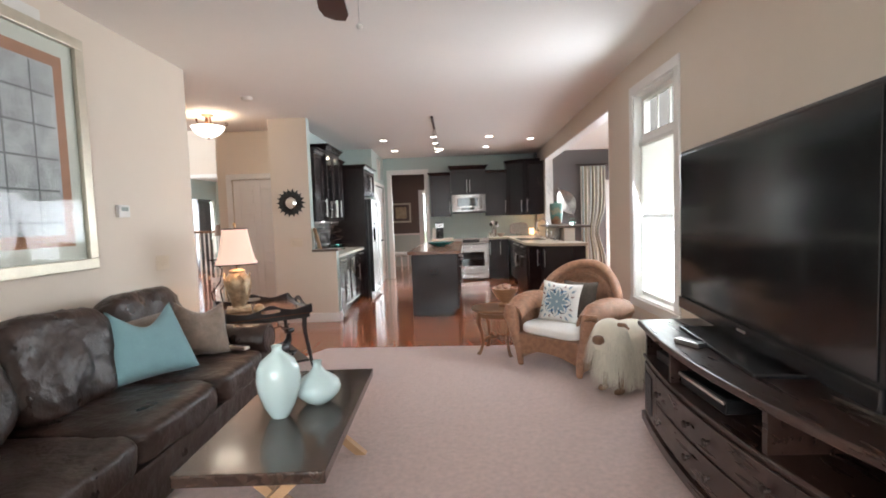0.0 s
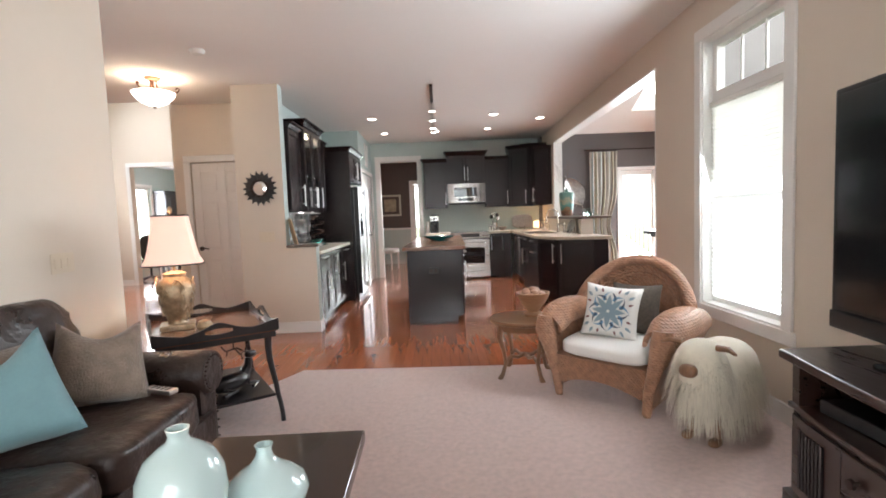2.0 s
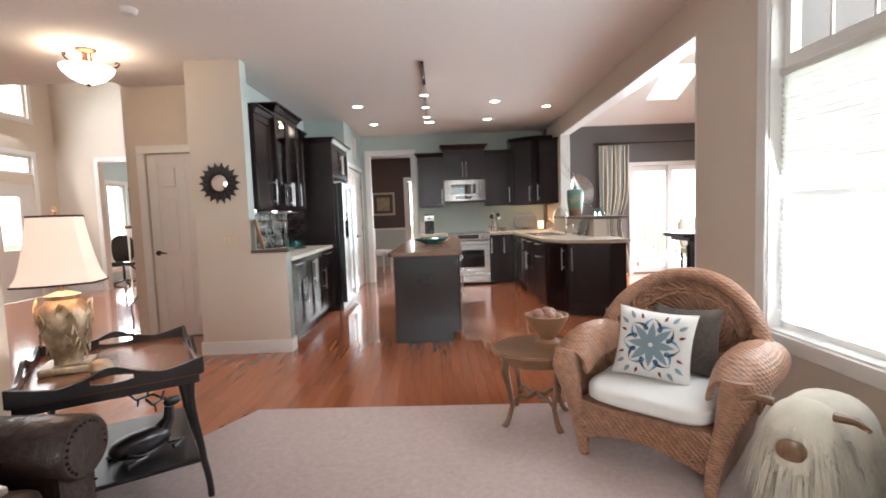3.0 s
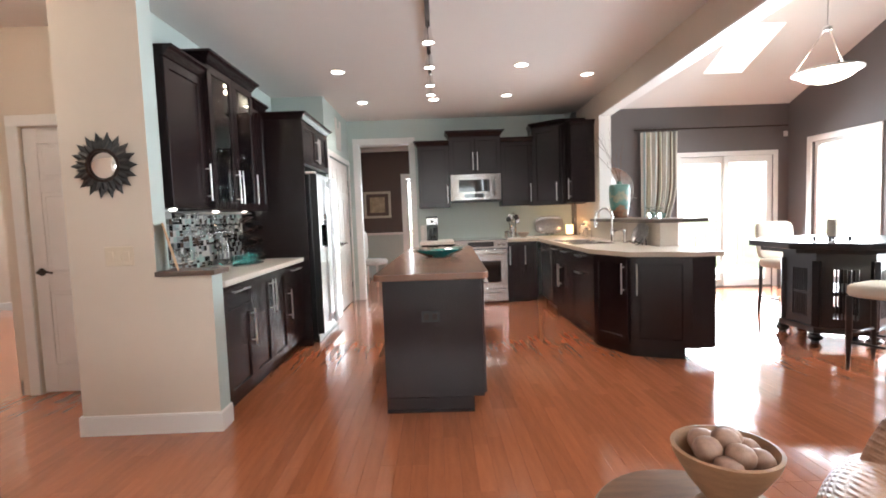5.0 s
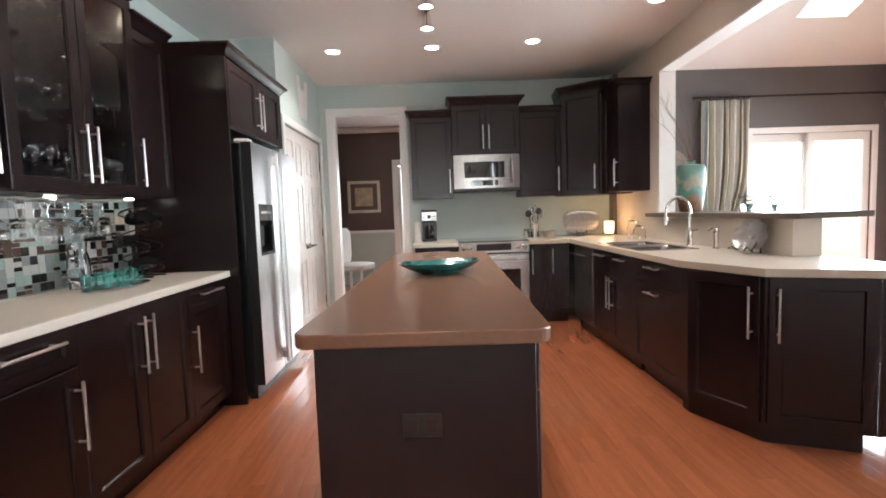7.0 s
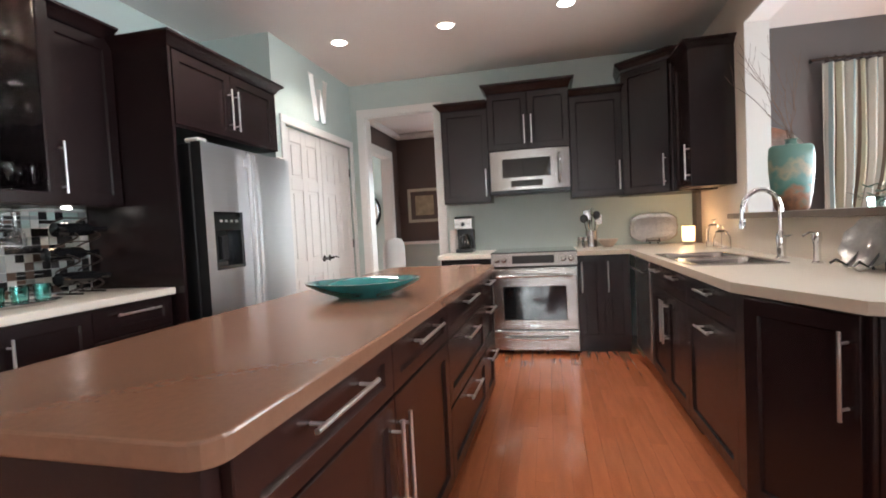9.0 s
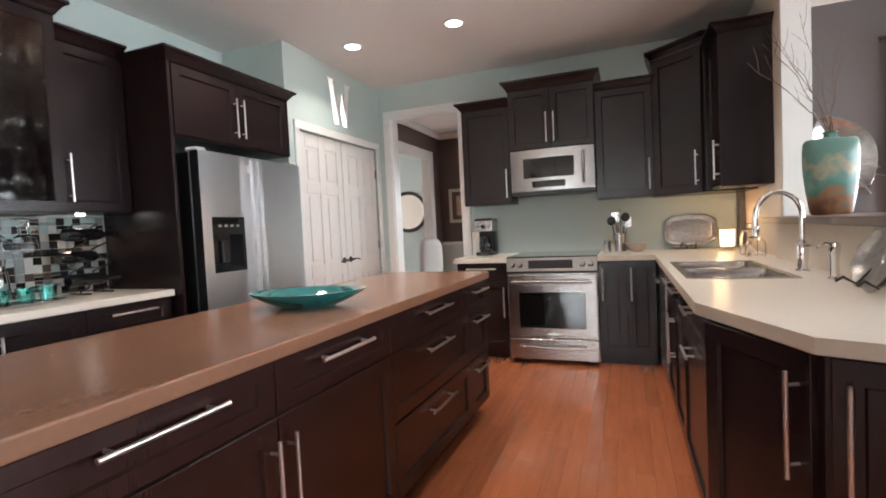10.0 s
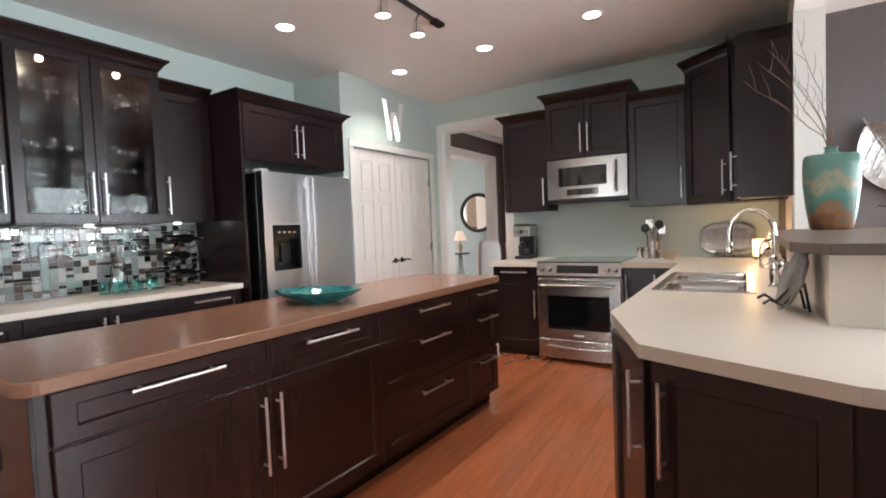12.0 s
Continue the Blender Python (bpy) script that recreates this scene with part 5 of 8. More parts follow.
solid("remote_control", cube(-0.025, 0.025, -0.07, 0.07, 0, 0.025, r=0.006, seg=2), NICKEL, "small grey remote on the tv stand", "remote control", m=pose(1.20, 2.55, 0.701, 0, 0, 25))

# butler tray table beside the sofa
et = thing("tray_table", pose(-1.72, 4.44, 0, 0, 0, 33), "black butler tray table with a cherry tray", "table")
HX, HY = 0.34, 0.41
part("tray", cube(-HX, HX, -HY, HY, 0.595, 0.615), TRAYWOOD, et, "cherry wood tray floor")


def tray_side(L, hole):
    """A scalloped rail of length L along x, with a hand hole; z from 0."""
    bm = bmesh.new()
    n = 36
    def top(u):
        return 0.055 + 0.042 * math.exp(-(u / 0.22) ** 2) + 0.02 * max(0, abs(u) - 0.75) / 0.25 - 0.012 * math.exp(-((abs(u) - 0.55) / 0.15) ** 2)
    for k in range(n):
        u0, u1 = k / n * 2 - 1, (k + 1) / n * 2 - 1
        x0, x1 = u0 * L / 2, u1 * L / 2
        um = (u0 + u1) / 2
        spans = [(0, None)]
        if hole and abs(um) < 0.24:
            hz = 0.017 * math.sqrt(max(0, 1 - (um / 0.24) ** 2))
            spans = [(0, 0.045 - hz), (0.045 + hz, None)]
        for a, b in spans:
            t0, t1 = (top(u0), top(u1)) if b is None else (b, b)
            v = [bm.verts.new(c) for c in ((x0, -0.008, a), (x1, -0.008, a), (x1, -0.008, t1), (x0, -0.008, t0), (x0, 0.008, a), (x1, 0.008, a), (x1, 0.008, t1), (x0, 0.008, t0))]
            for q in ((0, 1, 2, 3), (7, 6, 5, 4), (0, 4, 5, 1), (3, 2, 6, 7), (0, 3, 7, 4), (1, 5, 6, 2)):
                bm.faces.new([v[i] for i in q])
    bmesh.ops.remove_doubles(bm, verts=bm.verts[:], dist=1e-5)
    return bm


for m, L in ((pose(0, -HY, 0.60), 2 * HX), (pose(0, HY, 0.60), 2 * HX), (pose(HX, 0, 0.60, 0, 0, 90), 2 * HY), (pose(-HX, 0, 0.60, 0, 0, 90), 2 * HY)):
    part("tray_rail", tray_side(L, True), BLACKWOOD, et, "scalloped black rail with hand hole", at=m)
part("apron", cube(-HX + 0.01, HX - 0.01, -HY + 0.01, HY - 0.01, 0.555, 0.595, r=0.004), BLACKWOOD, et)
part("shelf", cube(-HX + 0.03, HX - 0.03, -HY + 0.03, HY - 0.03, 0.165, 0.185, r=0.004), BLACKWOOD, et)
for sx in (-1, 1):
    for sy in (-1, 1):
        pts, rd = [], []
        for k in range(11):
            f = k / 10
            o = 0.018 * math.sin(f * math.pi * 1.7 + 0.35) + (0.03 * max(0, 0.3 - f) / 0.3)
            pts.append((sx * (HX - 0.035 + o), sy * (HY - 0.035 + o), 0.60 * f))
            rd.append(0.0145 + 0.010 * f * f)
        part("leg", tube(bmesh.new(), pts, 0.02, 8, rads=rd), BLACKWOOD, et)
# reindeer figurine on the lower shelf: one plain mesh
bm = blob(bmesh.new(), 0.14, 0.06, 0.055, 2.4, 5, at=(0, 0, 0.065))
tube(bm, [(0.10, 0, 0.085), (0.14, 0, 0.13), (0.145, 0, 0.19)], 0.03, 8, rads=[0.04, 0.028, 0.022])
blob(bm, 0.045, 0.022, 0.024, 2.2, 4, at=(0.165, 0, 0.21))
for s in (-1, 1):
    tube(bm, [(0.14, s * 0.012, 0.225), (0.10, s * 0.05, 0.26), (0.03, s * 0.07, 0.25), (0.0, s * 0.075, 0.29)], 0.006, 6)
    tube(bm, [(0.08, s * 0.058, 0.257), (0.09, s * 0.07, 0.30)], 0.005, 6)
    tube(bm, [(0.04, s * 0.069, 0.252), (0.04, s * 0.08, 0.215)], 0.005, 6)
    tube(bm, [(0.10, s * 0.05, 0.04), (0.17, s * 0.06, 0.02), (0.11, s * 0.075, 0.012)], 0.013, 6)
    tube(bm, [(-0.09, s * 0.05, 0.045), (-0.02, s * 0.08, 0.02), (-0.11, s * 0.085, 0.012)], 0.015, 6)
solid("reindeer_figurine", bm, BLACKWOOD, "black resting reindeer figurine on the lower shelf", "figurine", m=pose(-1.56, 4.34, 0.186, 0, 0, 60))
# table lamp
tl = thing("table_lamp", pose(-1.88, 4.36, 0.616, 0, 0, 25), "ornate gilt urn lamp with lit bell shade", "table lamp")
part("plinth", cube(-0.10, 0.10, -0.10, 0.10, 0, 0.035, r=0.01, seg=2), ORNATE, tl)
part("urn", lathe(bmesh.new(), [(0.06, 0.03), (0.055, 0.05), (0.065, 0.08), (0.095, 0.19), (0.105, 0.26), (0.10, 0.30), (0.075, 0.325), (0.065, 0.34), (0.07, 0.36), (0.03, 0.375)], 24), ORNATE, tl)
rel = bmesh.new()
random.seed(5)
for k in range(46):
    a, z = random.uniform(0, 6.28), random.uniform(0.06, 0.31)
    r = 0.06 + 0.045 * math.sin((z - 0.03) / 0.33 * 2.2)
    da = random.uniform(0.2, 0.5) * random.choice((-1, 1))
    pts = [((r + 0.004) * math.cos(a + da * i / 3), (r + 0.004) * math.sin(a + da * i / 3), z + 0.03 * math.sin(i * 1.4)) for i in range(4)]
    tube(rel, pts, 0.005, 5, rads=[0.003, 0.007, 0.006, 0.002])
part("relief", rel, ORNATE, tl, "raised gilt leaf relief")
part("stem", tube(bmesh.new(), [(0, 0, 0.37), (0, 0, 0.76)], 0.006, 8), ORNATE, tl)


def bell(n=24, t=0.0):
    rings = []
    for f in range(9):
        u = f / 8
        r = 0.178 - 0.075 * (u ** 0.6) - t
        z = 0.42 + 0.31 * u
        ring = []
        for k in range(n):
            a = 2 * math.pi * k / n
            s = 1 / max(abs(math.cos(a)), abs(math.sin(a))) ** 0.45
            ring.append((r * math.cos(a) * s, r * math.sin(a) * s, z))
        rings.append(ring)
    return rings


b = bmesh.new()
loft(b, bell(), cap=False)
loft(b, bell(t=0.003), cap=False)
part("shade", b, SHADE, tl, "lit pale pink bell lampshade")
for z, r in ((0.42, 0.180), (0.728, 0.104)):
    ring = [(r * math.cos(a) / max(abs(math.cos(a)), abs(math.sin(a))) ** 0.45, r * math.sin(a) / max(abs(math.cos(a)), abs(math.sin(a))) ** 0.45, z) for a in [2 * math.pi * k / 24 for k in range(25)]]
    part("shade_trim", tube(bmesh.new(), ring, 0.005, 6, cap=False), BRONZE, tl)
part("finial", lathe(bmesh.new(), [(0, 0.75), (0.012, 0.755), (0.014, 0.77), (0.006, 0.785), (0, 0.79)], 12), ORNATE, tl)
lamp("table_lamp_bulb", 'POINT', pose(-1.88, 4.36, 1.20), 6, (1, 0.75, 0.5), radius=0.05)
solid("glass_paperweight", lathe(bmesh.new(), [(0, 0), (0.035, 0.002), (0.05, 0.03), (0.035, 0.062), (0.012, 0.07), (0, 0.07)], 20), ORNATE, "small gilt lidded pot on the tray table", "pot", m=pose(-1.66, 4.26, 0.616))

# wicker armchair
wc = thing("wicker_armchair", pose(1.085, 4.56, 0, 0, 0, -45), "woven brown wicker armchair with round high back", "armchair")
# own axes: x across, front towards -y


def weave(bm, P, nu, nv, amp=0.0085, thick=0.03):
    """A woven shell over the surface P(u, v), u and v in 0..1, with over-and-under relief."""
    fr, bk = [], []
    e = 1e-3
    for i in range(nu + 1):
        r0, r1 = [], []
        for j in range(nv + 1):
            u, v = i / nu, j / nv
            p = Vector(P(u, v))
            du = Vector(P(min(1, u + e), v)) - Vector(P(max(0, u - e), v))
            dv = Vector(P(u, min(1, v + e))) - Vector(P(u, max(0, v - e)))
            nn = du.cross(dv)
            nn = nn.normalized() if nn.length > 1e-12 else Vector((0, -1, 0))
            w = amp * (1 if (i + j) % 2 else -0.6)
            r0.append(bm.verts.new(p + nn * w))
            r1.append(bm.verts.new(p - nn * thick))
        fr.append(r0)
        bk.append(r1)
    for i in range(nu):
        for j in range(nv):
            bm.faces.new((fr[i][j], fr[i + 1][j], fr[i + 1][j + 1], fr[i][j + 1]))
            bm.faces.new((bk[i][j], bk[i][j + 1], bk[i + 1][j + 1], bk[i + 1][j]))
    for i in range(nu):
        for j in (0, nv):
            bm.faces.new((fr[i][j], fr[i + 1][j], bk[i + 1][j], bk[i][j]))
    for j in range(nv):
        for i in (0, nu):
            bm.faces.new((fr[i][j], fr[i][j + 1], bk[i][j + 1], bk[i][j]))
    return bm


def back_pt(a, r):
    """A point of the dished round back at the angle a and share r of its radius."""
    x = 0.41 * r * math.cos(a)
    z = 0.51 + 0.385 * r * math.sin(a)
    y = 0.30 + 0.10 * (z - 0.45) - 0.16 * (abs(x) / 0.41) ** 2.2
    return (x, y, z)


part("backrest", weave(bmesh.new(), lambda u, v: back_pt(math.pi * (1.12 - 1.24 * u), 0.12 + 0.86 * v), 70, 22), WICKER, wc)
part("back_rim", tube(bmesh.new(), [back_pt(math.pi * (1.14 - 1.28 * k / 40), 1.0) for k in range(41)], 0.04, 10), WICKER, wc)
for r in (0.72, 0.78):
    part("back_braid", tube(bmesh.new(), [Vector(back_pt(math.pi * (1.1 - 1.2 * k / 40), r)) + Vector((0, -0.012, 0.004 * (-1) ** k)) for k in range(41)], 0.010, 6), WICKER, wc)
for s in (-1, 1):
    def armpt(u, v, s=s):
        a = math.pi * 1.12 * v - 0.25
        y = 0.26 - 0.60 * u
        rr = 0.075 + 0.028 * math.sin(u * math.pi * 0.9)
        zc = 0.50 + 0.02 * math.sin(u * math.pi) - 0.05 * max(0, u - 0.8) / 0.2
        xc = 0.40 - 0.02 * u
        return (s * (xc + rr * math.cos(a)), y, zc + rr * math.sin(a))
    part("arm", weave(bmesh.new(), armpt if s > 0 else (lambda u, v: armpt(1 - u, v)), 46, 16, thick=0.02), WICKER, wc)

    def armside(u, v, s=s):
        y = 0.28 - 0.62 * u
        z = 0.06 + 0.44 * v
        return (s * (0.315 + 0.16 * v ** 1.6), y, z)
    part("side_panel", weave(bmesh.new(), armside if s > 0 else (lambda u, v: armside(1 - u, v)), 40, 26, thick=0.02), WICKER, wc)
    fa = bmesh.new()
    pts = [(s * 0.30, -0.345, 0.02), (s * 0.315, -0.35, 0.15), (s * 0.36, -0.35, 0.32), (s * 0.40, -0.345, 0.46), (s * 0.40, -0.335, 0.55)]
    tube(fa, pts, 0.05, 10, rads=[0.028, 0.034, 0.048, 0.075, 0.06])
    part("arm_front", fa, WICKER, wc)
    part("leg", tube(bmesh.new(), [(s * 0.30, -0.34, 0.0), (s * 0.31, -0.34, 0.12)], 0.03, 10, rads=[0.022, 0.036]), OILWOOD, wc)
    part("leg", tube(bmesh.new(), [(s * 0.28, 0.28, 0.0), (s * 0.30, 0.26, 0.12)], 0.03, 10, rads=[0.022, 0.036]), OILWOOD, wc)


def frontpt(u, v):
    x = -0.33 + 0.66 * u
    zl = 0.08 + 0.09 * (1 - (2 * u - 1) ** 2)
    return (x, -0.355 - 0.025 * (1 - (2 * u - 1) ** 2), zl + (0.30 - zl) * v)


part("front_panel", weave(bmesh.new(), frontpt, 48, 16, thick=0.02), WICKER, wc)
part("seat_frame", cube(-0.33, 0.33, -0.35, 0.27, 0.26, 0.30, r=0.01), WICKER, wc)
part("seat_cushion", blob(bmesh.new(), 0.315, 0.33, 0.055, 5, 8, 0.006, 5, 4, (0, -0.05, 0.352)), WHITECLOTH, wc, "white cotton seat cushion")
# patterned pillow: a flower of blue and grey petals laid on white cloth
pp = thing("patterned_pillow", pose(0.96, 4.50, 0.395, -14, 4, -38) @ Matrix.Diagonal((0.88, 0.9, 0.88, 1)), "white pillow with blue and grey flower print", "pillow")
part("cover", throw_pillow(0.44, 0.42, 0.15, 9, wr=0.006), WHITECLOTH, pp)
PRINTS = [mat("print_grey_blue", (0.22, 0.29, 0.33), 0.9, var=0.1), mat("print_navy", (0.03, 0.045, 0.08), 0.9, var=0.1), mat("print_blue", (0.12, 0.27, 0.42), 0.9, var=0.1), mat("print_red", (0.16, 0.035, 0.035), 0.9, var=0.1)]


def on_pillow(x, z, w=0.44, h=0.42, t=0.15):
    u, v = max(-0.98, min(0.98, x / (w / 2 * 0.95))), max(-0.98, min(0.98, z / (h / 2 * 0.95)))
    return (x, -t / 2 * ((1 - u ** 4) * (1 - v ** 4)) ** 0.5 - 0.0045, z + h / 2)


def petal(L, W, r0, ang, mt, bend=0.0):
    bm = bmesh.new()
    n = 8
    a, b = [], []
    for k in range(n + 1):
        f = k / n
        w = W * math.sin(math.pi * (0.06 + 0.94 * f) ** 0.8)
        w = max(w, 0.0005)
        rr = r0 + L * f
        th = ang + bend * f * f
        cx, cz = rr * math.cos(th), rr * math.sin(th)
        nx, nz = -math.sin(th), math.cos(th)
        a.append(bm.verts.new(on_pillow(cx + nx * w, cz + nz * w)))
        b.append(bm.verts.new(on_pillow(cx - nx * w, cz - nz * w)))
    for k in range(n):
        bm.faces.new((a[k], a[k + 1], b[k + 1], b[k]))
    return part("print", bm, mt, pp)


for k in range(8):
    an = math.pi / 4 * k
    petal(0.115 if k % 2 == 0 else 0.13, 0.022, 0.012, an, PRINTS[0])
    petal(0.07, 0.012, 0.085, an + 0.33, PRINTS[1], 0.5)
    petal(0.07, 0.012, 0.085, an - 0.33, PRINTS[2], -0.5)
    petal(0.035, 0.008, 0.155, an + 0.39, PRINTS[3])
    if k % 2:
        for d in (-0.14, 0.14):
            petal(0.05, 0.011, 0.175, an + d, PRINTS[0])
solid("back_pillow", throw_pillow(0.34, 0.36, 0.10, 3), mat("dark_woven_cloth", (0.09, 0.07, 0.055), 0.9, var=0.5, scale=60, bump=0.5, bscale=200), "dark brown woven pillow in the wicker chair", "pillow", m=pose(1.165, 4.55, 0.40, -12, 0, -40))

# round side table with a bowl of fruit
rt = thing("side_table", pose(0.47, 4.98, 0), "small round carved wooden side table", "table")
part("tabletop", lathe(bmesh.new(), [(0, 0.43), (0.245, 0.43), (0.262, 0.438), (0.267, 0.45), (0.258, 0.462), (0, 0.464)], 40), OILWOOD, rt)
part("apron", lathe(bmesh.new(), [(0.20, 0.375), (0.21, 0.378), (0.225, 0.43), (0.20, 0.43)], 32), OILWOOD, rt)
for k in range(4):
    a = math.radians(25 + 90 * k)
    c, s = math.cos(a), math.sin(a)
    pts = [(c * r, s * r, z) for r, z in ((0.205, 0.42), (0.225, 0.34), (0.19, 0.22), (0.175, 0.12), (0.205, 0.04), (0.235, 0.0))]
    part("leg", tube(bmesh.new(), pts, 0.02, 8, rads=[0.026, 0.026, 0.016, 0.015, 0.016, 0.022]), OILWOOD, rt)
    pts = [(c * r, s * r, z) for r, z in ((0.18, 0.13), (0.12, 0.17), (0.06, 0.15), (0.0, 0.17))]
    part("stretcher", tube(bmesh.new(), pts, 0.014, 8), OILWOOD, rt)
BOWLWOOD = mat("turned_bowl_wood", (0.30, 0.155, 0.08), 0.45, var=0.3, scale=10, stretch=(1, 1, 5))
solid("wooden_bowl", lathe(bmesh.new(), [(0, 0), (0.072, 0), (0.075, 0.02), (0.045, 0.035), (0.05, 0.05), (0.09, 0.10), (0.125, 0.16), (0.132, 0.185), (0.122, 0.187), (0.112, 0.165), (0.08, 0.11), (0.03, 0.07), (0, 0.065)], 36), BOWLWOOD, "turned wooden footed bowl on the side table", "bowl", m=pose(0.55, 5.00, 0.465))
random.seed(3)
for k in range(9):
    a, r = k * 2.4, 0.0 if k == 0 else (0.055 if k < 5 else 0.075)
    b = blob(bmesh.new(), 0.036, 0.036, 0.033, 2.2, 4, 0.004, 20, k)
    z = 0.155 + (0.045 if k == 0 else 0.03 if k < 5 else 0.005)
    solid("fruit", b, FRUIT, "dried brownish green fruit in the wooden bowl", "fruit", m=pose(0.55 + r * math.cos(a), 5.0 + r * math.sin(a), 0.465 + z), group="fruit in the wooden bowl")

# woolly sheep ornament: one mesh of body, face, feet, horns and hanging locks
bm = bmesh.new()
blob(bm, 0.22, 0.17, 0.19, 2.3, 8, at=(0.08, 0, 0.33))
blob(bm, 0.125, 0.13, 0.16, 2.2, 7, at=(-0.17, 0, 0.41))
for f in bm.faces:
    f.material_index = 0
random.seed(7)


def lock(p, d, L, w):
    p, d = Vector(p), Vector(d)
    side = d.cross(Vector((0, 0, 1)))
    side = side.normalized() if side.length > 1e-3 else Vector((1, 0, 0))
    prev = None
    for k in range(4):
        f = k / 3
        q = p + d * (L * 0.35 * f) + Vector((0, 0, -1)) * (L * f * f * 0.9)
        ww = w * (1 - 0.85 * f)
        a, b = bm.verts.new(q - side * ww), bm.verts.new(q + side * ww)
        if prev:
            bm.faces.new((prev[0], prev[1], b, a))
        prev = (a, b)


for k in range(7000):
    th, ph = random.uniform(0, 2 * math.pi), math.acos(random.uniform(-0.8, 1))
    d = Vector((math.sin(ph) * math.cos(th), math.sin(ph) * math.sin(th), math.cos(ph)))
    if k % 3:
        p = Vector((0.08, 0, 0.33)) + Vector((d.x * 0.215, d.y * 0.167, d.z * 0.185))
    else:
        p = Vector((-0.17, 0, 0.41)) + Vector((d.x * 0.122, d.y * 0.127, d.z * 0.157))
        if d.x < -0.9 and abs(d.z) < 0.3:
            continue
    lock(p, d + Vector((random.uniform(-.3, .3), random.uniform(-.3, .3), 0)), random.uniform(0.05, 0.13) if d.z > 0.1 else random.uniform(0.10, 0.21), random.uniform(0.002, 0.0045))
n0 = len(bm.faces)
blob(bm, 0.035, 0.045, 0.035, 2.5, 4, at=(-0.305, 0.0, 0.43))
for s in (-1, 1):
    tube(bm, [(-0.19, s * 0.09, 0.54), (-0.20, s * 0.15, 0.545), (-0.22, s * 0.19, 0.53)], 0.015, 8, rads=[0.018, 0.015, 0.007])
    for x in (-0.14, 0.2):
        tube(bm, [(x, s * 0.07, 0.26), (x, s * 0.07, 0.03)], 0.02, 8)
        blob(bm, 0.05, 0.03, 0.022, 2.5, 3, at=(x - 0.02, s * 0.07, 0.022))
bm.faces.ensure_lookup_table()
for f in bm.faces[n0:]:
    f.material_index = 1
solid("sheep_figure", bm, [WOOL, OILWOOD], "cream woolly sheep ornament with wooden face", "ornament", m=pose(1.345, 3.88, 0.007, 0, 0, 38) @ Matrix.Diagonal((1.07, 1.0, 1.0, 1)))

# wall pieces
pf = thing("framed_picture", pose(-2.36, 2.58, 1.12), "large framed print in pale frame with rust mat", "picture")
PW, PH = 0.74, 1.48
PY0 = -0.56
b = bmesh.new()
for y0, y1, z0, z1 in ((PY0, PW, 0, 0.07), (PY0, PW, PH - 0.07, PH), (PY0, PY0 + 0.07, 0.07, PH - 0.07), (PW - 0.07, PW, 0.07, PH - 0.07)):
    bx(b, 0.0, 0.04, y0, y1, z0, z1, r=0.008, seg=2)
part("frame", b, SILVERFRAME, pf)
part("mat", cube(0.002, 0.010, PY0 + 0.07, PW - 0.07, 0.07, PH - 0.07), MATBOARD, pf, "grey green mat board")
part("inner_mat", cube(0.010, 0.013, PY0 + 0.16, PW - 0.16, 0.16, PH - 0.16), RUSTMAT, pf, "rust brown inner mat")
part("print", cube(0.013, 0.015, PY0 + 0.23, PW - 0.23, 0.23, PH - 0.23), mat("faded_print", (0.33, 0.34, 0.33), 0.8, var=0.45, scale=7), pf, "faded grey print")
b = bmesh.new()
for k in range(5):
    z = 0.30 + k * 0.19
    bx(b, 0.015, 0.0162, PY0 + 0.25, PW - 0.25, z, z + 0.012)
for k in range(4):
    y = PY0 + 0.30 + k * 0.2
    bx(b, 0.015, 0.0162, y, y + 0.010, 0.24, PH - 0.24)
part("print_lines", b, mat("print_line_ink", (0.16, 0.17, 0.16), 0.8), pf)
gp = part("glass", cube(0.019, 0.021, PY0 + 0.07, PW - 0.07, 0.07, PH - 0.07), glass_mat("picture_glass", (1, 1, 1), 0.02, 1.2), pf)
gp.visible_shadow = False
th = thing("thermostat", pose(-2.36, 3.62, 1.46), "white wall thermostat with grey display", "thermostat")
part("case", cube(0, 0.025, -0.06, 0.06, 0, 0.09, r=0.006, seg=2), WHITEPL, th)
part("display", cube(0.025, 0.027, -0.03, 0.04, 0.045, 0.075), mat("lcd_grey", (0.25, 0.29, 0.25), 0.3), th)
SWITCHM = mat("cream_switch_plastic", (0.70, 0.60, 0.47), 0.4, var=0.03)


def switch_plate(m, n, label):
    s = thing("switch_plate", m, label, "switch")
    part("plate", cube(0, 0.048 * n + 0.03, -0.006, 0, 0, 0.118, r=0.003), SWITCHM, s)
    for k in range(n):
        part("rocker", cube(0.022 + 0.048 * k, 0.052 + 0.048 * k, -0.010, -0.004, 0.03, 0.088, r=0.002), SWITCHM, s)


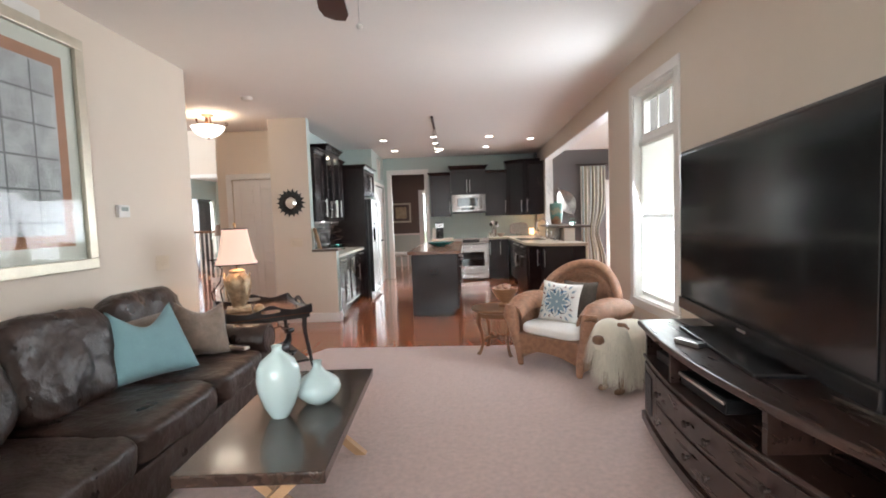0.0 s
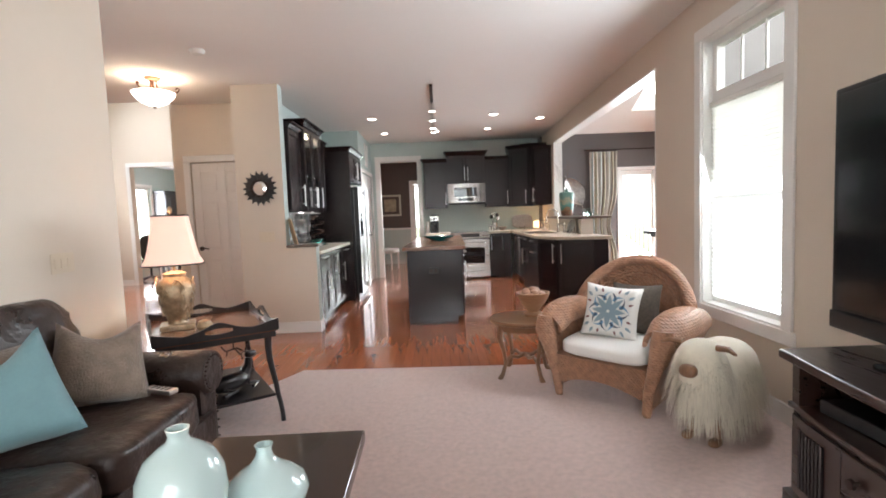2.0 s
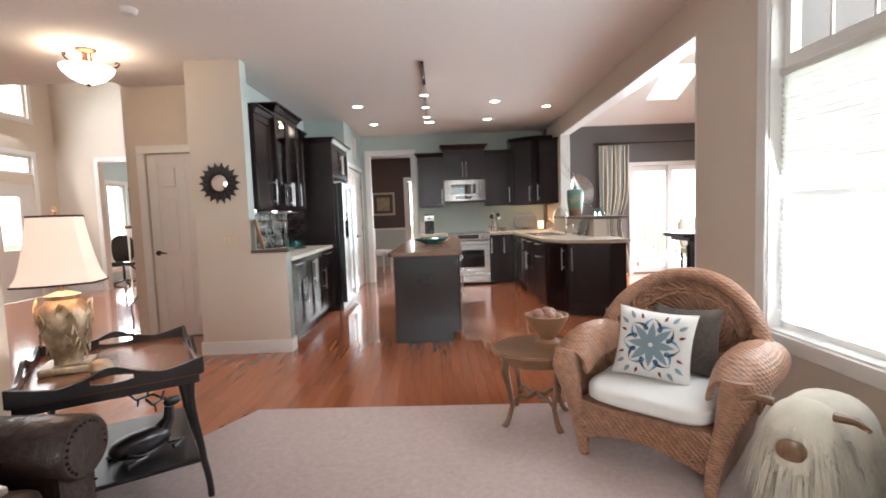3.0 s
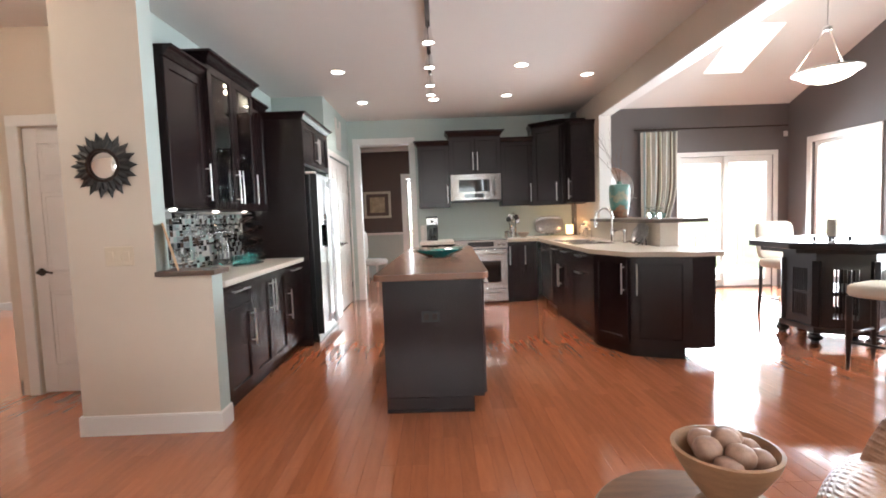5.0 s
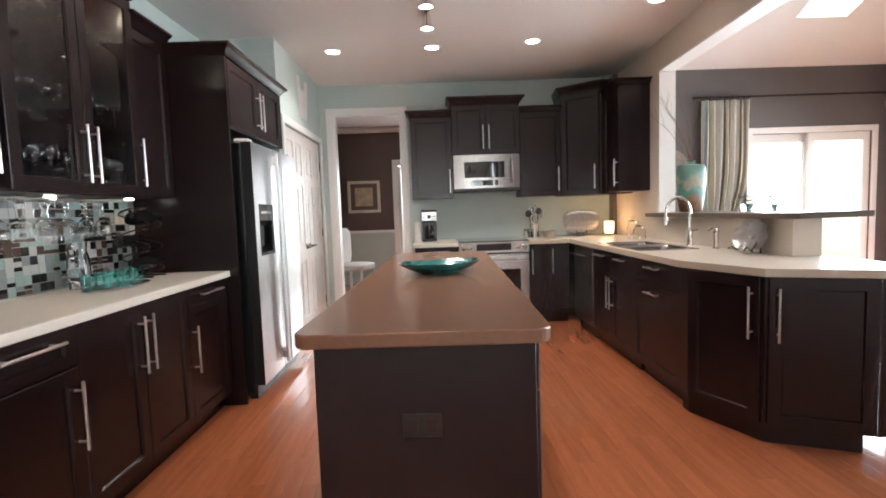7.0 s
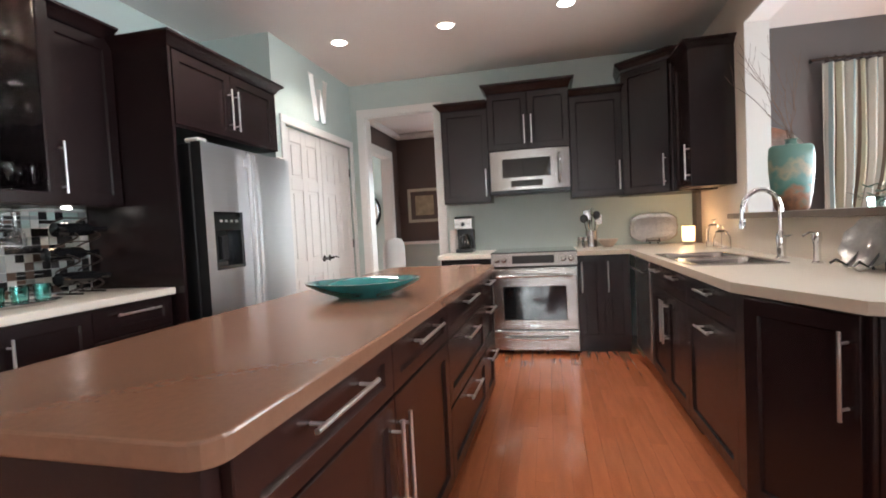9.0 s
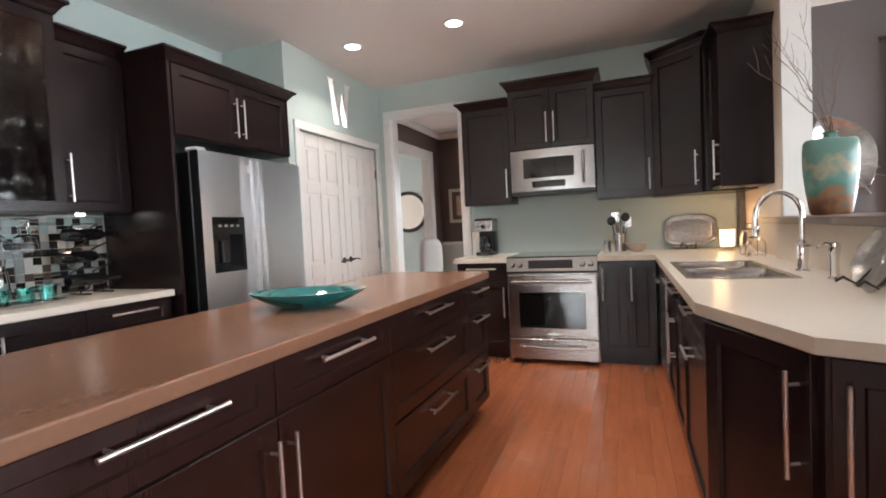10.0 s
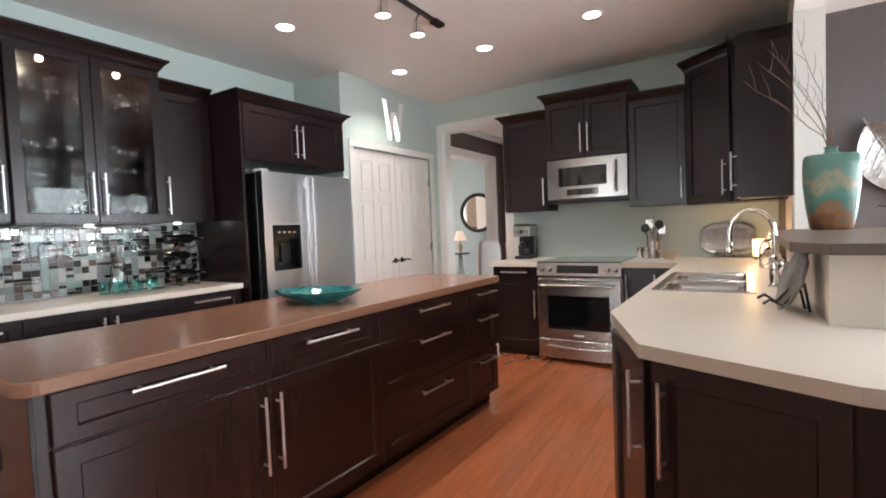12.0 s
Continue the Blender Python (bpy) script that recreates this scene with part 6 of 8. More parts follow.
switch_plate(pose(-2.20, 6.71, 1.05), 3, "cream triple light switch on the wall end")
switch_plate(pose(-2.36, 3.98, 1.03, 0, 0, 90), 3, "cream triple light switch on the sofa wall")
sm = thing("sunburst_mirror", pose(-2.155, 6.71, 1.655), "dark metal sunburst mirror with pointed petals", "mirror")
b = bmesh.new()
for row, (r0, r1, n, off, y) in enumerate(((0.085, 0.20, 18, 0, -0.012), (0.085, 0.165, 18, 0.5, -0.02))):
    for k in range(n):
        a = 2 * math.pi * (k + off) / n
        w = 2 * math.pi / n * 0.52
        cen = b.verts.new((r0 * math.cos(a), y - 0.012, r0 * math.sin(a)))
        tip = b.verts.new((r1 * math.cos(a), y, r1 * math.sin(a)))
        rm = (r0 + r1) * 0.5
        l = b.verts.new((rm * math.cos(a - w), y + 0.004, rm * math.sin(a - w)))
        r = b.verts.new((rm * math.cos(a + w), y + 0.004, rm * math.sin(a + w)))
        rim = b.verts.new((rm * math.cos(a), y - 0.008, rm * math.sin(a)))
        l0 = b.verts.new((r0 * math.cos(a - w), y, r0 * math.sin(a - w)))
        r0v = b.verts.new((r0 * math.cos(a + w), y, r0 * math.sin(a + w)))
        for q in ((cen, l0, l, rim), (cen, rim, r, r0v), (rim, l, tip), (rim, tip, r)):
            b.faces.new(q)
md = part("petals", b, mat("grey_bronze_metal", (0.055, 0.055, 0.055), 0.5, metal=0.6, var=0.35, scale=25), sm)
sol = md.modifiers.new("solid", 'SOLIDIFY')
sol.thickness = 0.003
b = lathe(bmesh.new(), [(0.085, 0.0), (0.105, 0.006), (0.10, 0.022), (0.085, 0.024), (0.082, 0.012)], 40)
part("rim", b, BRONZE, sm, at=pose(0, -0.008, 0, 90))
b = lathe(bmesh.new(), [(0.088, 0.008), (0.06, 0.018), (0.03, 0.023), (0.0, 0.025)], 40, close=False)
part("mirror_glass", b, MIRROR, sm, "convex mirror glass", at=pose(0, -0.008, 0, 90))
solid("smoke_detector", lathe(bmesh.new(), [(0, -0.035), (0.045, -0.035), (0.06, -0.02), (0.065, 0.0)], 28), WHITEPL, "round white smoke detector on the ceiling", "smoke detector", m=pose(-2.22, 5.60, CZ))
solid("ceiling_vent", cube(-0.01, 0.0, -0.12, 0.12, -0.06, 0.06, r=0.003), WHITEPL, "white wall vent high above the sofa", "vent", m=pose(-2.349, 2.92, 2.62))
# ceiling fan
cf = thing("ceiling_fan", pose(-0.44, 2.06, CZ - 0.06), "dark wood ceiling fan with pull chain, at rest", "ceiling fan")
part("canopy", lathe(bmesh.new(), [(0, 0.0), (0.03, 0.0), (0.07, 0.04), (0.075, 0.06)], 24), BRONZE, cf)
part("rod", tube(bmesh.new(), [(0, 0, 0.02), (0, 0, -0.2)], 0.013, 10), BRONZE, cf)
part("motor", lathe(bmesh.new(), [(0, -0.34), (0.07, -0.335), (0.12, -0.3), (0.125, -0.24), (0.09, -0.2), (0, -0.195)], 28), BRONZE, cf)
for k in range(5):
    m = pose(0, 0, -0.30, 0, 0, 98 + 72 * k)
    bl_ = bmesh.new()
    prism(bl_, [(0.2, -0.055), (0.62, -0.075), (0.70, -0.055), (0.72, 0), (0.70, 0.055), (0.62, 0.075), (0.2, 0.055)], -0.004, 0.004)
    bmesh.ops.rotate(bl_, verts=bl_.verts[:], matrix=Matrix.Rotation(radians(11), 3, 'X'))
    bd = part("blade", bl_, mat("fan_blade_wood", (0.06, 0.02, 0.015), 0.35, var=0.3) if k == 0 else bpy.data.materials["fan_blade_wood"], cf, at=m)
    part("bracket", cube(0.10, 0.24, -0.02, 0.02, -0.01, 0.0, r=0.003), BRONZE, bd)
part("pull_chain", tube(bmesh.new(), [(0.10, 0.09, -0.32), (0.105, 0.255, -0.34), (0.105, 0.26, -0.5)], 0.002, 6), NICKEL, cf)
part("pull_ball", blob(bmesh.new(), 0.014, 0.014, 0.014, 2, 4, at=(0.105, 0.26, -0.52)), WHITEPL, cf)

# ---- lights that the rooms show ----


def downlight(x, y):
    d = thing("downlight", pose(x, y, CZ), "lit round recessed ceiling downlight", "ceiling light", "kitchen downlights")
    part("trim_ring", lathe(bmesh.new(), [(0.062, -0.001), (0.064, -0.006), (0.082, -0.004), (0.085, 0.0)], 28, close=False), TRIM, d)
    part("bulb", lathe(bmesh.new(), [(0.0, -0.0065), (0.04, -0.006), (0.062, -0.003)], 24, close=False), CANGLOW, d, "glowing bulb")
    lamp("downlight_lamp", 'SPOT', look((x, y, CZ - 0.03), (x, y, 0)), 32 if x < -1 else 38 if x < 1.2 else 16, (1, 0.92, 0.83), spot=118, radius=0.06)


for x, y in ((-1.147, 8.84), (0.742, 8.80), (0.768, 10.04), (1.544, 9.21), (-1.10, 10.17), (-0.163, 10.13)):
    downlight(x, y)
tr = thing("track_light", pose(-0.20, 8.20, CZ), "dark track light with four chrome spot heads", "track light")
part("rail", cube(-0.018, 0.018, -1.24, 1.24, -0.022, 0.0, r=0.003), BRONZE, tr)
part("end_feed", cube(-0.03, 0.03, 1.18, 1.30, -0.03, 0.0, r=0.004), BRONZE, tr)
for k, y in enumerate((-0.62, 0.0, 0.6, 0.98)):
    sp = part("spot_head", lathe(bmesh.new(), [(0.02, 0.03), (0.028, 0.02), (0.032, -0.03), (0.045, -0.07), (0.052, -0.085), (0.046, -0.085)], 20, close=False), CHROME, tr, at=pose(0, y, -0.10))
    part("arm", tube(bmesh.new(), [(0, 0, 0.03), (0.012, 0, 0.055), (0, 0, 0.085)], 0.006, 8), BRONZE, sp)
    part("bulb", lathe(bmesh.new(), [(0.0, -0.082), (0.046, -0.08)], 18, close=False), CANGLOW, sp, "glowing bulb")
    lamp("track_lamp", 'SPOT', look((-0.20, 8.2 + y, CZ - 0.19), (-0.20, 8.2 + y, 0)), 24, (1, 0.92, 0.83), spot=95, radius=0.04)
for y in (7.2, 7.85, 8.45):
    u = solid("under_cabinet_light", lathe(bmesh.new(), [(0.0, -0.008), (0.020, -0.008), (0.026, 0.0)], 20), CANGLOW, "small lit puck light under the wall cabinet", "cabinet light", m=pose(-2.04, y, 1.388 if y < 8.3 and y > 7.4 else 1.398), group="under-cabinet lights")
    lamp("under_cabinet_lamp", 'SPOT', look((-2.04, y, 1.372), (-2.03, y, 0.9)), 1.3, (1, 0.68, 0.42), spot=140, radius=0.025)
lamp("glass_cabinet_lamp", 'POINT', pose(-1.97, 7.62, 2.42), 2.4, (1, 0.85, 0.65), radius=0.02)
lamp("glass_cabinet_lamp", 'POINT', pose(-1.97, 8.05, 2.42), 2.4, (1, 0.85, 0.65), radius=0.02)

# hall ceiling lamp with a lit glass bowl
hl = thing("hall_ceiling_lamp", pose(-3.05, 6.34, CZ), "bronze semi-flush ceiling lamp with lit glass bowl", "ceiling light")
part("canopy", lathe(bmesh.new(), [(0, -0.03), (0.05, -0.03), (0.075, -0.015), (0.08, 0)], 28), mat("aged_bronze", (0.16, 0.075, 0.04), 0.4, metal=0.7, var=0.3, scale=20), hl)
AGED = bpy.data.materials["aged_bronze"]
for k in range(3):
    a = 2 * math.pi * k / 3 + 0.4
    c, s = math.cos(a), math.sin(a)
    part("arm", tube(bmesh.new(), [(c * r, s * r, z) for r, z in ((0.03, -0.02), (0.035, -0.10), (0.09, -0.15), (0.17, -0.155), (0.225, -0.125), (0.235, -0.10), (0.215, -0.09), (0.205, -0.11))], 0.008, 8), AGED, hl)
part("rod", tube(bmesh.new(), [(0, 0, -0.02), (0, 0, -0.29)], 0.008, 8), AGED, hl)
part("bowl", lathe(bmesh.new(), [(0.0, -0.285), (0.06, -0.28), (0.13, -0.245), (0.18, -0.195), (0.20, -0.155), (0.19, -0.155), (0.17, -0.19), (0.0, -0.27)], 36), LAMPGLOW, hl, "lit frosted glass bowl")
part("finial", lathe(bmesh.new(), [(0, -0.315), (0.012, -0.31), (0.02, -0.295), (0.01, -0.282), (0, -0.28)], 14), AGED, hl)
lamp("hall_lamp_bulb", 'POINT', pose(-3.05, 6.34, CZ - 0.13), 6.5, (1, 0.74, 0.48), radius=0.08)

# ---- kitchen things ----
sk_ = thing("sink", pose(1.52, 9.425, 0.917), "double bowl stainless steel sink", "sink")


def sink_bowl(x0, x1, y0, y1, d):
    bm = bmesh.new()
    rings = []
    for o, z in ((0.0, 0.003), (0.006, -0.004), (0.012, -0.03), (0.02, -d + 0.03), (0.05, -d)):
        r = []
        for cx, cy, a0 in ((x1 - o - 0.05, y1 - o - 0.05, 0), (x0 + o + 0.05, y1 - o - 0.05, 90), (x0 + o + 0.05, y0 + o + 0.05, 180), (x1 - o - 0.05, y0 + o + 0.05, 270)):
            for k in range(6):
                a = radians(a0 + 18 * k)
                r.append((cx + 0.05 * math.cos(a), cy + 0.05 * math.sin(a), z))
        rings.append(r)
    vs = [[bm.verts.new(p) for p in r] for r in rings]
    for a, b in zip(vs, vs[1:]):
        for k in range(24):
            bm.faces.new((a[k], b[k], b[(k + 1) % 24], a[(k + 1) % 24])).smooth = True
    bm.faces.new(vs[-1])
    return bm


for y0, y1 in ((-0.42, -0.015), (0.015, 0.42)):
    bo = part("bowl", sink_bowl(-0.19, 0.19, y0, y1, 0.17), STEEL, sk_)
    part("drain", lathe(bmesh.new(), [(0, 0.002), (0.03, 0.002), (0.04, 0.006)], 20, (0, (y0 + y1) / 2, -0.17)), CHROME, bo)
b = bmesh.new()
for x0, x1, y0, y1 in ((-0.225, -0.187, -0.45, 0.45), (0.187, 0.225, -0.45, 0.45), (-0.187, 0.187, -0.45, -0.417), (-0.187, 0.187, 0.417, 0.45), (-0.187, 0.187, -0.018, 0.018)):
    bx(b, x0, x1, y0, y1, 0.0005, 0.006, r=0.002)
part("rim", b, STEEL, sk_)
fc = thing("faucet", pose(1.825, 9.26, 0.918), "polished chrome gooseneck kitchen faucet", "faucet")
part("base", lathe(bmesh.new(), [(0, 0), (0.03, 0), (0.03, 0.006), (0.02, 0.012), (0.022, 0.05), (0.026, 0.11), (0.02, 0.14), (0.013, 0.15)], 20), CHROME, fc)
part("spout", tube(bmesh.new(), [(0, 0, 0.14), (0, 0, 0.27)] + [(-0.095 + 0.095 * math.cos(math.radians(a)), -0.0, 0.27 + 0.115 * math.sin(math.radians(a))) for a in range(15, 181, 15)] + [(-0.19, 0, 0.25), (-0.19, 0, 0.215)], 0.0125, 14), CHROME, fc)
part("spray_head", lathe(bmesh.new(), [(0.012, 0.225), (0.016, 0.215), (0.017, 0.175), (0.0, 0.175)], 16, (-0.19, 0, 0)), CHROME, fc)
part("lever", tube(bmesh.new(), [(0, -0.02, 0.12), (0, -0.06, 0.125), (0.01, -0.10, 0.13)], 0.006, 8), CHROME, fc)
sd_ = thing("soap_dispenser", pose(1.84, 8.93, 0.918), "chrome pump soap dispenser beside the sink", "soap dispenser")
part("body", lathe(bmesh.new(), [(0, 0), (0.024, 0), (0.024, 0.006), (0.016, 0.012), (0.016, 0.09), (0.022, 0.12), (0.02, 0.15), (0, 0.155)], 18), CHROME, sd_)
part("nozzle", tube(bmesh.new(), [(0, 0, 0.14), (-0.03, 0, 0.15), (-0.06, 0, 0.135)], 0.007, 8), CHROME, sd_)

# platter on the island
pl = bmesh.new()
rings = []
for r, z in ((0.10, 0.0), (0.11, 0.006), (0.17, 0.03), (0.215, 0.055), (0.225, 0.066), (0.215, 0.066), (0.165, 0.038), (0.10, 0.016), (0.0015, 0.012)):
    rings.append([(r * 1.0 * math.cos(a) * (1 + 0.06 * math.cos(2 * a)), r * 0.72 * math.sin(a), z + 0.002 * (r / 0.225) ** 2 * math.cos(2 * a)) for a in [2 * math.pi * k / 40 for k in range(40)]])
solid("platter", loft(pl, rings), TEALGLAZE, "glossy teal glazed oval platter on the island", "platter", m=pose(-0.17, 8.12, 0.918, 0, 0, 20))

cm = thing("coffee_maker", pose(-0.26, 11.14, 0.918), "steel and black drip coffee maker", "coffee maker")
part("base", cube(-0.085, 0.085, -0.11, 0.12, 0, 0.035, r=0.006), BLACKPL, cm)
part("column", cube(-0.085, 0.085, 0.03, 0.12, 0.035, 0.25, r=0.004), BLACKPL, cm)
hd = part("brew_head", cube(-0.09, 0.09, -0.11, 0.12, 0.235, 0.345, r=0.008, seg=2), STEEL, cm)
part("lid", cube(-0.088, 0.088, -0.10, 0.12, 0.345, 0.365, r=0.008), BLACKPL, hd)
part("dial", lathe(bmesh.new(), [(0, 0), (0.022, 0), (0.02, 0.012), (0, 0.013)], 18), BLACKPL, hd, at=pose(0, -0.11, 0.285, 90))
for x in (-0.06, -0.045, 0.045, 0.06):
    part("button", cube(x - 0.005, x + 0.005, -0.114, -0.109, 0.28, 0.29), BLACKPL, hd)
cr = part("carafe", lathe(bmesh.new(), [(0, 0.037), (0.06, 0.037), (0.068, 0.06), (0.068, 0.13), (0.05, 0.17), (0.045, 0.185)], 24, (0, -0.03, 0)), DARKGLASS, cm, "dark glass carafe")
part("handle", tube(bmesh.new(), [(0.0, -0.075, 0.18), (0.0, -0.125, 0.17), (0.0, -0.13, 0.10), (0.0, -0.095, 0.07)], 0.009, 8), BLACKPL, cr)
solid("paper_roll", lathe(bmesh.new(), [(0.018, 0), (0.055, 0), (0.055, 0.23), (0.018, 0.23)], 28), WHITECLOTH, "white roll of kitchen paper standing upright", "paper roll", m=pose(-0.385, 11.24, 0.918))
ut = thing("utensil_crock", pose(0.985, 11.17, 0.918), "steel crock full of metal cooking utensils", "utensil holder")
part("crock", lathe(bmesh.new(), [(0, 0), (0.055, 0), (0.055, 0.16), (0.051, 0.16), (0.051, 0.01), (0, 0.008)], 28), STEEL, ut)
for k, (dx, dy, h, kind) in enumerate(((-0.06, 0.0, 0.30, 0), (-0.03, 0.02, 0.34, 1), (0.01, -0.01, 0.36, 2), (0.05, 0.01, 0.33, 0), (0.07, 0.02, 0.29, 1), (-0.01, 0.03, 0.28, 2))):
    b = tube(bmesh.new(), [(dx * 0.3, dy, 0.02), (dx, dy, h - 0.05)], 0.005, 6)
    if kind == 0:
        blob(b, 0.038, 0.012, 0.042, 2, 4, at=(dx * 1.1, dy, h - 0.02))
    elif kind == 1:
        bx(b, dx - 0.035, dx + 0.035, dy - 0.003, dy + 0.003, h - 0.07, h + 0.02, r=0.002)
    else:
        for a in range(4):
            c = math.cos(a * math.pi / 4) * 0.028
            s = math.sin(a * math.pi / 4) * 0.028
            tube(b, [(dx, dy, h - 0.06), (dx + c, dy + s, h - 0.01), (dx, dy, h + 0.03), (dx - c, dy - s, h - 0.01), (dx, dy, h - 0.06)], 0.0018, 4)
    part("utensil", b, STEEL if k % 3 else BLACKPL, ut)
for x in (0.875, 0.925):
    s = thing("shaker", pose(x, 11.13, 0.918), "steel and glass spice shaker by the crock", "shaker", "spice shakers")
    part("jar", lathe(bmesh.new(), [(0, 0), (0.024, 0), (0.024, 0.07), (0.02, 0.075)], 18), GLASS, s)
    part("lid", lathe(bmesh.new(), [(0.022, 0.073), (0.025, 0.075), (0.025, 0.105), (0, 0.108)], 18), STEEL, s)
solid("small_bowl", lathe(bmesh.new(), [(0, 0), (0.04, 0), (0.06, 0.02), (0.09, 0.06), (0.095, 0.075), (0.088, 0.073), (0.055, 0.025), (0, 0.012)], 28), mat("pearl_shell", (0.5, 0.42, 0.36), 0.3, metal=0.3, var=0.2), "pearly shallow bowl on the worktop", "bowl", m=pose(1.13, 11.10, 0.918))
ty = thing("silver_tray", pose(1.56, 11.22, 0.925, -16, 0, -14), "embossed silver tray leaning on a stand", "tray")
b = bmesh.new()
rings = []
for o, y in ((0.0, 0.0), (0.01, -0.008), (0.035, -0.004), (0.05, 0.004), (0.06, 0.004)):
    r = []
    for k in range(48):
        a = 2 * math.pi * k / 48
        c, s = math.cos(a), math.sin(a)
        q = (abs(c) ** 3.4 + abs(s) ** 3.4) ** (-1 / 3.4)
        wv = 1 + (0.018 * math.cos(a * 12) if o < 0.02 else 0)
        r.append(((0.215 - o) * c * q * wv, y, 0.165 + (0.145 - o) * s * q * wv))
    rings.append(r)
part("dish", loft(b, rings), mat("embossed_silver", (0.44, 0.41, 0.385), 0.3, metal=1, var=0.3, scale=25, bump=0.9, bscale=45, bdist=0.006), ty)
b = bmesh.new()
for s in (-1, 1):
    tube(b, [(s * 0.06, -0.07, 0.0), (s * 0.055, -0.05, 0.035), (s * 0.05, -0.005, 0.03), (s * 0.05, 0.03, 0.10), (s * 0.03, 0.12, 0.0)], 0.006, 6)
tube(b, [(-0.05, -0.005, 0.03), (0.05, -0.005, 0.03)], 0.005, 6)
part("easel", b, BLACKWOOD, ty, "small black easel")
cl = thing("candle_lamp", pose(1.81, 10.98, 0.918), "lit frosted candle glass on the worktop", "candle")
part("holder", lathe(bmesh.new(), [(0.045, 0), (0.055, 0.004), (0.03, 0.02), (0.05, 0.03)], 24), NICKEL, cl)
part("glass", lathe(bmesh.new(), [(0, 0.03), (0.05, 0.032), (0.054, 0.09), (0.054, 0.165), (0.05, 0.165), (0.05, 0.04)], 28), glow_mat("lit_candle_glass", (1.0, 0.62, 0.34), 2.4, (0.9, 0.7, 0.5)), cl, "glowing frosted glass")
lamp("candle_flame", 'POINT', pose(1.74, 10.93, 1.15), 2.4, (1, 0.60, 0.28), radius=0.04)
for x, y, h, r in ((1.84, 10.40, 0.16, 0.055), (1.85, 10.26, 0.11, 0.06)):
    j = thing("glass_jar", pose(x, y, 0.918), "clear lidded glass jar on the worktop", "jar", "glass jars")
    part("jar", lathe(bmesh.new(), [(0, 0), (r, 0), (r, h * 0.8), (r * 0.7, h), (r * 0.65, h), (r * 0.93, h * 0.78), (r * 0.93, 0.008), (0, 0.008)], 26), GLASS, j)
    part("lid", lathe(bmesh.new(), [(r * 0.72, h), (r * 0.75, h + 0.015), (r * 0.3, h + 0.03), (0.014, h + 0.045), (0.018, h + 0.06), (0, h + 0.065)], 22), GLASS, j)
# glass plate on a black easel at the half wall
gpz = thing("glass_plate", pose(1.80, 8.56, 0.920, -20, 0, -84), "silver leaf dish on a black easel", "dish")
b = bmesh.new()
rings = []
for r, y in ((0.118, 0.0), (0.11, 0.012), (0.08, 0.022), (0.03, 0.026), (0.001, 0.026)):
    rings.append([(r * 1.25 * math.cos(a) * (1 + 0.05 * math.cos(9 * a)), y, 0.12 + r * math.sin(a) * (1 + 0.05 * math.cos(9 * a))) for a in [2 * math.pi * k / 54 for k in range(54)]])
loft(b, rings, cap=False)
d_ = part("dish", b, bpy.data.materials["embossed_silver"], gpz)
d_.modifiers.new("solid", 'SOLIDIFY').thickness = 0.004
b = bmesh.new()
for s in (-1, 1):
    tube(b, [(s * 0.07, -0.06, 0.008), (s * 0.065, -0.045, 0.03), (s * 0.06, 0.0, 0.02), (s * 0.055, 0.035, 0.12), (s * 0.03, 0.10, 0.008)], 0.006, 8)
part("easel", b, BLACKWOOD, gpz, "black wooden easel")

# vase with twigs on the raised ledge
vs_ = thing("patina_vase", pose(2.11, 9.78, 1.179, 0, 0, 8), "flat patina green and rust vase with twigs", "vase")
b = bmesh.new()
rings = []
for w, d, z in ((0.088, 0.045, 0), (0.098, 0.055, 0.012), (0.115, 0.068, 0.12), (0.128, 0.075, 0.25), (0.130, 0.075, 0.34), (0.126, 0.068, 0.40), (0.116, 0.056, 0.415), (0.05, 0.035, 0.418), (0.03, 0.03, 0.425), (0.026, 0.026, 0.445), (0.034, 0.034, 0.455), (0.026, 0.026, 0.455), (0.02, 0.02, 0.43)):
    rings.append([(w * math.copysign(abs(math.cos(a)) ** 0.62, math.cos(a)), d * math.copysign(abs(math.sin(a)) ** 0.75, math.sin(a)), z) for a in [2 * math.pi * k / 36 for k in range(36)]])
part("body", loft(b, rings), PATINA, vs_)
TWIG = mat("dry_twig", (0.16, 0.105, 0.08), 0.8, var=0.3, scale=40)
random.seed(21)
for k in range(7):
    ex = (-0.34, -0.27, -0.22, -0.16, 0.02, 0.08, -0.42)[k]
    ez = (0.78, 0.92, 0.86, 0.98, 0.82, 0.7, 0.66)[k]
    ey = random.uniform(-0.10, 0.10)
    b = bmesh.new()
    pts = []
    for i in range(9):
        f = i / 8
        pts.append((ex * f ** 1.5 + random.uniform(-.012, .012), ey * f + random.uniform(-.012, .012), 0.40 + ez * f * 0.72 + random.uniform(-.008, .008)))
    tube(b, pts, 0.004, 5, rads=[0.003 - 0.0022 * i / 8 for i in range(9)])
    for i in (3, 4, 5, 6, 7):
        p = Vector(pts[i])
        q = p + Vector((random.uniform(-.08, .03), random.uniform(-.05, .05), random.uniform(.07, .16)))
        tube(b, [p, (p + q) / 2 + Vector((0.01, 0.008, 0)), q], 0.002, 4, rads=[0.0015, 0.0011, 0.0006])
    part("twig", b, TWIG, vs_)
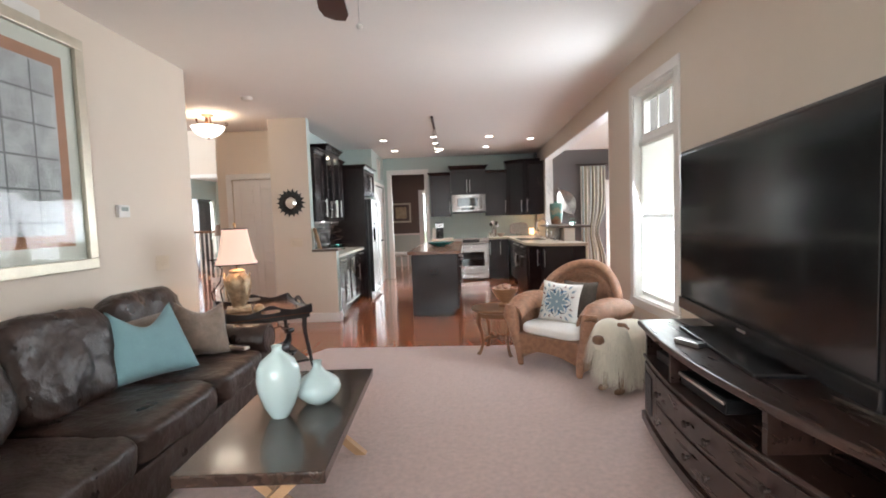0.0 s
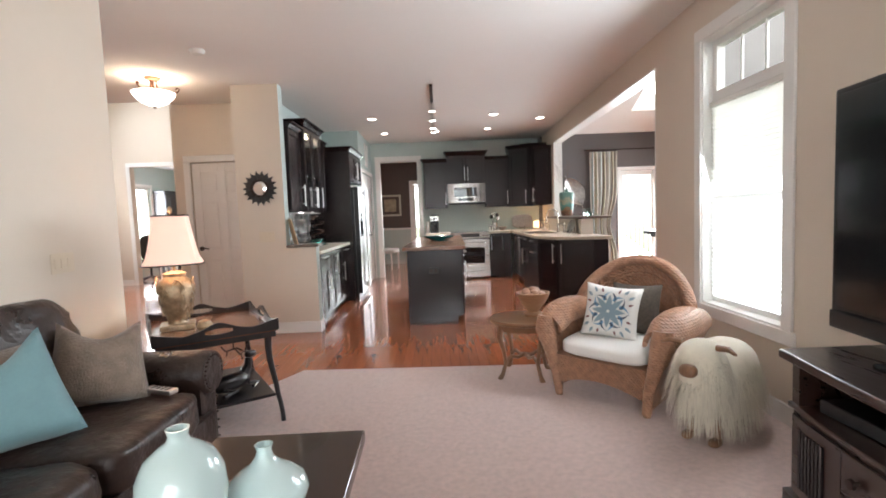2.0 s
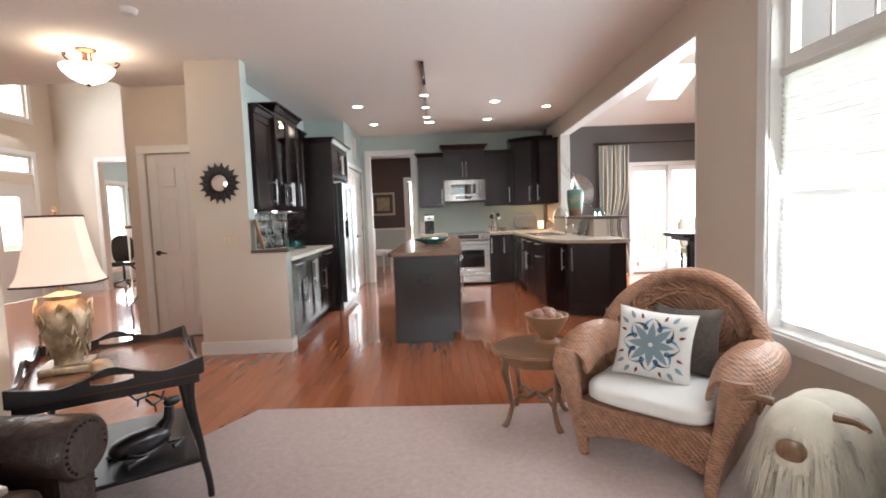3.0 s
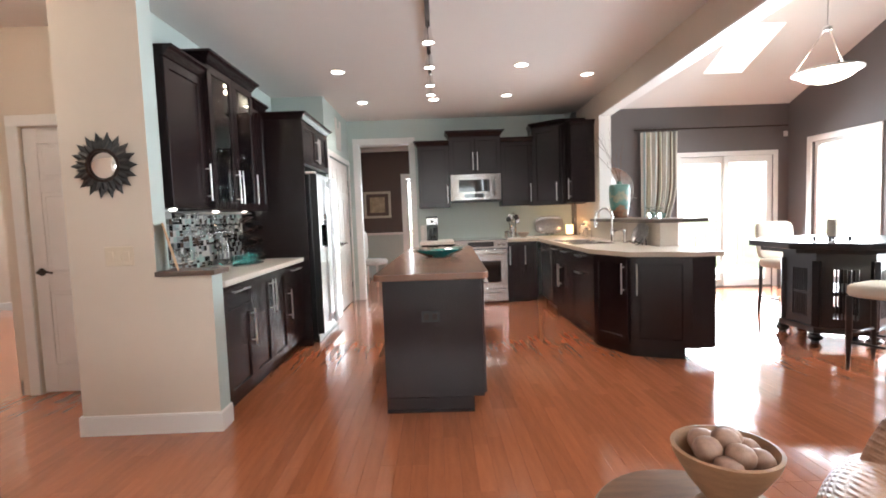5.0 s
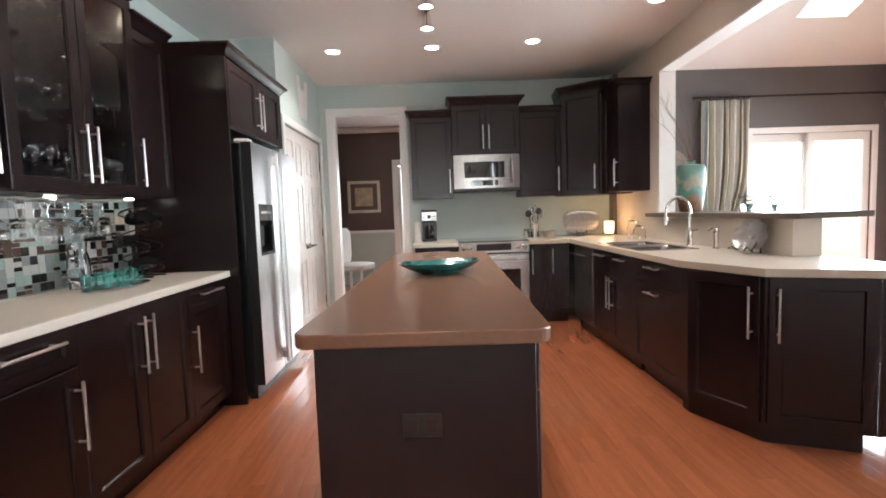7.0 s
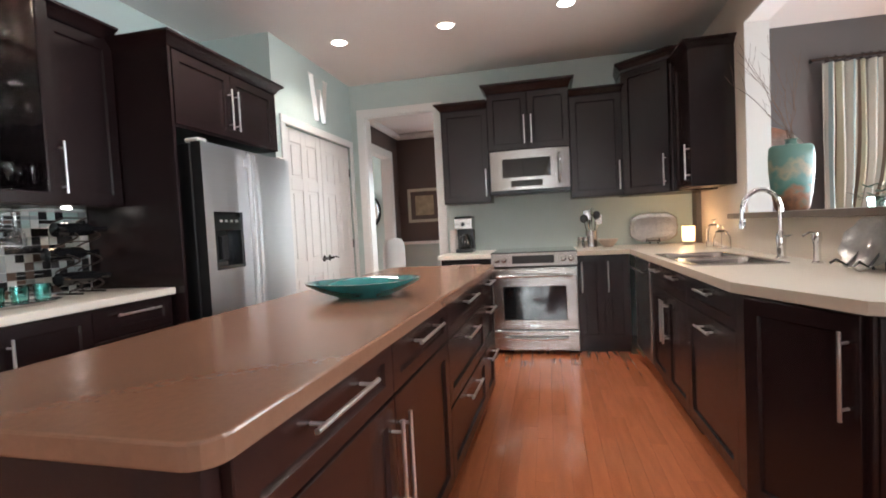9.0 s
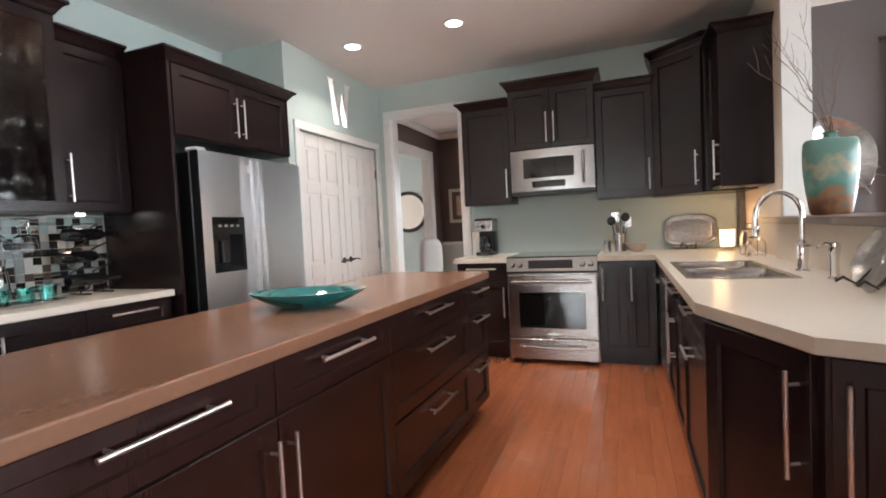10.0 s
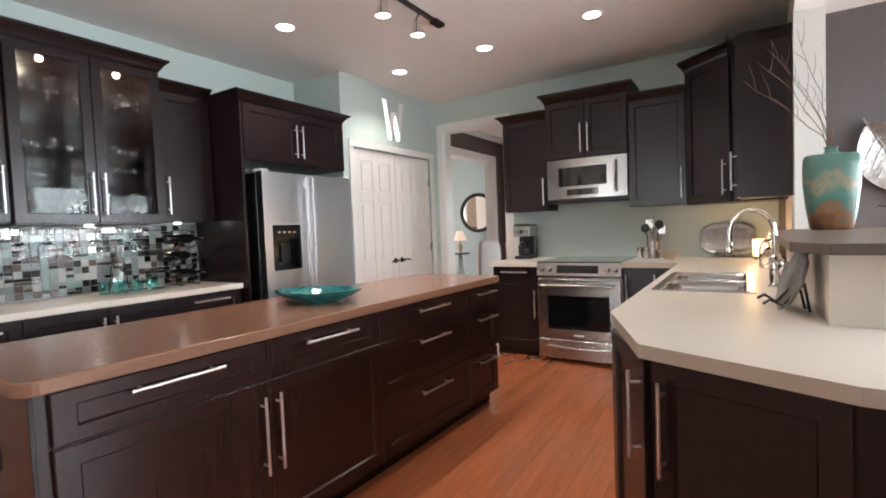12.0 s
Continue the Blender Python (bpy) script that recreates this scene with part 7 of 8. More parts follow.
# big silver leaf on the wall and small green plants on the ledge
lfm = bmesh.new()
rings = []
n = 16
for i in range(n + 1):
    f = i / n
    w = 0.18 * math.sin(math.pi * min(1, 0.04 + f * 0.94)) ** 0.8
    rings.append([lfm.verts.new((u * w, 0.05 * (1 - abs(u)) + 0.02 * math.sin(f * 3), 0.05 + f * 0.46)) for u in (-1, -0.66, -0.33, 0, 0.33, 0.66, 1)])
for a, b in zip(rings, rings[1:]):
    for k in range(6):
        lfm.faces.new((a[k], a[k + 1], b[k + 1], b[k]))
for i in range(3, n - 1, 2):
    for s in (-1, 1):
        tube(lfm, [(0, 0.045, 0.05 + i / n * 0.46), (s * 0.07, 0.03, 0.09 + i / n * 0.46), (s * 0.12, 0.012, 0.13 + i / n * 0.46)], 0.003, 5)
tube(lfm, [(0, 0.05, 0.0), (0, 0.052, 0.3), (0, 0.045, 0.56)], 0.007, 6)
lf_ = solid("leaf_ornament", lfm, bpy.data.materials["embossed_silver"], "large embossed silver leaf hanging on the taupe wall", "wall ornament", m=pose(2.47, 11.145, 1.98, 0, 152, 0) @ Matrix.Diagonal((1.15, 1, 1.35, 1)))
lf_.modifiers.new("solid", 'SOLIDIFY').thickness = 0.004
GREEN = mat("grey_green_leaf", (0.075, 0.13, 0.095), 0.6, var=0.4, scale=20, isl=0.3)
random.seed(12)
for px, py in ((2.30, 9.30), (2.25, 8.95)):
    pt = thing("potted_plant", pose(px, py, 1.179), "small trailing green plant on the ledge", "plant")
    part("pot", lathe(bmesh.new(), [(0, 0), (0.035, 0), (0.045, 0.05), (0.04, 0.05), (0, 0.045)], 18), AQUAGLASS, pt)
    b = bmesh.new()
    for k in range(60):
        a, r, z = random.uniform(0, 6.28), random.uniform(0.01, 0.11), random.uniform(0.03, 0.12)
        c = Vector((r * math.cos(a), r * math.sin(a), z))
        d = Vector((math.cos(a), math.sin(a), random.uniform(-.3, .5))) * 0.028
        s = d.cross(Vector((0, 0, 1))).normalized() * 0.011
        b.faces.new([b.verts.new(q) for q in (c - d, c + s, c + d, c - s)])
    part("leaves", b, GREEN, pt)

# metal letter on the pantry wall
lw = thing("metal_letter", pose(-1.529, 10.42, 2.25, 0, 0, 90), "polished metal letter W on the wall", "wall letter")
b = bmesh.new()
for (xa, za), (xb, zb) in (((0.02, 0.34), (0.075, 0.0)), ((0.075, 0.0), (0.13, 0.25)), ((0.13, 0.25), (0.185, 0.0)), ((0.185, 0.0), (0.24, 0.34))):
    w = 0.027
    rr = []
    for x, z in ((xa, za), (xb, zb)):
        rr.append([(x - w, -0.002, z), (x, -0.028, z), (x + w, -0.002, z)])
    loft(b, rr, smooth=False)
for x in (0.02, 0.24):
    bx(b, x - 0.035, x + 0.035, -0.014, -0.002, 0.335, 0.348)
bmesh.ops.scale(b, vec=(1.32, 1, 1.22), verts=b.verts[:])
part("letter", b, mat("bright_silver_metal", (0.85, 0.82, 0.78), 0.28, metal=0.7, var=0.06, scale=10), lw)

# bar: hanging glasses, tray of tumblers, wine rack, leaning frame
def stem_glass(bm, s=1.0):
    return lathe(bm, [(0.034 * s, 0.0), (0.034 * s, 0.003), (0.006, 0.008), (0.0045, 0.05), (0.005, 0.085), (0.03 * s, 0.11), (0.04 * s, 0.145), (0.036 * s, 0.195), (0.0355 * s, 0.195), (0.0392 * s, 0.145), (0.029 * s, 0.1105), (0.0, 0.088)], 16, close=False)


sg = mesh_of("wine_glass", stem_glass(bmesh.new()), glass_mat("thin_stemware_glass", (1, 1, 1), 0.0, 1.3))
rk = thing("stemware_rack", pose(-2.0, 7.42, 1.388), "metal stemware rack under the glass cabinet", "glass rack")
for k in range(6):
    for o in (-0.012, 0.012):
        part("rail", tube(bmesh.new(), [(-0.13, 0.06 + k * 0.135 + o, -0.018), (0.14, 0.06 + k * 0.135 + o, -0.018)], 0.003, 6), NICKEL, rk)
for k in range(6):
    for j in range(2):
        o = new("wine_glass", sg)
        o.matrix_basis = pose(-2.09 + j * 0.085, 7.48 + k * 0.135, 1.374, 180)
        o.visible_shadow = False
        tagged(o, "clear wine glass hanging upside down", "wine glass", "hanging wine glasses")
random.seed(9)
for k in range(4):
    o = new("wine_glass", sg)
    o.matrix_basis = pose(-2.06 + (k % 2) * 0.1, 7.02 + k * 0.075, 0.918)
    tagged(o, "clear wine glass standing on the bar", "wine glass", "standing wine glasses")
# glassware on the shelves of the glass cabinet
for zi, zz in enumerate((1.409, 1.729, 2.089)):
    for k in range(9):
        for j in range(2):
            o = new("wine_glass", sg)
            h = random.uniform(0.85, 1.15)
            o.matrix_basis = pose(-1.93 - j * 0.10, 7.475 + k * 0.09 + random.uniform(-.012, .012), zz + 0.001) @ Matrix.Diagonal((1, 1, h, 1))
            o.visible_shadow = False
            tagged(o, "clear glass stored on the cabinet shelf", "wine glass", "glasses in the cabinet")
tt = thing("serving_tray", pose(-1.86, 8.02, 0.918), "small silver tray with aqua tumblers", "tray")
part("dish", lathe(bmesh.new(), [(0, 0.002), (0.14, 0.002), (0.165, 0.014), (0.168, 0.012), (0.145, 0.0), (0, 0)], 36, sx=0.7, sy=1.2), CHROME, tt)
tm = mesh_of("tumbler", lathe(bmesh.new(), [(0, 0), (0.03, 0), (0.036, 0.085), (0.033, 0.085), (0.028, 0.008), (0, 0.008)], 18), AQUAGLASS)
for k in range(7):
    o = new("tumbler", tm)
    o.matrix_basis = pose(-1.90 + (k % 2) * 0.075, 7.86 + k * 0.052, 0.9215)
    tagged(o, "aqua blue glass tumbler on the tray", "tumbler", "aqua tumblers")
pj = solid("pitcher", lathe(bmesh.new(), [(0, 0), (0.05, 0), (0.056, 0.06), (0.05, 0.16), (0.04, 0.2), (0.046, 0.24), (0.043, 0.24), (0.037, 0.2), (0.052, 0.06), (0, 0.01)], 24), GLASS, "clear glass pitcher on the bar worktop", "pitcher", m=pose(-2.06, 8.02, 0.918))
wr_ = thing("wine_rack", pose(-1.98, 8.44, 0.918), "scrolled dark metal wine rack", "wine rack")
for y in (-0.06, 0.07):
    b = bmesh.new()
    pts = []
    for k in range(65):
        f = k / 64
        pts.append((0.085 * math.sin(f * math.pi * 6), y, 0.02 + 0.40 * f))
    tube(b, pts, 0.005, 6)
    tube(b, [(-0.09, y, 0.006), (0.09, y, 0.006)], 0.005, 6)
    tube(b, [(0, y, 0.006), (0, y, 0.02)], 0.005, 6)
    part("scroll", b, BRONZE, wr_)
for z in (0.02, 0.155, 0.29, 0.42):
    part("crossbar", tube(bmesh.new(), [(0, -0.06, z), (0, 0.07, z)], 0.004, 6), BRONZE, wr_)
bt = mesh_of("wine_bottle", lathe(bmesh.new(), [(0, 0), (0.036, 0), (0.037, 0.01), (0.037, 0.17), (0.03, 0.2), (0.014, 0.225), (0.013, 0.28), (0.016, 0.285), (0.016, 0.3), (0, 0.3)], 20), DARKGLASS)
for z, x in ((0.09, 0.035), (0.225, -0.035), (0.355, 0.035)):
    o = new("wine_bottle", bt)
    o.matrix_basis = pose(-1.98 + x, 8.295, 0.918 + z, -90, 0, 0)
    tagged(o, "dark green wine bottle lying in the rack", "wine bottle", "bottles in the wine rack")
lfp = thing("leaning_frame", pose(-1.86, 6.90, 1.009, 0, 0, 0), "pale wooden frame leaning on the half wall", "picture frame")
lfp.matrix_basis = pose(-1.80, 6.78, 1.0095, 0, -13, 30)
part("frame", cube(-0.012, 0.0, -0.075, 0.085, 0.0, 0.30, r=0.003), PALEWOOD, lfp)
b_ = solid("soap_dish", blob(bmesh.new(), 0.06, 0.04, 0.02, 3, 4, at=(0, 0, 0.02)), CREAMCLOTH, "cream oval dish on the bar", "dish", m=pose(-1.80, 7.12, 0.918))

# ---- morning room ----
rd = thing("curtain", pose(2.94, MY - 0.09, 0), "striped floor-length curtain on a dark rod", "curtain")
cb = bmesh.new()
uvl = cb.loops.layers.uv.new("UVMap")
NC, NZ = 90, 14
cols = []
for i in range(NC + 1):
    u = i / NC
    row = []
    for j in range(NZ + 1):
        v = j / NZ
        pinch = 1 - 0.34 * math.exp(-((v - 0.38) / 0.16) ** 2)
        x = 0.02 + 0.56 * (0.15 + (u - 0.15) * pinch if u > 0.15 else u)
        y = 0.045 * math.sin(u * math.pi * 14) * (0.75 + 0.25 * math.cos(v * 3)) + 0.008 * math.sin(v * 9 + u * 20)
        row.append(cb.verts.new((x, y, 0.03 + 2.41 * v)))
    cols.append(row)
for i in range(NC):
    for j in range(NZ):
        f = cb.faces.new((cols[i][j], cols[i + 1][j], cols[i + 1][j + 1], cols[i][j + 1]))
        f.smooth = True
        for lp, (a, c) in zip(f.loops, ((i, j), (i + 1, j), (i + 1, j + 1), (i, j + 1))):
            lp[uvl].uv = (a / NC * 3.2, c / NZ)
cm_ = part("cloth", cb, STRIPE, rd, "cream, blue and brown striped cloth")
cm_.modifiers.new("solid", 'SOLIDIFY').thickness = 0.003
part("rod", tube(bmesh.new(), [(-0.08, 0, 2.475), (2.28, 0, 2.475)], 0.012, 10), BRONZE, rd)
for k in range(9):
    part("ring", tube(bmesh.new(), [(0.05 + k * 0.065, 0.022 * math.cos(a), 2.47 + 0.022 * math.sin(a)) for a in [2 * math.pi * q / 12 for q in range(13)]], 0.004, 5), BRONZE, rd)
for x in (-0.04, 2.24):
    part("bracket", tube(bmesh.new(), [(x, 0, 2.475), (x, 0.085, 2.475)], 0.008, 8), BRONZE, rd)
pd = thing("pendant_lamp", pose(3.74, 8.60, 2.46), "large white glass bowl pendant on metal rods", "pendant lamp")
part("bowl", lathe(bmesh.new(), [(0, 0), (0.10, 0.012), (0.2, 0.05), (0.275, 0.115), (0.265, 0.115), (0.19, 0.06), (0, 0.015)], 44), LAMPGLOW, pd, "glowing white glass bowl")
part("rim", tube(bmesh.new(), [(0.282 * math.cos(a), 0.282 * math.sin(a), 0.115) for a in [2 * math.pi * k / 44 for k in range(45)]], 0.012, 8, cap=False), NICKEL, pd)
for k in range(3):
    a = 2 * math.pi * k / 3 + 0.3
    part("rod", tube(bmesh.new(), [(0.28 * math.cos(a), 0.28 * math.sin(a), 0.12), (0.02 * math.cos(a), 0.02 * math.sin(a), 0.52)], 0.006, 6), NICKEL, pd)
part("hub", lathe(bmesh.new(), [(0, 0.5), (0.04, 0.51), (0.04, 0.54), (0.01, 0.56)], 20), NICKEL, pd)
part("stem", tube(bmesh.new(), [(0, 0, 0.55), (0, 0, vault(8.60) - 2.46)], 0.007, 8), NICKEL, pd)
lamp("pendant_bulb", 'POINT', pose(3.74, 8.60, 2.65), 4, (1, 0.88, 0.7), radius=0.08)

bt_ = thing("bar_table", pose(3.62, 8.30, 0), "dark octagonal counter-height table with open pedestal", "table")
OCT = [(0.72 * math.cos(radians(22.5 + 45 * k)), 0.72 * math.sin(radians(22.5 + 45 * k))) for k in range(8)]
soften(part("tabletop", prism(bmesh.new(), OCT, 0.875, 0.93), BLACKWOOD, bt_), 0.008, 3)
part("apron", prism(bmesh.new(), [(x * 0.86, y * 0.86) for x, y in OCT], 0.83, 0.875), BLACKWOOD, bt_)
PED = [(0.42 * math.cos(radians(30 + 60 * k)), 0.42 * math.sin(radians(30 + 60 * k))) for k in range(6)]
part("plinth", prism(bmesh.new(), [(x * 1.08, y * 1.08) for x, y in PED], 0.09, 0.14), BLACKWOOD, bt_)
part("crown", prism(bmesh.new(), PED, 0.75, 0.83), BLACKWOOD, bt_)
for k in range(6):
    a, b2 = Vector((*PED[k], 0)), Vector((*PED[(k + 1) % 6], 0))
    part("post", cube(-0.03, 0.03, -0.03, 0.03, 0.14, 0.75, r=0.004), BLACKWOOD, bt_, at=Matrix.Translation(a * 0.96) @ pose(0, 0, 0, 0, 0, 60 * k + 30))
    pn = bmesh.new()
    L = (b2 - a).length
    bx(pn, 0.03, L - 0.03, -0.01, 0.01, 0.14, 0.22)
    bx(pn, 0.03, L - 0.03, -0.01, 0.01, 0.67, 0.75)
    bx(pn, 0.03, 0.12, -0.01, 0.01, 0.22, 0.67)
    bx(pn, L - 0.12, L - 0.03, -0.01, 0.01, 0.22, 0.67)
    bx(pn, 0.12, L - 0.12, -0.005, 0.005, 0.43, 0.45)
    for q in range(6):
        xx = 0.14 + (L - 0.28) * q / 5
        bx(pn, xx - 0.006, xx + 0.006, -0.006, 0.006, 0.22, 0.67)
    d = (b2 - a).normalized()
    part("grille", pn, BLACKWOOD, bt_, at=Matrix.Translation(a * 0.96) @ pose(0, 0, 0, 0, 0, math.degrees(math.atan2(d.y, d.x))))
    part("foot", lathe(bmesh.new(), [(0, 0), (0.036, 0), (0.032, 0.012), (0.058, 0.035), (0.06, 0.052), (0.04, 0.072), (0.052, 0.09)], 18, (PED[k][0], PED[k][1], 0)), BLACKWOOD, bt_)
part("shelf", prism(bmesh.new(), [(x * 0.85, y * 0.85) for x, y in PED], 0.44, 0.46), BLACKWOOD, bt_)
cp = thing("candle_tray", pose(3.42, 8.12, 0.931), "cream pillar candle on a footed black tray", "candle")
part("tray", cube(-0.11, 0.11, -0.11, 0.11, 0.03, 0.042, r=0.004), BLACKWOOD, cp)
for x in (-0.09, 0.09):
    for y in (-0.09, 0.09):
        part("foot", lathe(bmesh.new(), [(0.012, 0), (0.012, 0.03)], 10, (x, y, 0)), BLACKWOOD, cp)
part("pillar", lathe(bmesh.new(), [(0, 0.043), (0.038, 0.043), (0.038, 0.19), (0.03, 0.192), (0, 0.185)], 24), CREAMCLOTH, cp, "cream wax pillar")


def stool(m, label):
    s = thing("counter_stool", m, label, "stool", "stools round the bar table")
    part("seat", blob(bmesh.new(), 0.23, 0.22, 0.055, 5, 6, at=(0, 0, 0.60)), CREAMCLOTH, s)
    bk = blob(bmesh.new(), 0.225, 0.04, 0.22, 6, 6)
    bmesh.ops.rotate(bk, verts=bk.verts[:], matrix=Matrix.Rotation(radians(-7), 3, 'X'))
    bmesh.ops.translate(bk, verts=bk.verts[:], vec=(0, 0.20, 0.86))
    part("backrest", bk, CREAMCLOTH, s)
    for x in (-0.19, 0.19):
        part("leg", tube(bmesh.new(), [(x, -0.18, 0), (x, -0.18, 0.1), (x, -0.18, 0.3), (x, -0.18, 0.56)], 0.02, 10, rads=[0.014, 0.017, 0.022, 0.024]), BLACKWOOD, s)
        part("leg", tube(bmesh.new(), [(x, 0.21, 0), (x, 0.18, 0.3), (x, 0.18, 0.6)], 0.02, 8), BLACKWOOD, s)
        part("stretcher", tube(bmesh.new(), [(x, -0.18, 0.2), (x, 0.19, 0.2)], 0.012, 6), BLACKWOOD, s)
    part("stretcher", tube(bmesh.new(), [(-0.19, -0.18, 0.26), (0.19, -0.18, 0.26)], 0.012, 6), BLACKWOOD, s)
    return s


st1 = stool(pose(3.82, 9.20, 0, 0, 0, 4), "cream upholstered counter stool with dark turned legs")
copy_thing(st1, pose(3.20, 7.30, 0, 0, 0, 205))
copy_thing(st1, pose(4.55, 8.45, 0, 0, 0, -80))
solid("motion_sensor", cube(-0.03, 0.03, -0.03, 0, -0.04, 0.04, r=0.008), WHITEPL, "small white sensor on the taupe wall", "sensor", m=pose(5.24, MY, 2.36))

# ---- dining room and study ----
dp_ = thing("framed_picture", pose(-1.455, 14.2, 1.29), "small framed picture on the brown dining wall", "picture")
b = bmesh.new()
for x0, x1, z0, z1 in ((-0.29, 0.29, 0, 0.05), (-0.29, 0.29, 0.52, 0.57), (-0.29, -0.24, 0.05, 0.52), (0.24, 0.29, 0.05, 0.52)):
    bx(b, x0, x1, -0.03, 0, z0, z1, r=0.005)
part("frame", b, SILVERFRAME, dp_)
part("mat", cube(-0.24, 0.24, -0.012, -0.004, 0.05, 0.52), BROWN, dp_)
part("print", cube(-0.16, 0.16, -0.016, -0.012, 0.12, 0.45), mat("tan_print", (0.42, 0.33, 0.22), 0.8, var=0.5, scale=9), dp_)
dc = thing("dining_chair", pose(-1.45, 13.0, 0, 0, 0, 70), "white slipcovered dining chair", "chair")
part("seat", blob(bmesh.new(), 0.25, 0.24, 0.06, 5, 6, at=(0, 0, 0.45)), WHITECLOTH, dc)
part("backrest", blob(bmesh.new(), 0.24, 0.05, 0.30, 4, 6, at=(0, 0.24, 0.76)), WHITECLOTH, dc)
for x in (-0.2, 0.2):
    for y in (-0.19, 0.22):
        part("leg", tube(bmesh.new(), [(x, y, 0), (x, y, 0.42)], 0.022, 8), WHITECLOTH, dc)
om = thing("oval_mirror", pose(-3.17, 15.6, 1.58), "oval mirror in dark carved frame", "mirror")
part("frame", tube(bmesh.new(), [(0.40 * math.cos(a), -0.02, 0.39 * math.sin(a)) for a in [2 * math.pi * k / 40 for k in range(41)]], 0.038, 8, cap=False), BLACKWOOD, om)
b = bmesh.new()
b.faces.new([b.verts.new((0.385 * math.cos(a), -0.012, 0.375 * math.sin(a))) for a in [2 * math.pi * k / 40 for k in range(40)]])
part("glass", b, MIRROR, om)
stb = thing("side_table", pose(-3.48, 15.30, 0), "small dark round table under the mirror", "table")
part("tabletop", lathe(bmesh.new(), [(0, 0.70), (0.2, 0.70), (0.2, 0.73), (0, 0.73)], 28), BLACKWOOD, stb)
for k in range(3):
    a = 2.1 * k
    part("leg", tube(bmesh.new(), [(0.03 * math.cos(a), 0.03 * math.sin(a), 0.70), (0.05 * math.cos(a), 0.05 * math.sin(a), 0.35), (0.17 * math.cos(a), 0.17 * math.sin(a), 0)], 0.012, 6), BLACKWOOD, stb)
sl = thing("table_lamp", pose(-3.48, 15.30, 0.731), "small lamp with lit pink shade", "table lamp")
part("body", lathe(bmesh.new(), [(0.05, 0), (0.03, 0.04), (0.055, 0.12), (0.03, 0.2), (0.008, 0.24), (0.008, 0.3)], 18), ORNATE, sl)
part("shade", lathe(bmesh.new(), [(0.14, 0.27), (0.07, 0.47), (0.068, 0.47), (0.137, 0.27)], 24, close=False), SHADE, sl)

# ---- hall and foyer ----
cn = thing("console_table", pose(-3.9, 8.6, 0, 0, 0, 0), "black scrolled iron console table", "table")
part("tabletop", cube(-0.35, 0.35, -0.2, 0.2, 0.78, 0.80, r=0.004), DARKGLASS, cn)
for x in (-0.3, 0.3):
    for y in (-0.16, 0.16):
        part("leg", tube(bmesh.new(), [(x, y, 0.78), (x * 0.4, y, 0.62), (x * 0.55, y, 0.4), (x * 1.1, y, 0.2), (x, y, 0)], 0.012, 6), BRONZE, cn)
bb = solid("boat_bowl", lathe(bmesh.new(), [(0, 0), (0.05, 0), (0.11, 0.05), (0.15, 0.10), (0.14, 0.10), (0.1, 0.055), (0, 0.02)], 28, sx=1.3, sy=0.6), BLACKWOOD, "dark boat-shaped bowl on the console", "bowl", m=pose(-3.85, 8.55, 0.801))
fl_ = thing("candlestick_lamp", pose(-4.1, 8.7, 0.801), "slim dark lamp with taupe shade", "table lamp")
part("stem", lathe(bmesh.new(), [(0.07, 0), (0.06, 0.02), (0.012, 0.04), (0.018, 0.1), (0.01, 0.18), (0.016, 0.3), (0.008, 0.42)], 16), BRONZE, fl_)
part("shade", lathe(bmesh.new(), [(0.13, 0.40), (0.095, 0.60), (0.093, 0.60), (0.128, 0.40)], 24, close=False), TAUPEFUR, fl_)
# stair balustrade seen through the foyer
sb = thing("balustrade", pose(-6.02, 11.3, 0), "white balusters under a wooden handrail", "balustrade")
for k in range(9):
    part("baluster", lathe(bmesh.new(), [(0.016, 0), (0.016, 0.3), (0.024, 0.4), (0.013, 0.65), (0.02, 1.0), (0.016, 1.22)], 10, (k * 0.11, 0, 0)), TRIM, sb)
part("handrail", cube(-0.05, 0.95, -0.03, 0.03, 1.22, 1.28, r=0.012), OILWOOD, sb)

# study beyond the foyer doorway: hutch and office chair
ht = thing("hutch", pose(-7.57, 14.2, 0, 0, 0, 90), "tall dark grey wooden hutch against the study wall", "cabinet")
HUTCH = mat("charcoal_wood", (0.06, 0.055, 0.055), 0.45, var=0.2, scale=4)
part("body", cube(-0.35, 0.35, -0.30, -0.004, 0.08, 2.12, r=0.006), HUTCH, ht)
part("plinth", cube(-0.34, 0.34, -0.29, -0.01, 0, 0.08), HUTCH, ht)
part("cornice", cube(-0.38, 0.38, -0.33, -0.004, 2.12, 2.18, r=0.01), HUTCH, ht)
for s in (-1, 1):
    d = part("door", shaker(0.335, 1.0), HUTCH, ht, at=pose(-0.34 if s < 0 else 0.005, -0.32, 1.06))
    part("knob", blob(bmesh.new(), 0.012, 0.012, 0.012, 2, 4, at=(0.30 if s < 0 else 0.035, -0.012, 0.1)), NICKEL, d)
    part("drawer", shaker(0.335, 0.9), HUTCH, ht, at=pose(-0.34 if s < 0 else 0.005, -0.32, 0.12))
oc = thing("office_chair", pose(-6.98, 12.55, 0, 0, 0, 30), "dark upholstered office chair with rounded back", "chair")
OCF = mat("dark_tweed", (0.05, 0.04, 0.035), 0.9, var=0.5, scale=30)
part("backrest", blob(bmesh.new(), 0.21, 0.05, 0.31, 3, 5, at=(0, 0.2, 0.76)), OCF, oc)
part("seat", blob(bmesh.new(), 0.24, 0.23, 0.05, 4, 5, at=(0, 0, 0.45)), OCF, oc)
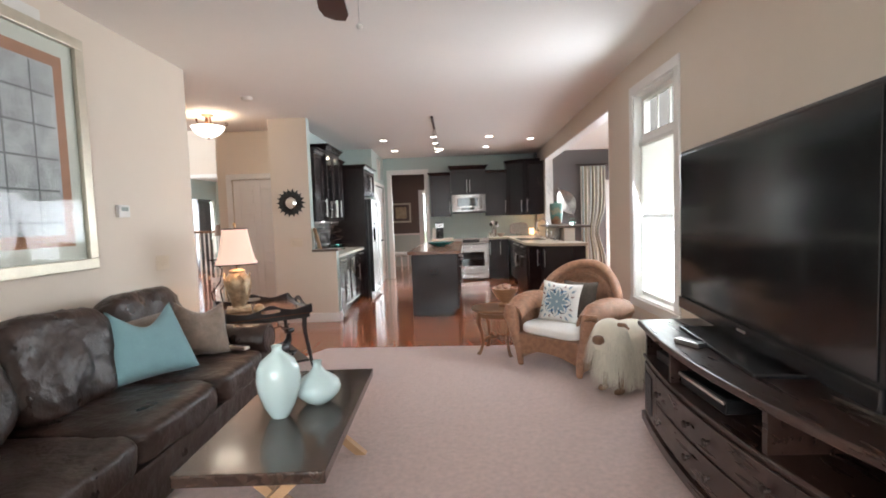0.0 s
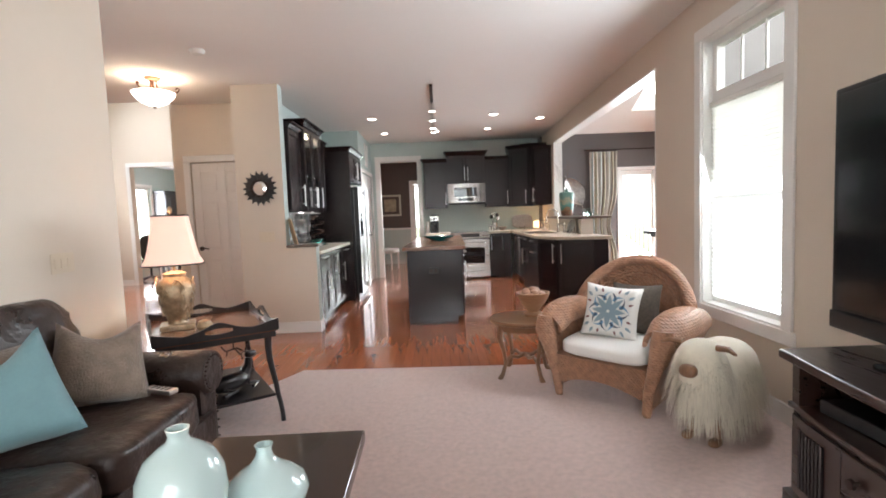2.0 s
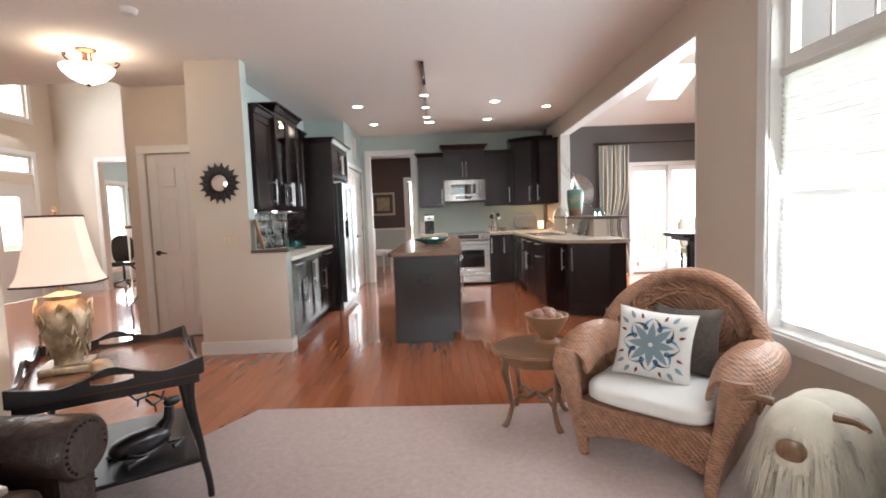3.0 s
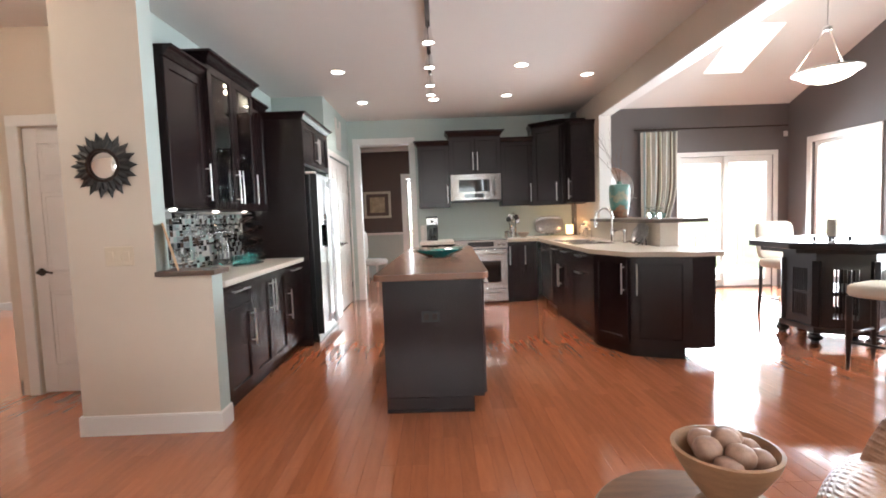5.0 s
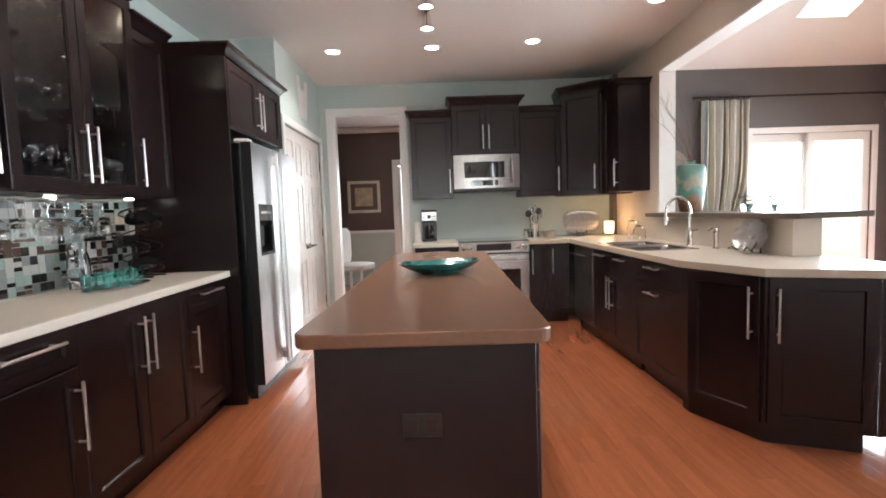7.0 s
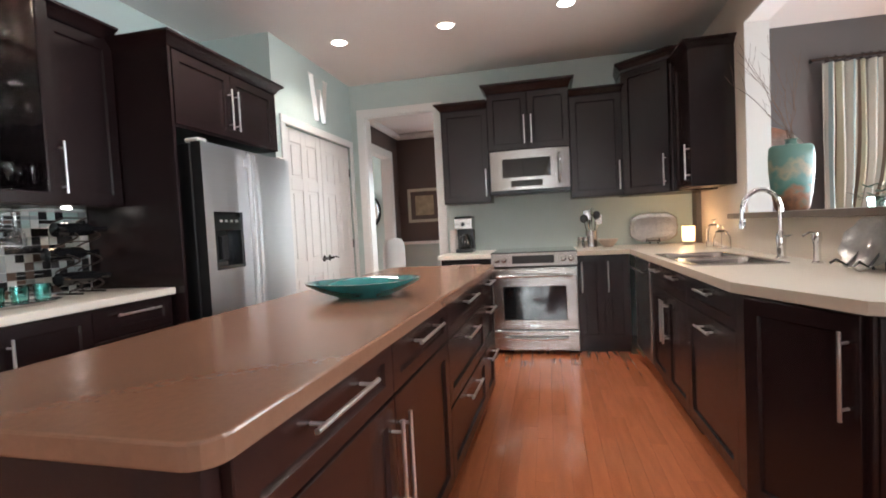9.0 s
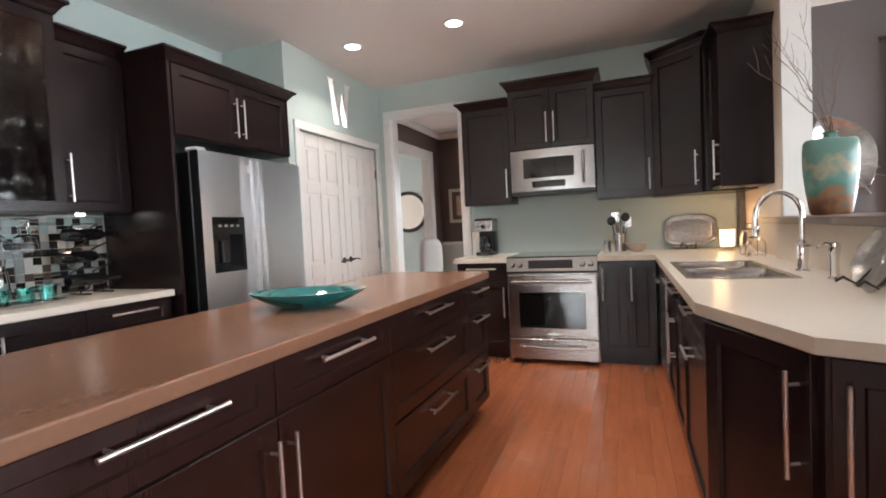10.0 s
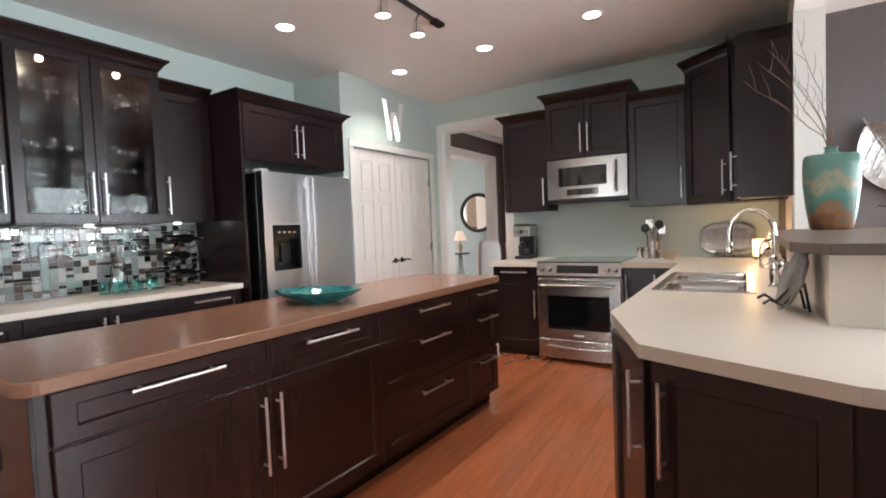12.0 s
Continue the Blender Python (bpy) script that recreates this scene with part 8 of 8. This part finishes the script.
part("column", tube(bmesh.new(), [(0, 0, 0.08), (0, 0, 0.41)], 0.025, 10), BLACKPL, oc)
for k in range(5):
    a = 2 * math.pi * k / 5
    part("foot", tube(bmesh.new(), [(0, 0, 0.10), (0.26 * math.cos(a), 0.26 * math.sin(a), 0.025)], 0.02, 8, rads=[0.022, 0.018]), BLACKPL, oc)
part("bracket", tube(bmesh.new(), [(0, 0.05, 0.41), (0, 0.22, 0.42), (0, 0.22, 0.6)], 0.015, 8), BLACKPL, oc)

# ---- outside ----
LAWN = mat("lawn", (0.115, 0.13, 0.07), 0.95, var=0.4, scale=1.2, bump=0.6, bscale=30, bdist=0.03)
bm = bmesh.new()
bm.faces.new([bm.verts.new(c) for c in ((-900, -900, -0.4), (900, -900, -0.4), (900, 900, -0.4), (-900, 900, -0.4))])
solid("ground", bm, LAWN, "wide green lawn round the house", "lawn", "structure")
bm = bmesh.new()
ring = [(70 * math.cos(2 * math.pi * k / 48), 70 * math.sin(2 * math.pi * k / 48)) for k in range(48)]
va = [bm.verts.new((x, y, -0.5)) for x, y in ring]
vb = [bm.verts.new((x, y, 30)) for x, y in ring]
vc = [bm.verts.new((x * 0.6, y * 0.6, 56)) for x, y in ring]
for k in range(48):
    bm.faces.new((va[k], va[(k + 1) % 48], vb[(k + 1) % 48], vb[k]))
    bm.faces.new((vb[k], vb[(k + 1) % 48], vc[(k + 1) % 48], vc[k]))
# added glow: overexposed woods and sky painted as emission, also brightening the windows
BACKGLOW = glow_mat("glowing_woods_and_sky", (0.95, 0.98, 1.0), 3.6)
hn, hk = BACKGLOW.node_tree.nodes, BACKGLOW.node_tree.links
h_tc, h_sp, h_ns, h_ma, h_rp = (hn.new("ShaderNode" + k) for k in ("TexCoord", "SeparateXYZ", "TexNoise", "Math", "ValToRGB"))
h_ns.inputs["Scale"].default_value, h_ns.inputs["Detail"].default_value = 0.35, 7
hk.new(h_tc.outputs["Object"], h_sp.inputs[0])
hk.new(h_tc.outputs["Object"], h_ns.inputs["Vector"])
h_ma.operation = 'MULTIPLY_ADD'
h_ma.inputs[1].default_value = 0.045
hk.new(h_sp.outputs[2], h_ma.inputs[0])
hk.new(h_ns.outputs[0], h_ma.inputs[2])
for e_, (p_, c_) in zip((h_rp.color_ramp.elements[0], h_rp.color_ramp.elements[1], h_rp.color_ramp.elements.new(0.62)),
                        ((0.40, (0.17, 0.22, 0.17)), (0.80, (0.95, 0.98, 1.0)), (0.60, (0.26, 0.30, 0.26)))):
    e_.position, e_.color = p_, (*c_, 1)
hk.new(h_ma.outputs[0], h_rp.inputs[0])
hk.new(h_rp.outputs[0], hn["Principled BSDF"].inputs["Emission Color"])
solid("backdrop", bm, BACKGLOW, "glowing backdrop with washed-out woods and sky painted in", "backdrop", "structure")
dk = thing("deck", pose(4.4, 12.9, -0.10), "sunlit grey wooden deck with white rail", "deck", kind="structure")
DECKW = mat("weathered_deck_board", (0.50, 0.45, 0.40), 0.8, var=0.2, scale=6, stretch=(1, 8, 1))
for k in range(21):
    part("board", cube(-2.2, 2.2, -1.5 + k * 0.145, -1.36 + k * 0.145, 0, 0.03), DECKW, dk)
for k in range(38):
    part("baluster", cube(-2.2 + k * 0.118, -2.165 + k * 0.118, 1.5, 1.535, 0.03, 0.95), TRIM, dk)
part("rail", cube(-2.25, 2.25, 1.46, 1.57, 0.95, 1.0), TRIM, dk)
pcx = thing("patio_chair", pose(3.85, 12.55, -0.07, 0, 0, 25), "tan wicker patio chair with white cushion", "chair")
part("seat", blob(bmesh.new(), 0.28, 0.28, 0.06, 5, 5, at=(0, 0, 0.42)), WHITECLOTH, pcx)
part("backrest", cube(-0.3, 0.3, 0.27, 0.31, 0.36, 0.88, r=0.012), WICKER, pcx)
for x in (-0.3, 0.3):
    part("arm", cube(x - 0.03, x + 0.03, -0.28, 0.3, 0.58, 0.62, r=0.01), WICKER, pcx)
    for y in (-0.26, 0.27):
        part("leg", cube(x - 0.022, x + 0.022, y - 0.022, y + 0.022, 0, 0.58, r=0.004), WICKER, pcx)
part("skirt", cube(-0.29, 0.29, -0.27, 0.27, 0.22, 0.37, r=0.01), WICKER, pcx)

# ---- pieces: floor strips and mosaic tiles ----
random.seed(4)
PWD = 0.083


def plank_mesh(L):
    bm = bmesh.new()
    bx(bm, 0.0002, PWD - 0.0002, 0.0003, L - 0.0003, -0.012, 0.0)
    es = [e for e in bm.edges if e.verts[0].co.z > -0.001 and e.verts[1].co.z > -0.001]
    bmesh.ops.bevel(bm, geom=es, offset=0.0007, segments=1, affect='EDGES')
    return mesh_of("plank", bm, WOODFLOOR)


LENS = (0.45, 0.7, 0.95, 1.25)
PM = {L: plank_mesh(L) for L in LENS}
floor_ob = bpy.data.objects["floor_wood"]
singles, vs, fs = 0, [], []


def carpet_edge(x):
    """Where the carpet ends and the strips begin."""
    if x > 1.90:
        return 5.50
    if x > 0.6:
        return 5.20
    if x > -1.36:
        return 5.20 + (0.6 - x) / 1.96 * 0.09
    if x > -1.62:
        return 5.29 - (-1.36 - x) / 0.26 * 0.49
    if x > -2.36:
        return 4.80 - (-1.62 - x) / 0.74 * 0.22
    return 4.45


x = -7.58
while x < MX - PWD:
    y = carpet_edge(x + PWD / 2)
    yend = 15.5 if x < 1.8 else MY
    while y < yend:
        L = random.choice(LENS)
        near = -1.75 < x < 2.3 and 5.0 < y < 8.6
        y1 = min(y + L, yend)
        if near and L <= yend - y and singles < 300:
            o = new("plank", PM[L])
            o.parent = floor_ob
            o.location = (x, y, 0.0)
            singles += 1
        else:
            i = len(vs)
            a, b, c, d, t = x + 0.0002, x + PWD - 0.0002, y + 0.0003, y1 - 0.0003, 0.0007
            vs += [(a, c, -0.012), (b, c, -0.012), (b, d, -0.012), (a, d, -0.012), (a, c, -t), (b, c, -t), (b, d, -t), (a, d, -t), (a + t, c + t, 0), (b - t, c + t, 0), (b - t, d - t, 0), (a + t, d - t, 0)]
            fs += [(i + 8, i + 9, i + 10, i + 11)] + [(i + k, i + (k + 1) % 4, i + 4 + (k + 1) % 4, i + 4 + k) for k in range(4)] + [(i + 4 + k, i + 4 + (k + 1) % 4, i + 8 + (k + 1) % 4, i + 8 + k) for k in range(4)]
        y = y1
    x += PWD
me = bpy.data.meshes.new("planks")
me.from_pydata(vs, [], fs)
me.materials.append(WOODREST)
o = new("planks", me)
o.parent = floor_ob
tagged(o, kind="stuff")

# mosaic behind the bar: grout sheet and small glass tiles
ms = thing("mosaic_backsplash", pose(-2.158, 6.87, 0.92), "glass mosaic backsplash in black, grey and aqua", "backsplash", kind="structure")
part("grout", cube(0, 0.006, 0, 1.79, 0, 0.468), mat("grey_grout", (0.30, 0.30, 0.29), 0.8, var=0.1, scale=40), ms)
TILES = [mat("tile_" + nm, c, r, var=0.12, scale=8, coat=0.2) for nm, c, r in (("black", (0.015, 0.014, 0.014), 0.1), ("grey", (0.19, 0.21, 0.21), 0.15), ("aqua", (0.24, 0.32, 0.30), 0.12), ("pale", (0.36, 0.36, 0.34), 0.2), ("brown", (0.07, 0.045, 0.035), 0.15))]
TILES.append(mat("tile_mirror", (0.6, 0.6, 0.58), 0.12, metal=1, var=0.1, scale=9))
TS = 0.0455
shapes = {}
for w, h in ((1, 1), (2, 1), (1, 2), (1, 0.5), (2, 0.5)):
    for k, tm_ in enumerate(TILES):
        shapes[w, h, k] = mesh_of("tile", cube(0.006, 0.0105, 0.0015, TS * w - 0.0015, 0.0015, TS * h - 0.0015, r=0.0012), tm_)
ny, nz = 39, 10
used = [[False] * nz for _ in range(ny)]
rest, tiles = [], 0
for i in range(ny):
    for j in range(nz):
        if used[i][j]:
            continue
        r = random.random()
        w, h = (1, 1)
        if r < 0.10 and i + 1 < ny and not used[i + 1][j]:
            w = 2
        elif r < 0.16 and j + 1 < nz and not used[i][j + 1]:
            h = 2
        for a in range(w):
            for b in range(h):
                used[i + a][j + b] = True
        rows = [(w, h, 0.0)]
        if h == 1 and random.random() < 0.22:
            rows = [(w, 0.5, 0.0), (w, 0.5, 0.5)]
        for ww, hh, dz in rows:
            k = random.choices(range(6), (7, 5, 4, 3.5, 3, 1))[0]
            if tiles < 300:
                o = new("tile", shapes[ww, hh, k])
                o.parent = ms
                o.location = (0, i * TS + 0.006, (j + dz) * TS + 0.006)
                tiles += 1
            else:
                rest.append((ww, hh, k, i * TS + 0.006, (j + dz) * TS + 0.006))
bm = bmesh.new()
for ww, hh, k, y, z in rest:
    bx(bm, 0.006, 0.0105, y + 0.0015, y + TS * ww - 0.0015, z + 0.0015, z + TS * hh - 0.0015, mi=k)
o = part("tiles", bm, TILES, ms)
tagged(o, kind="stuff")
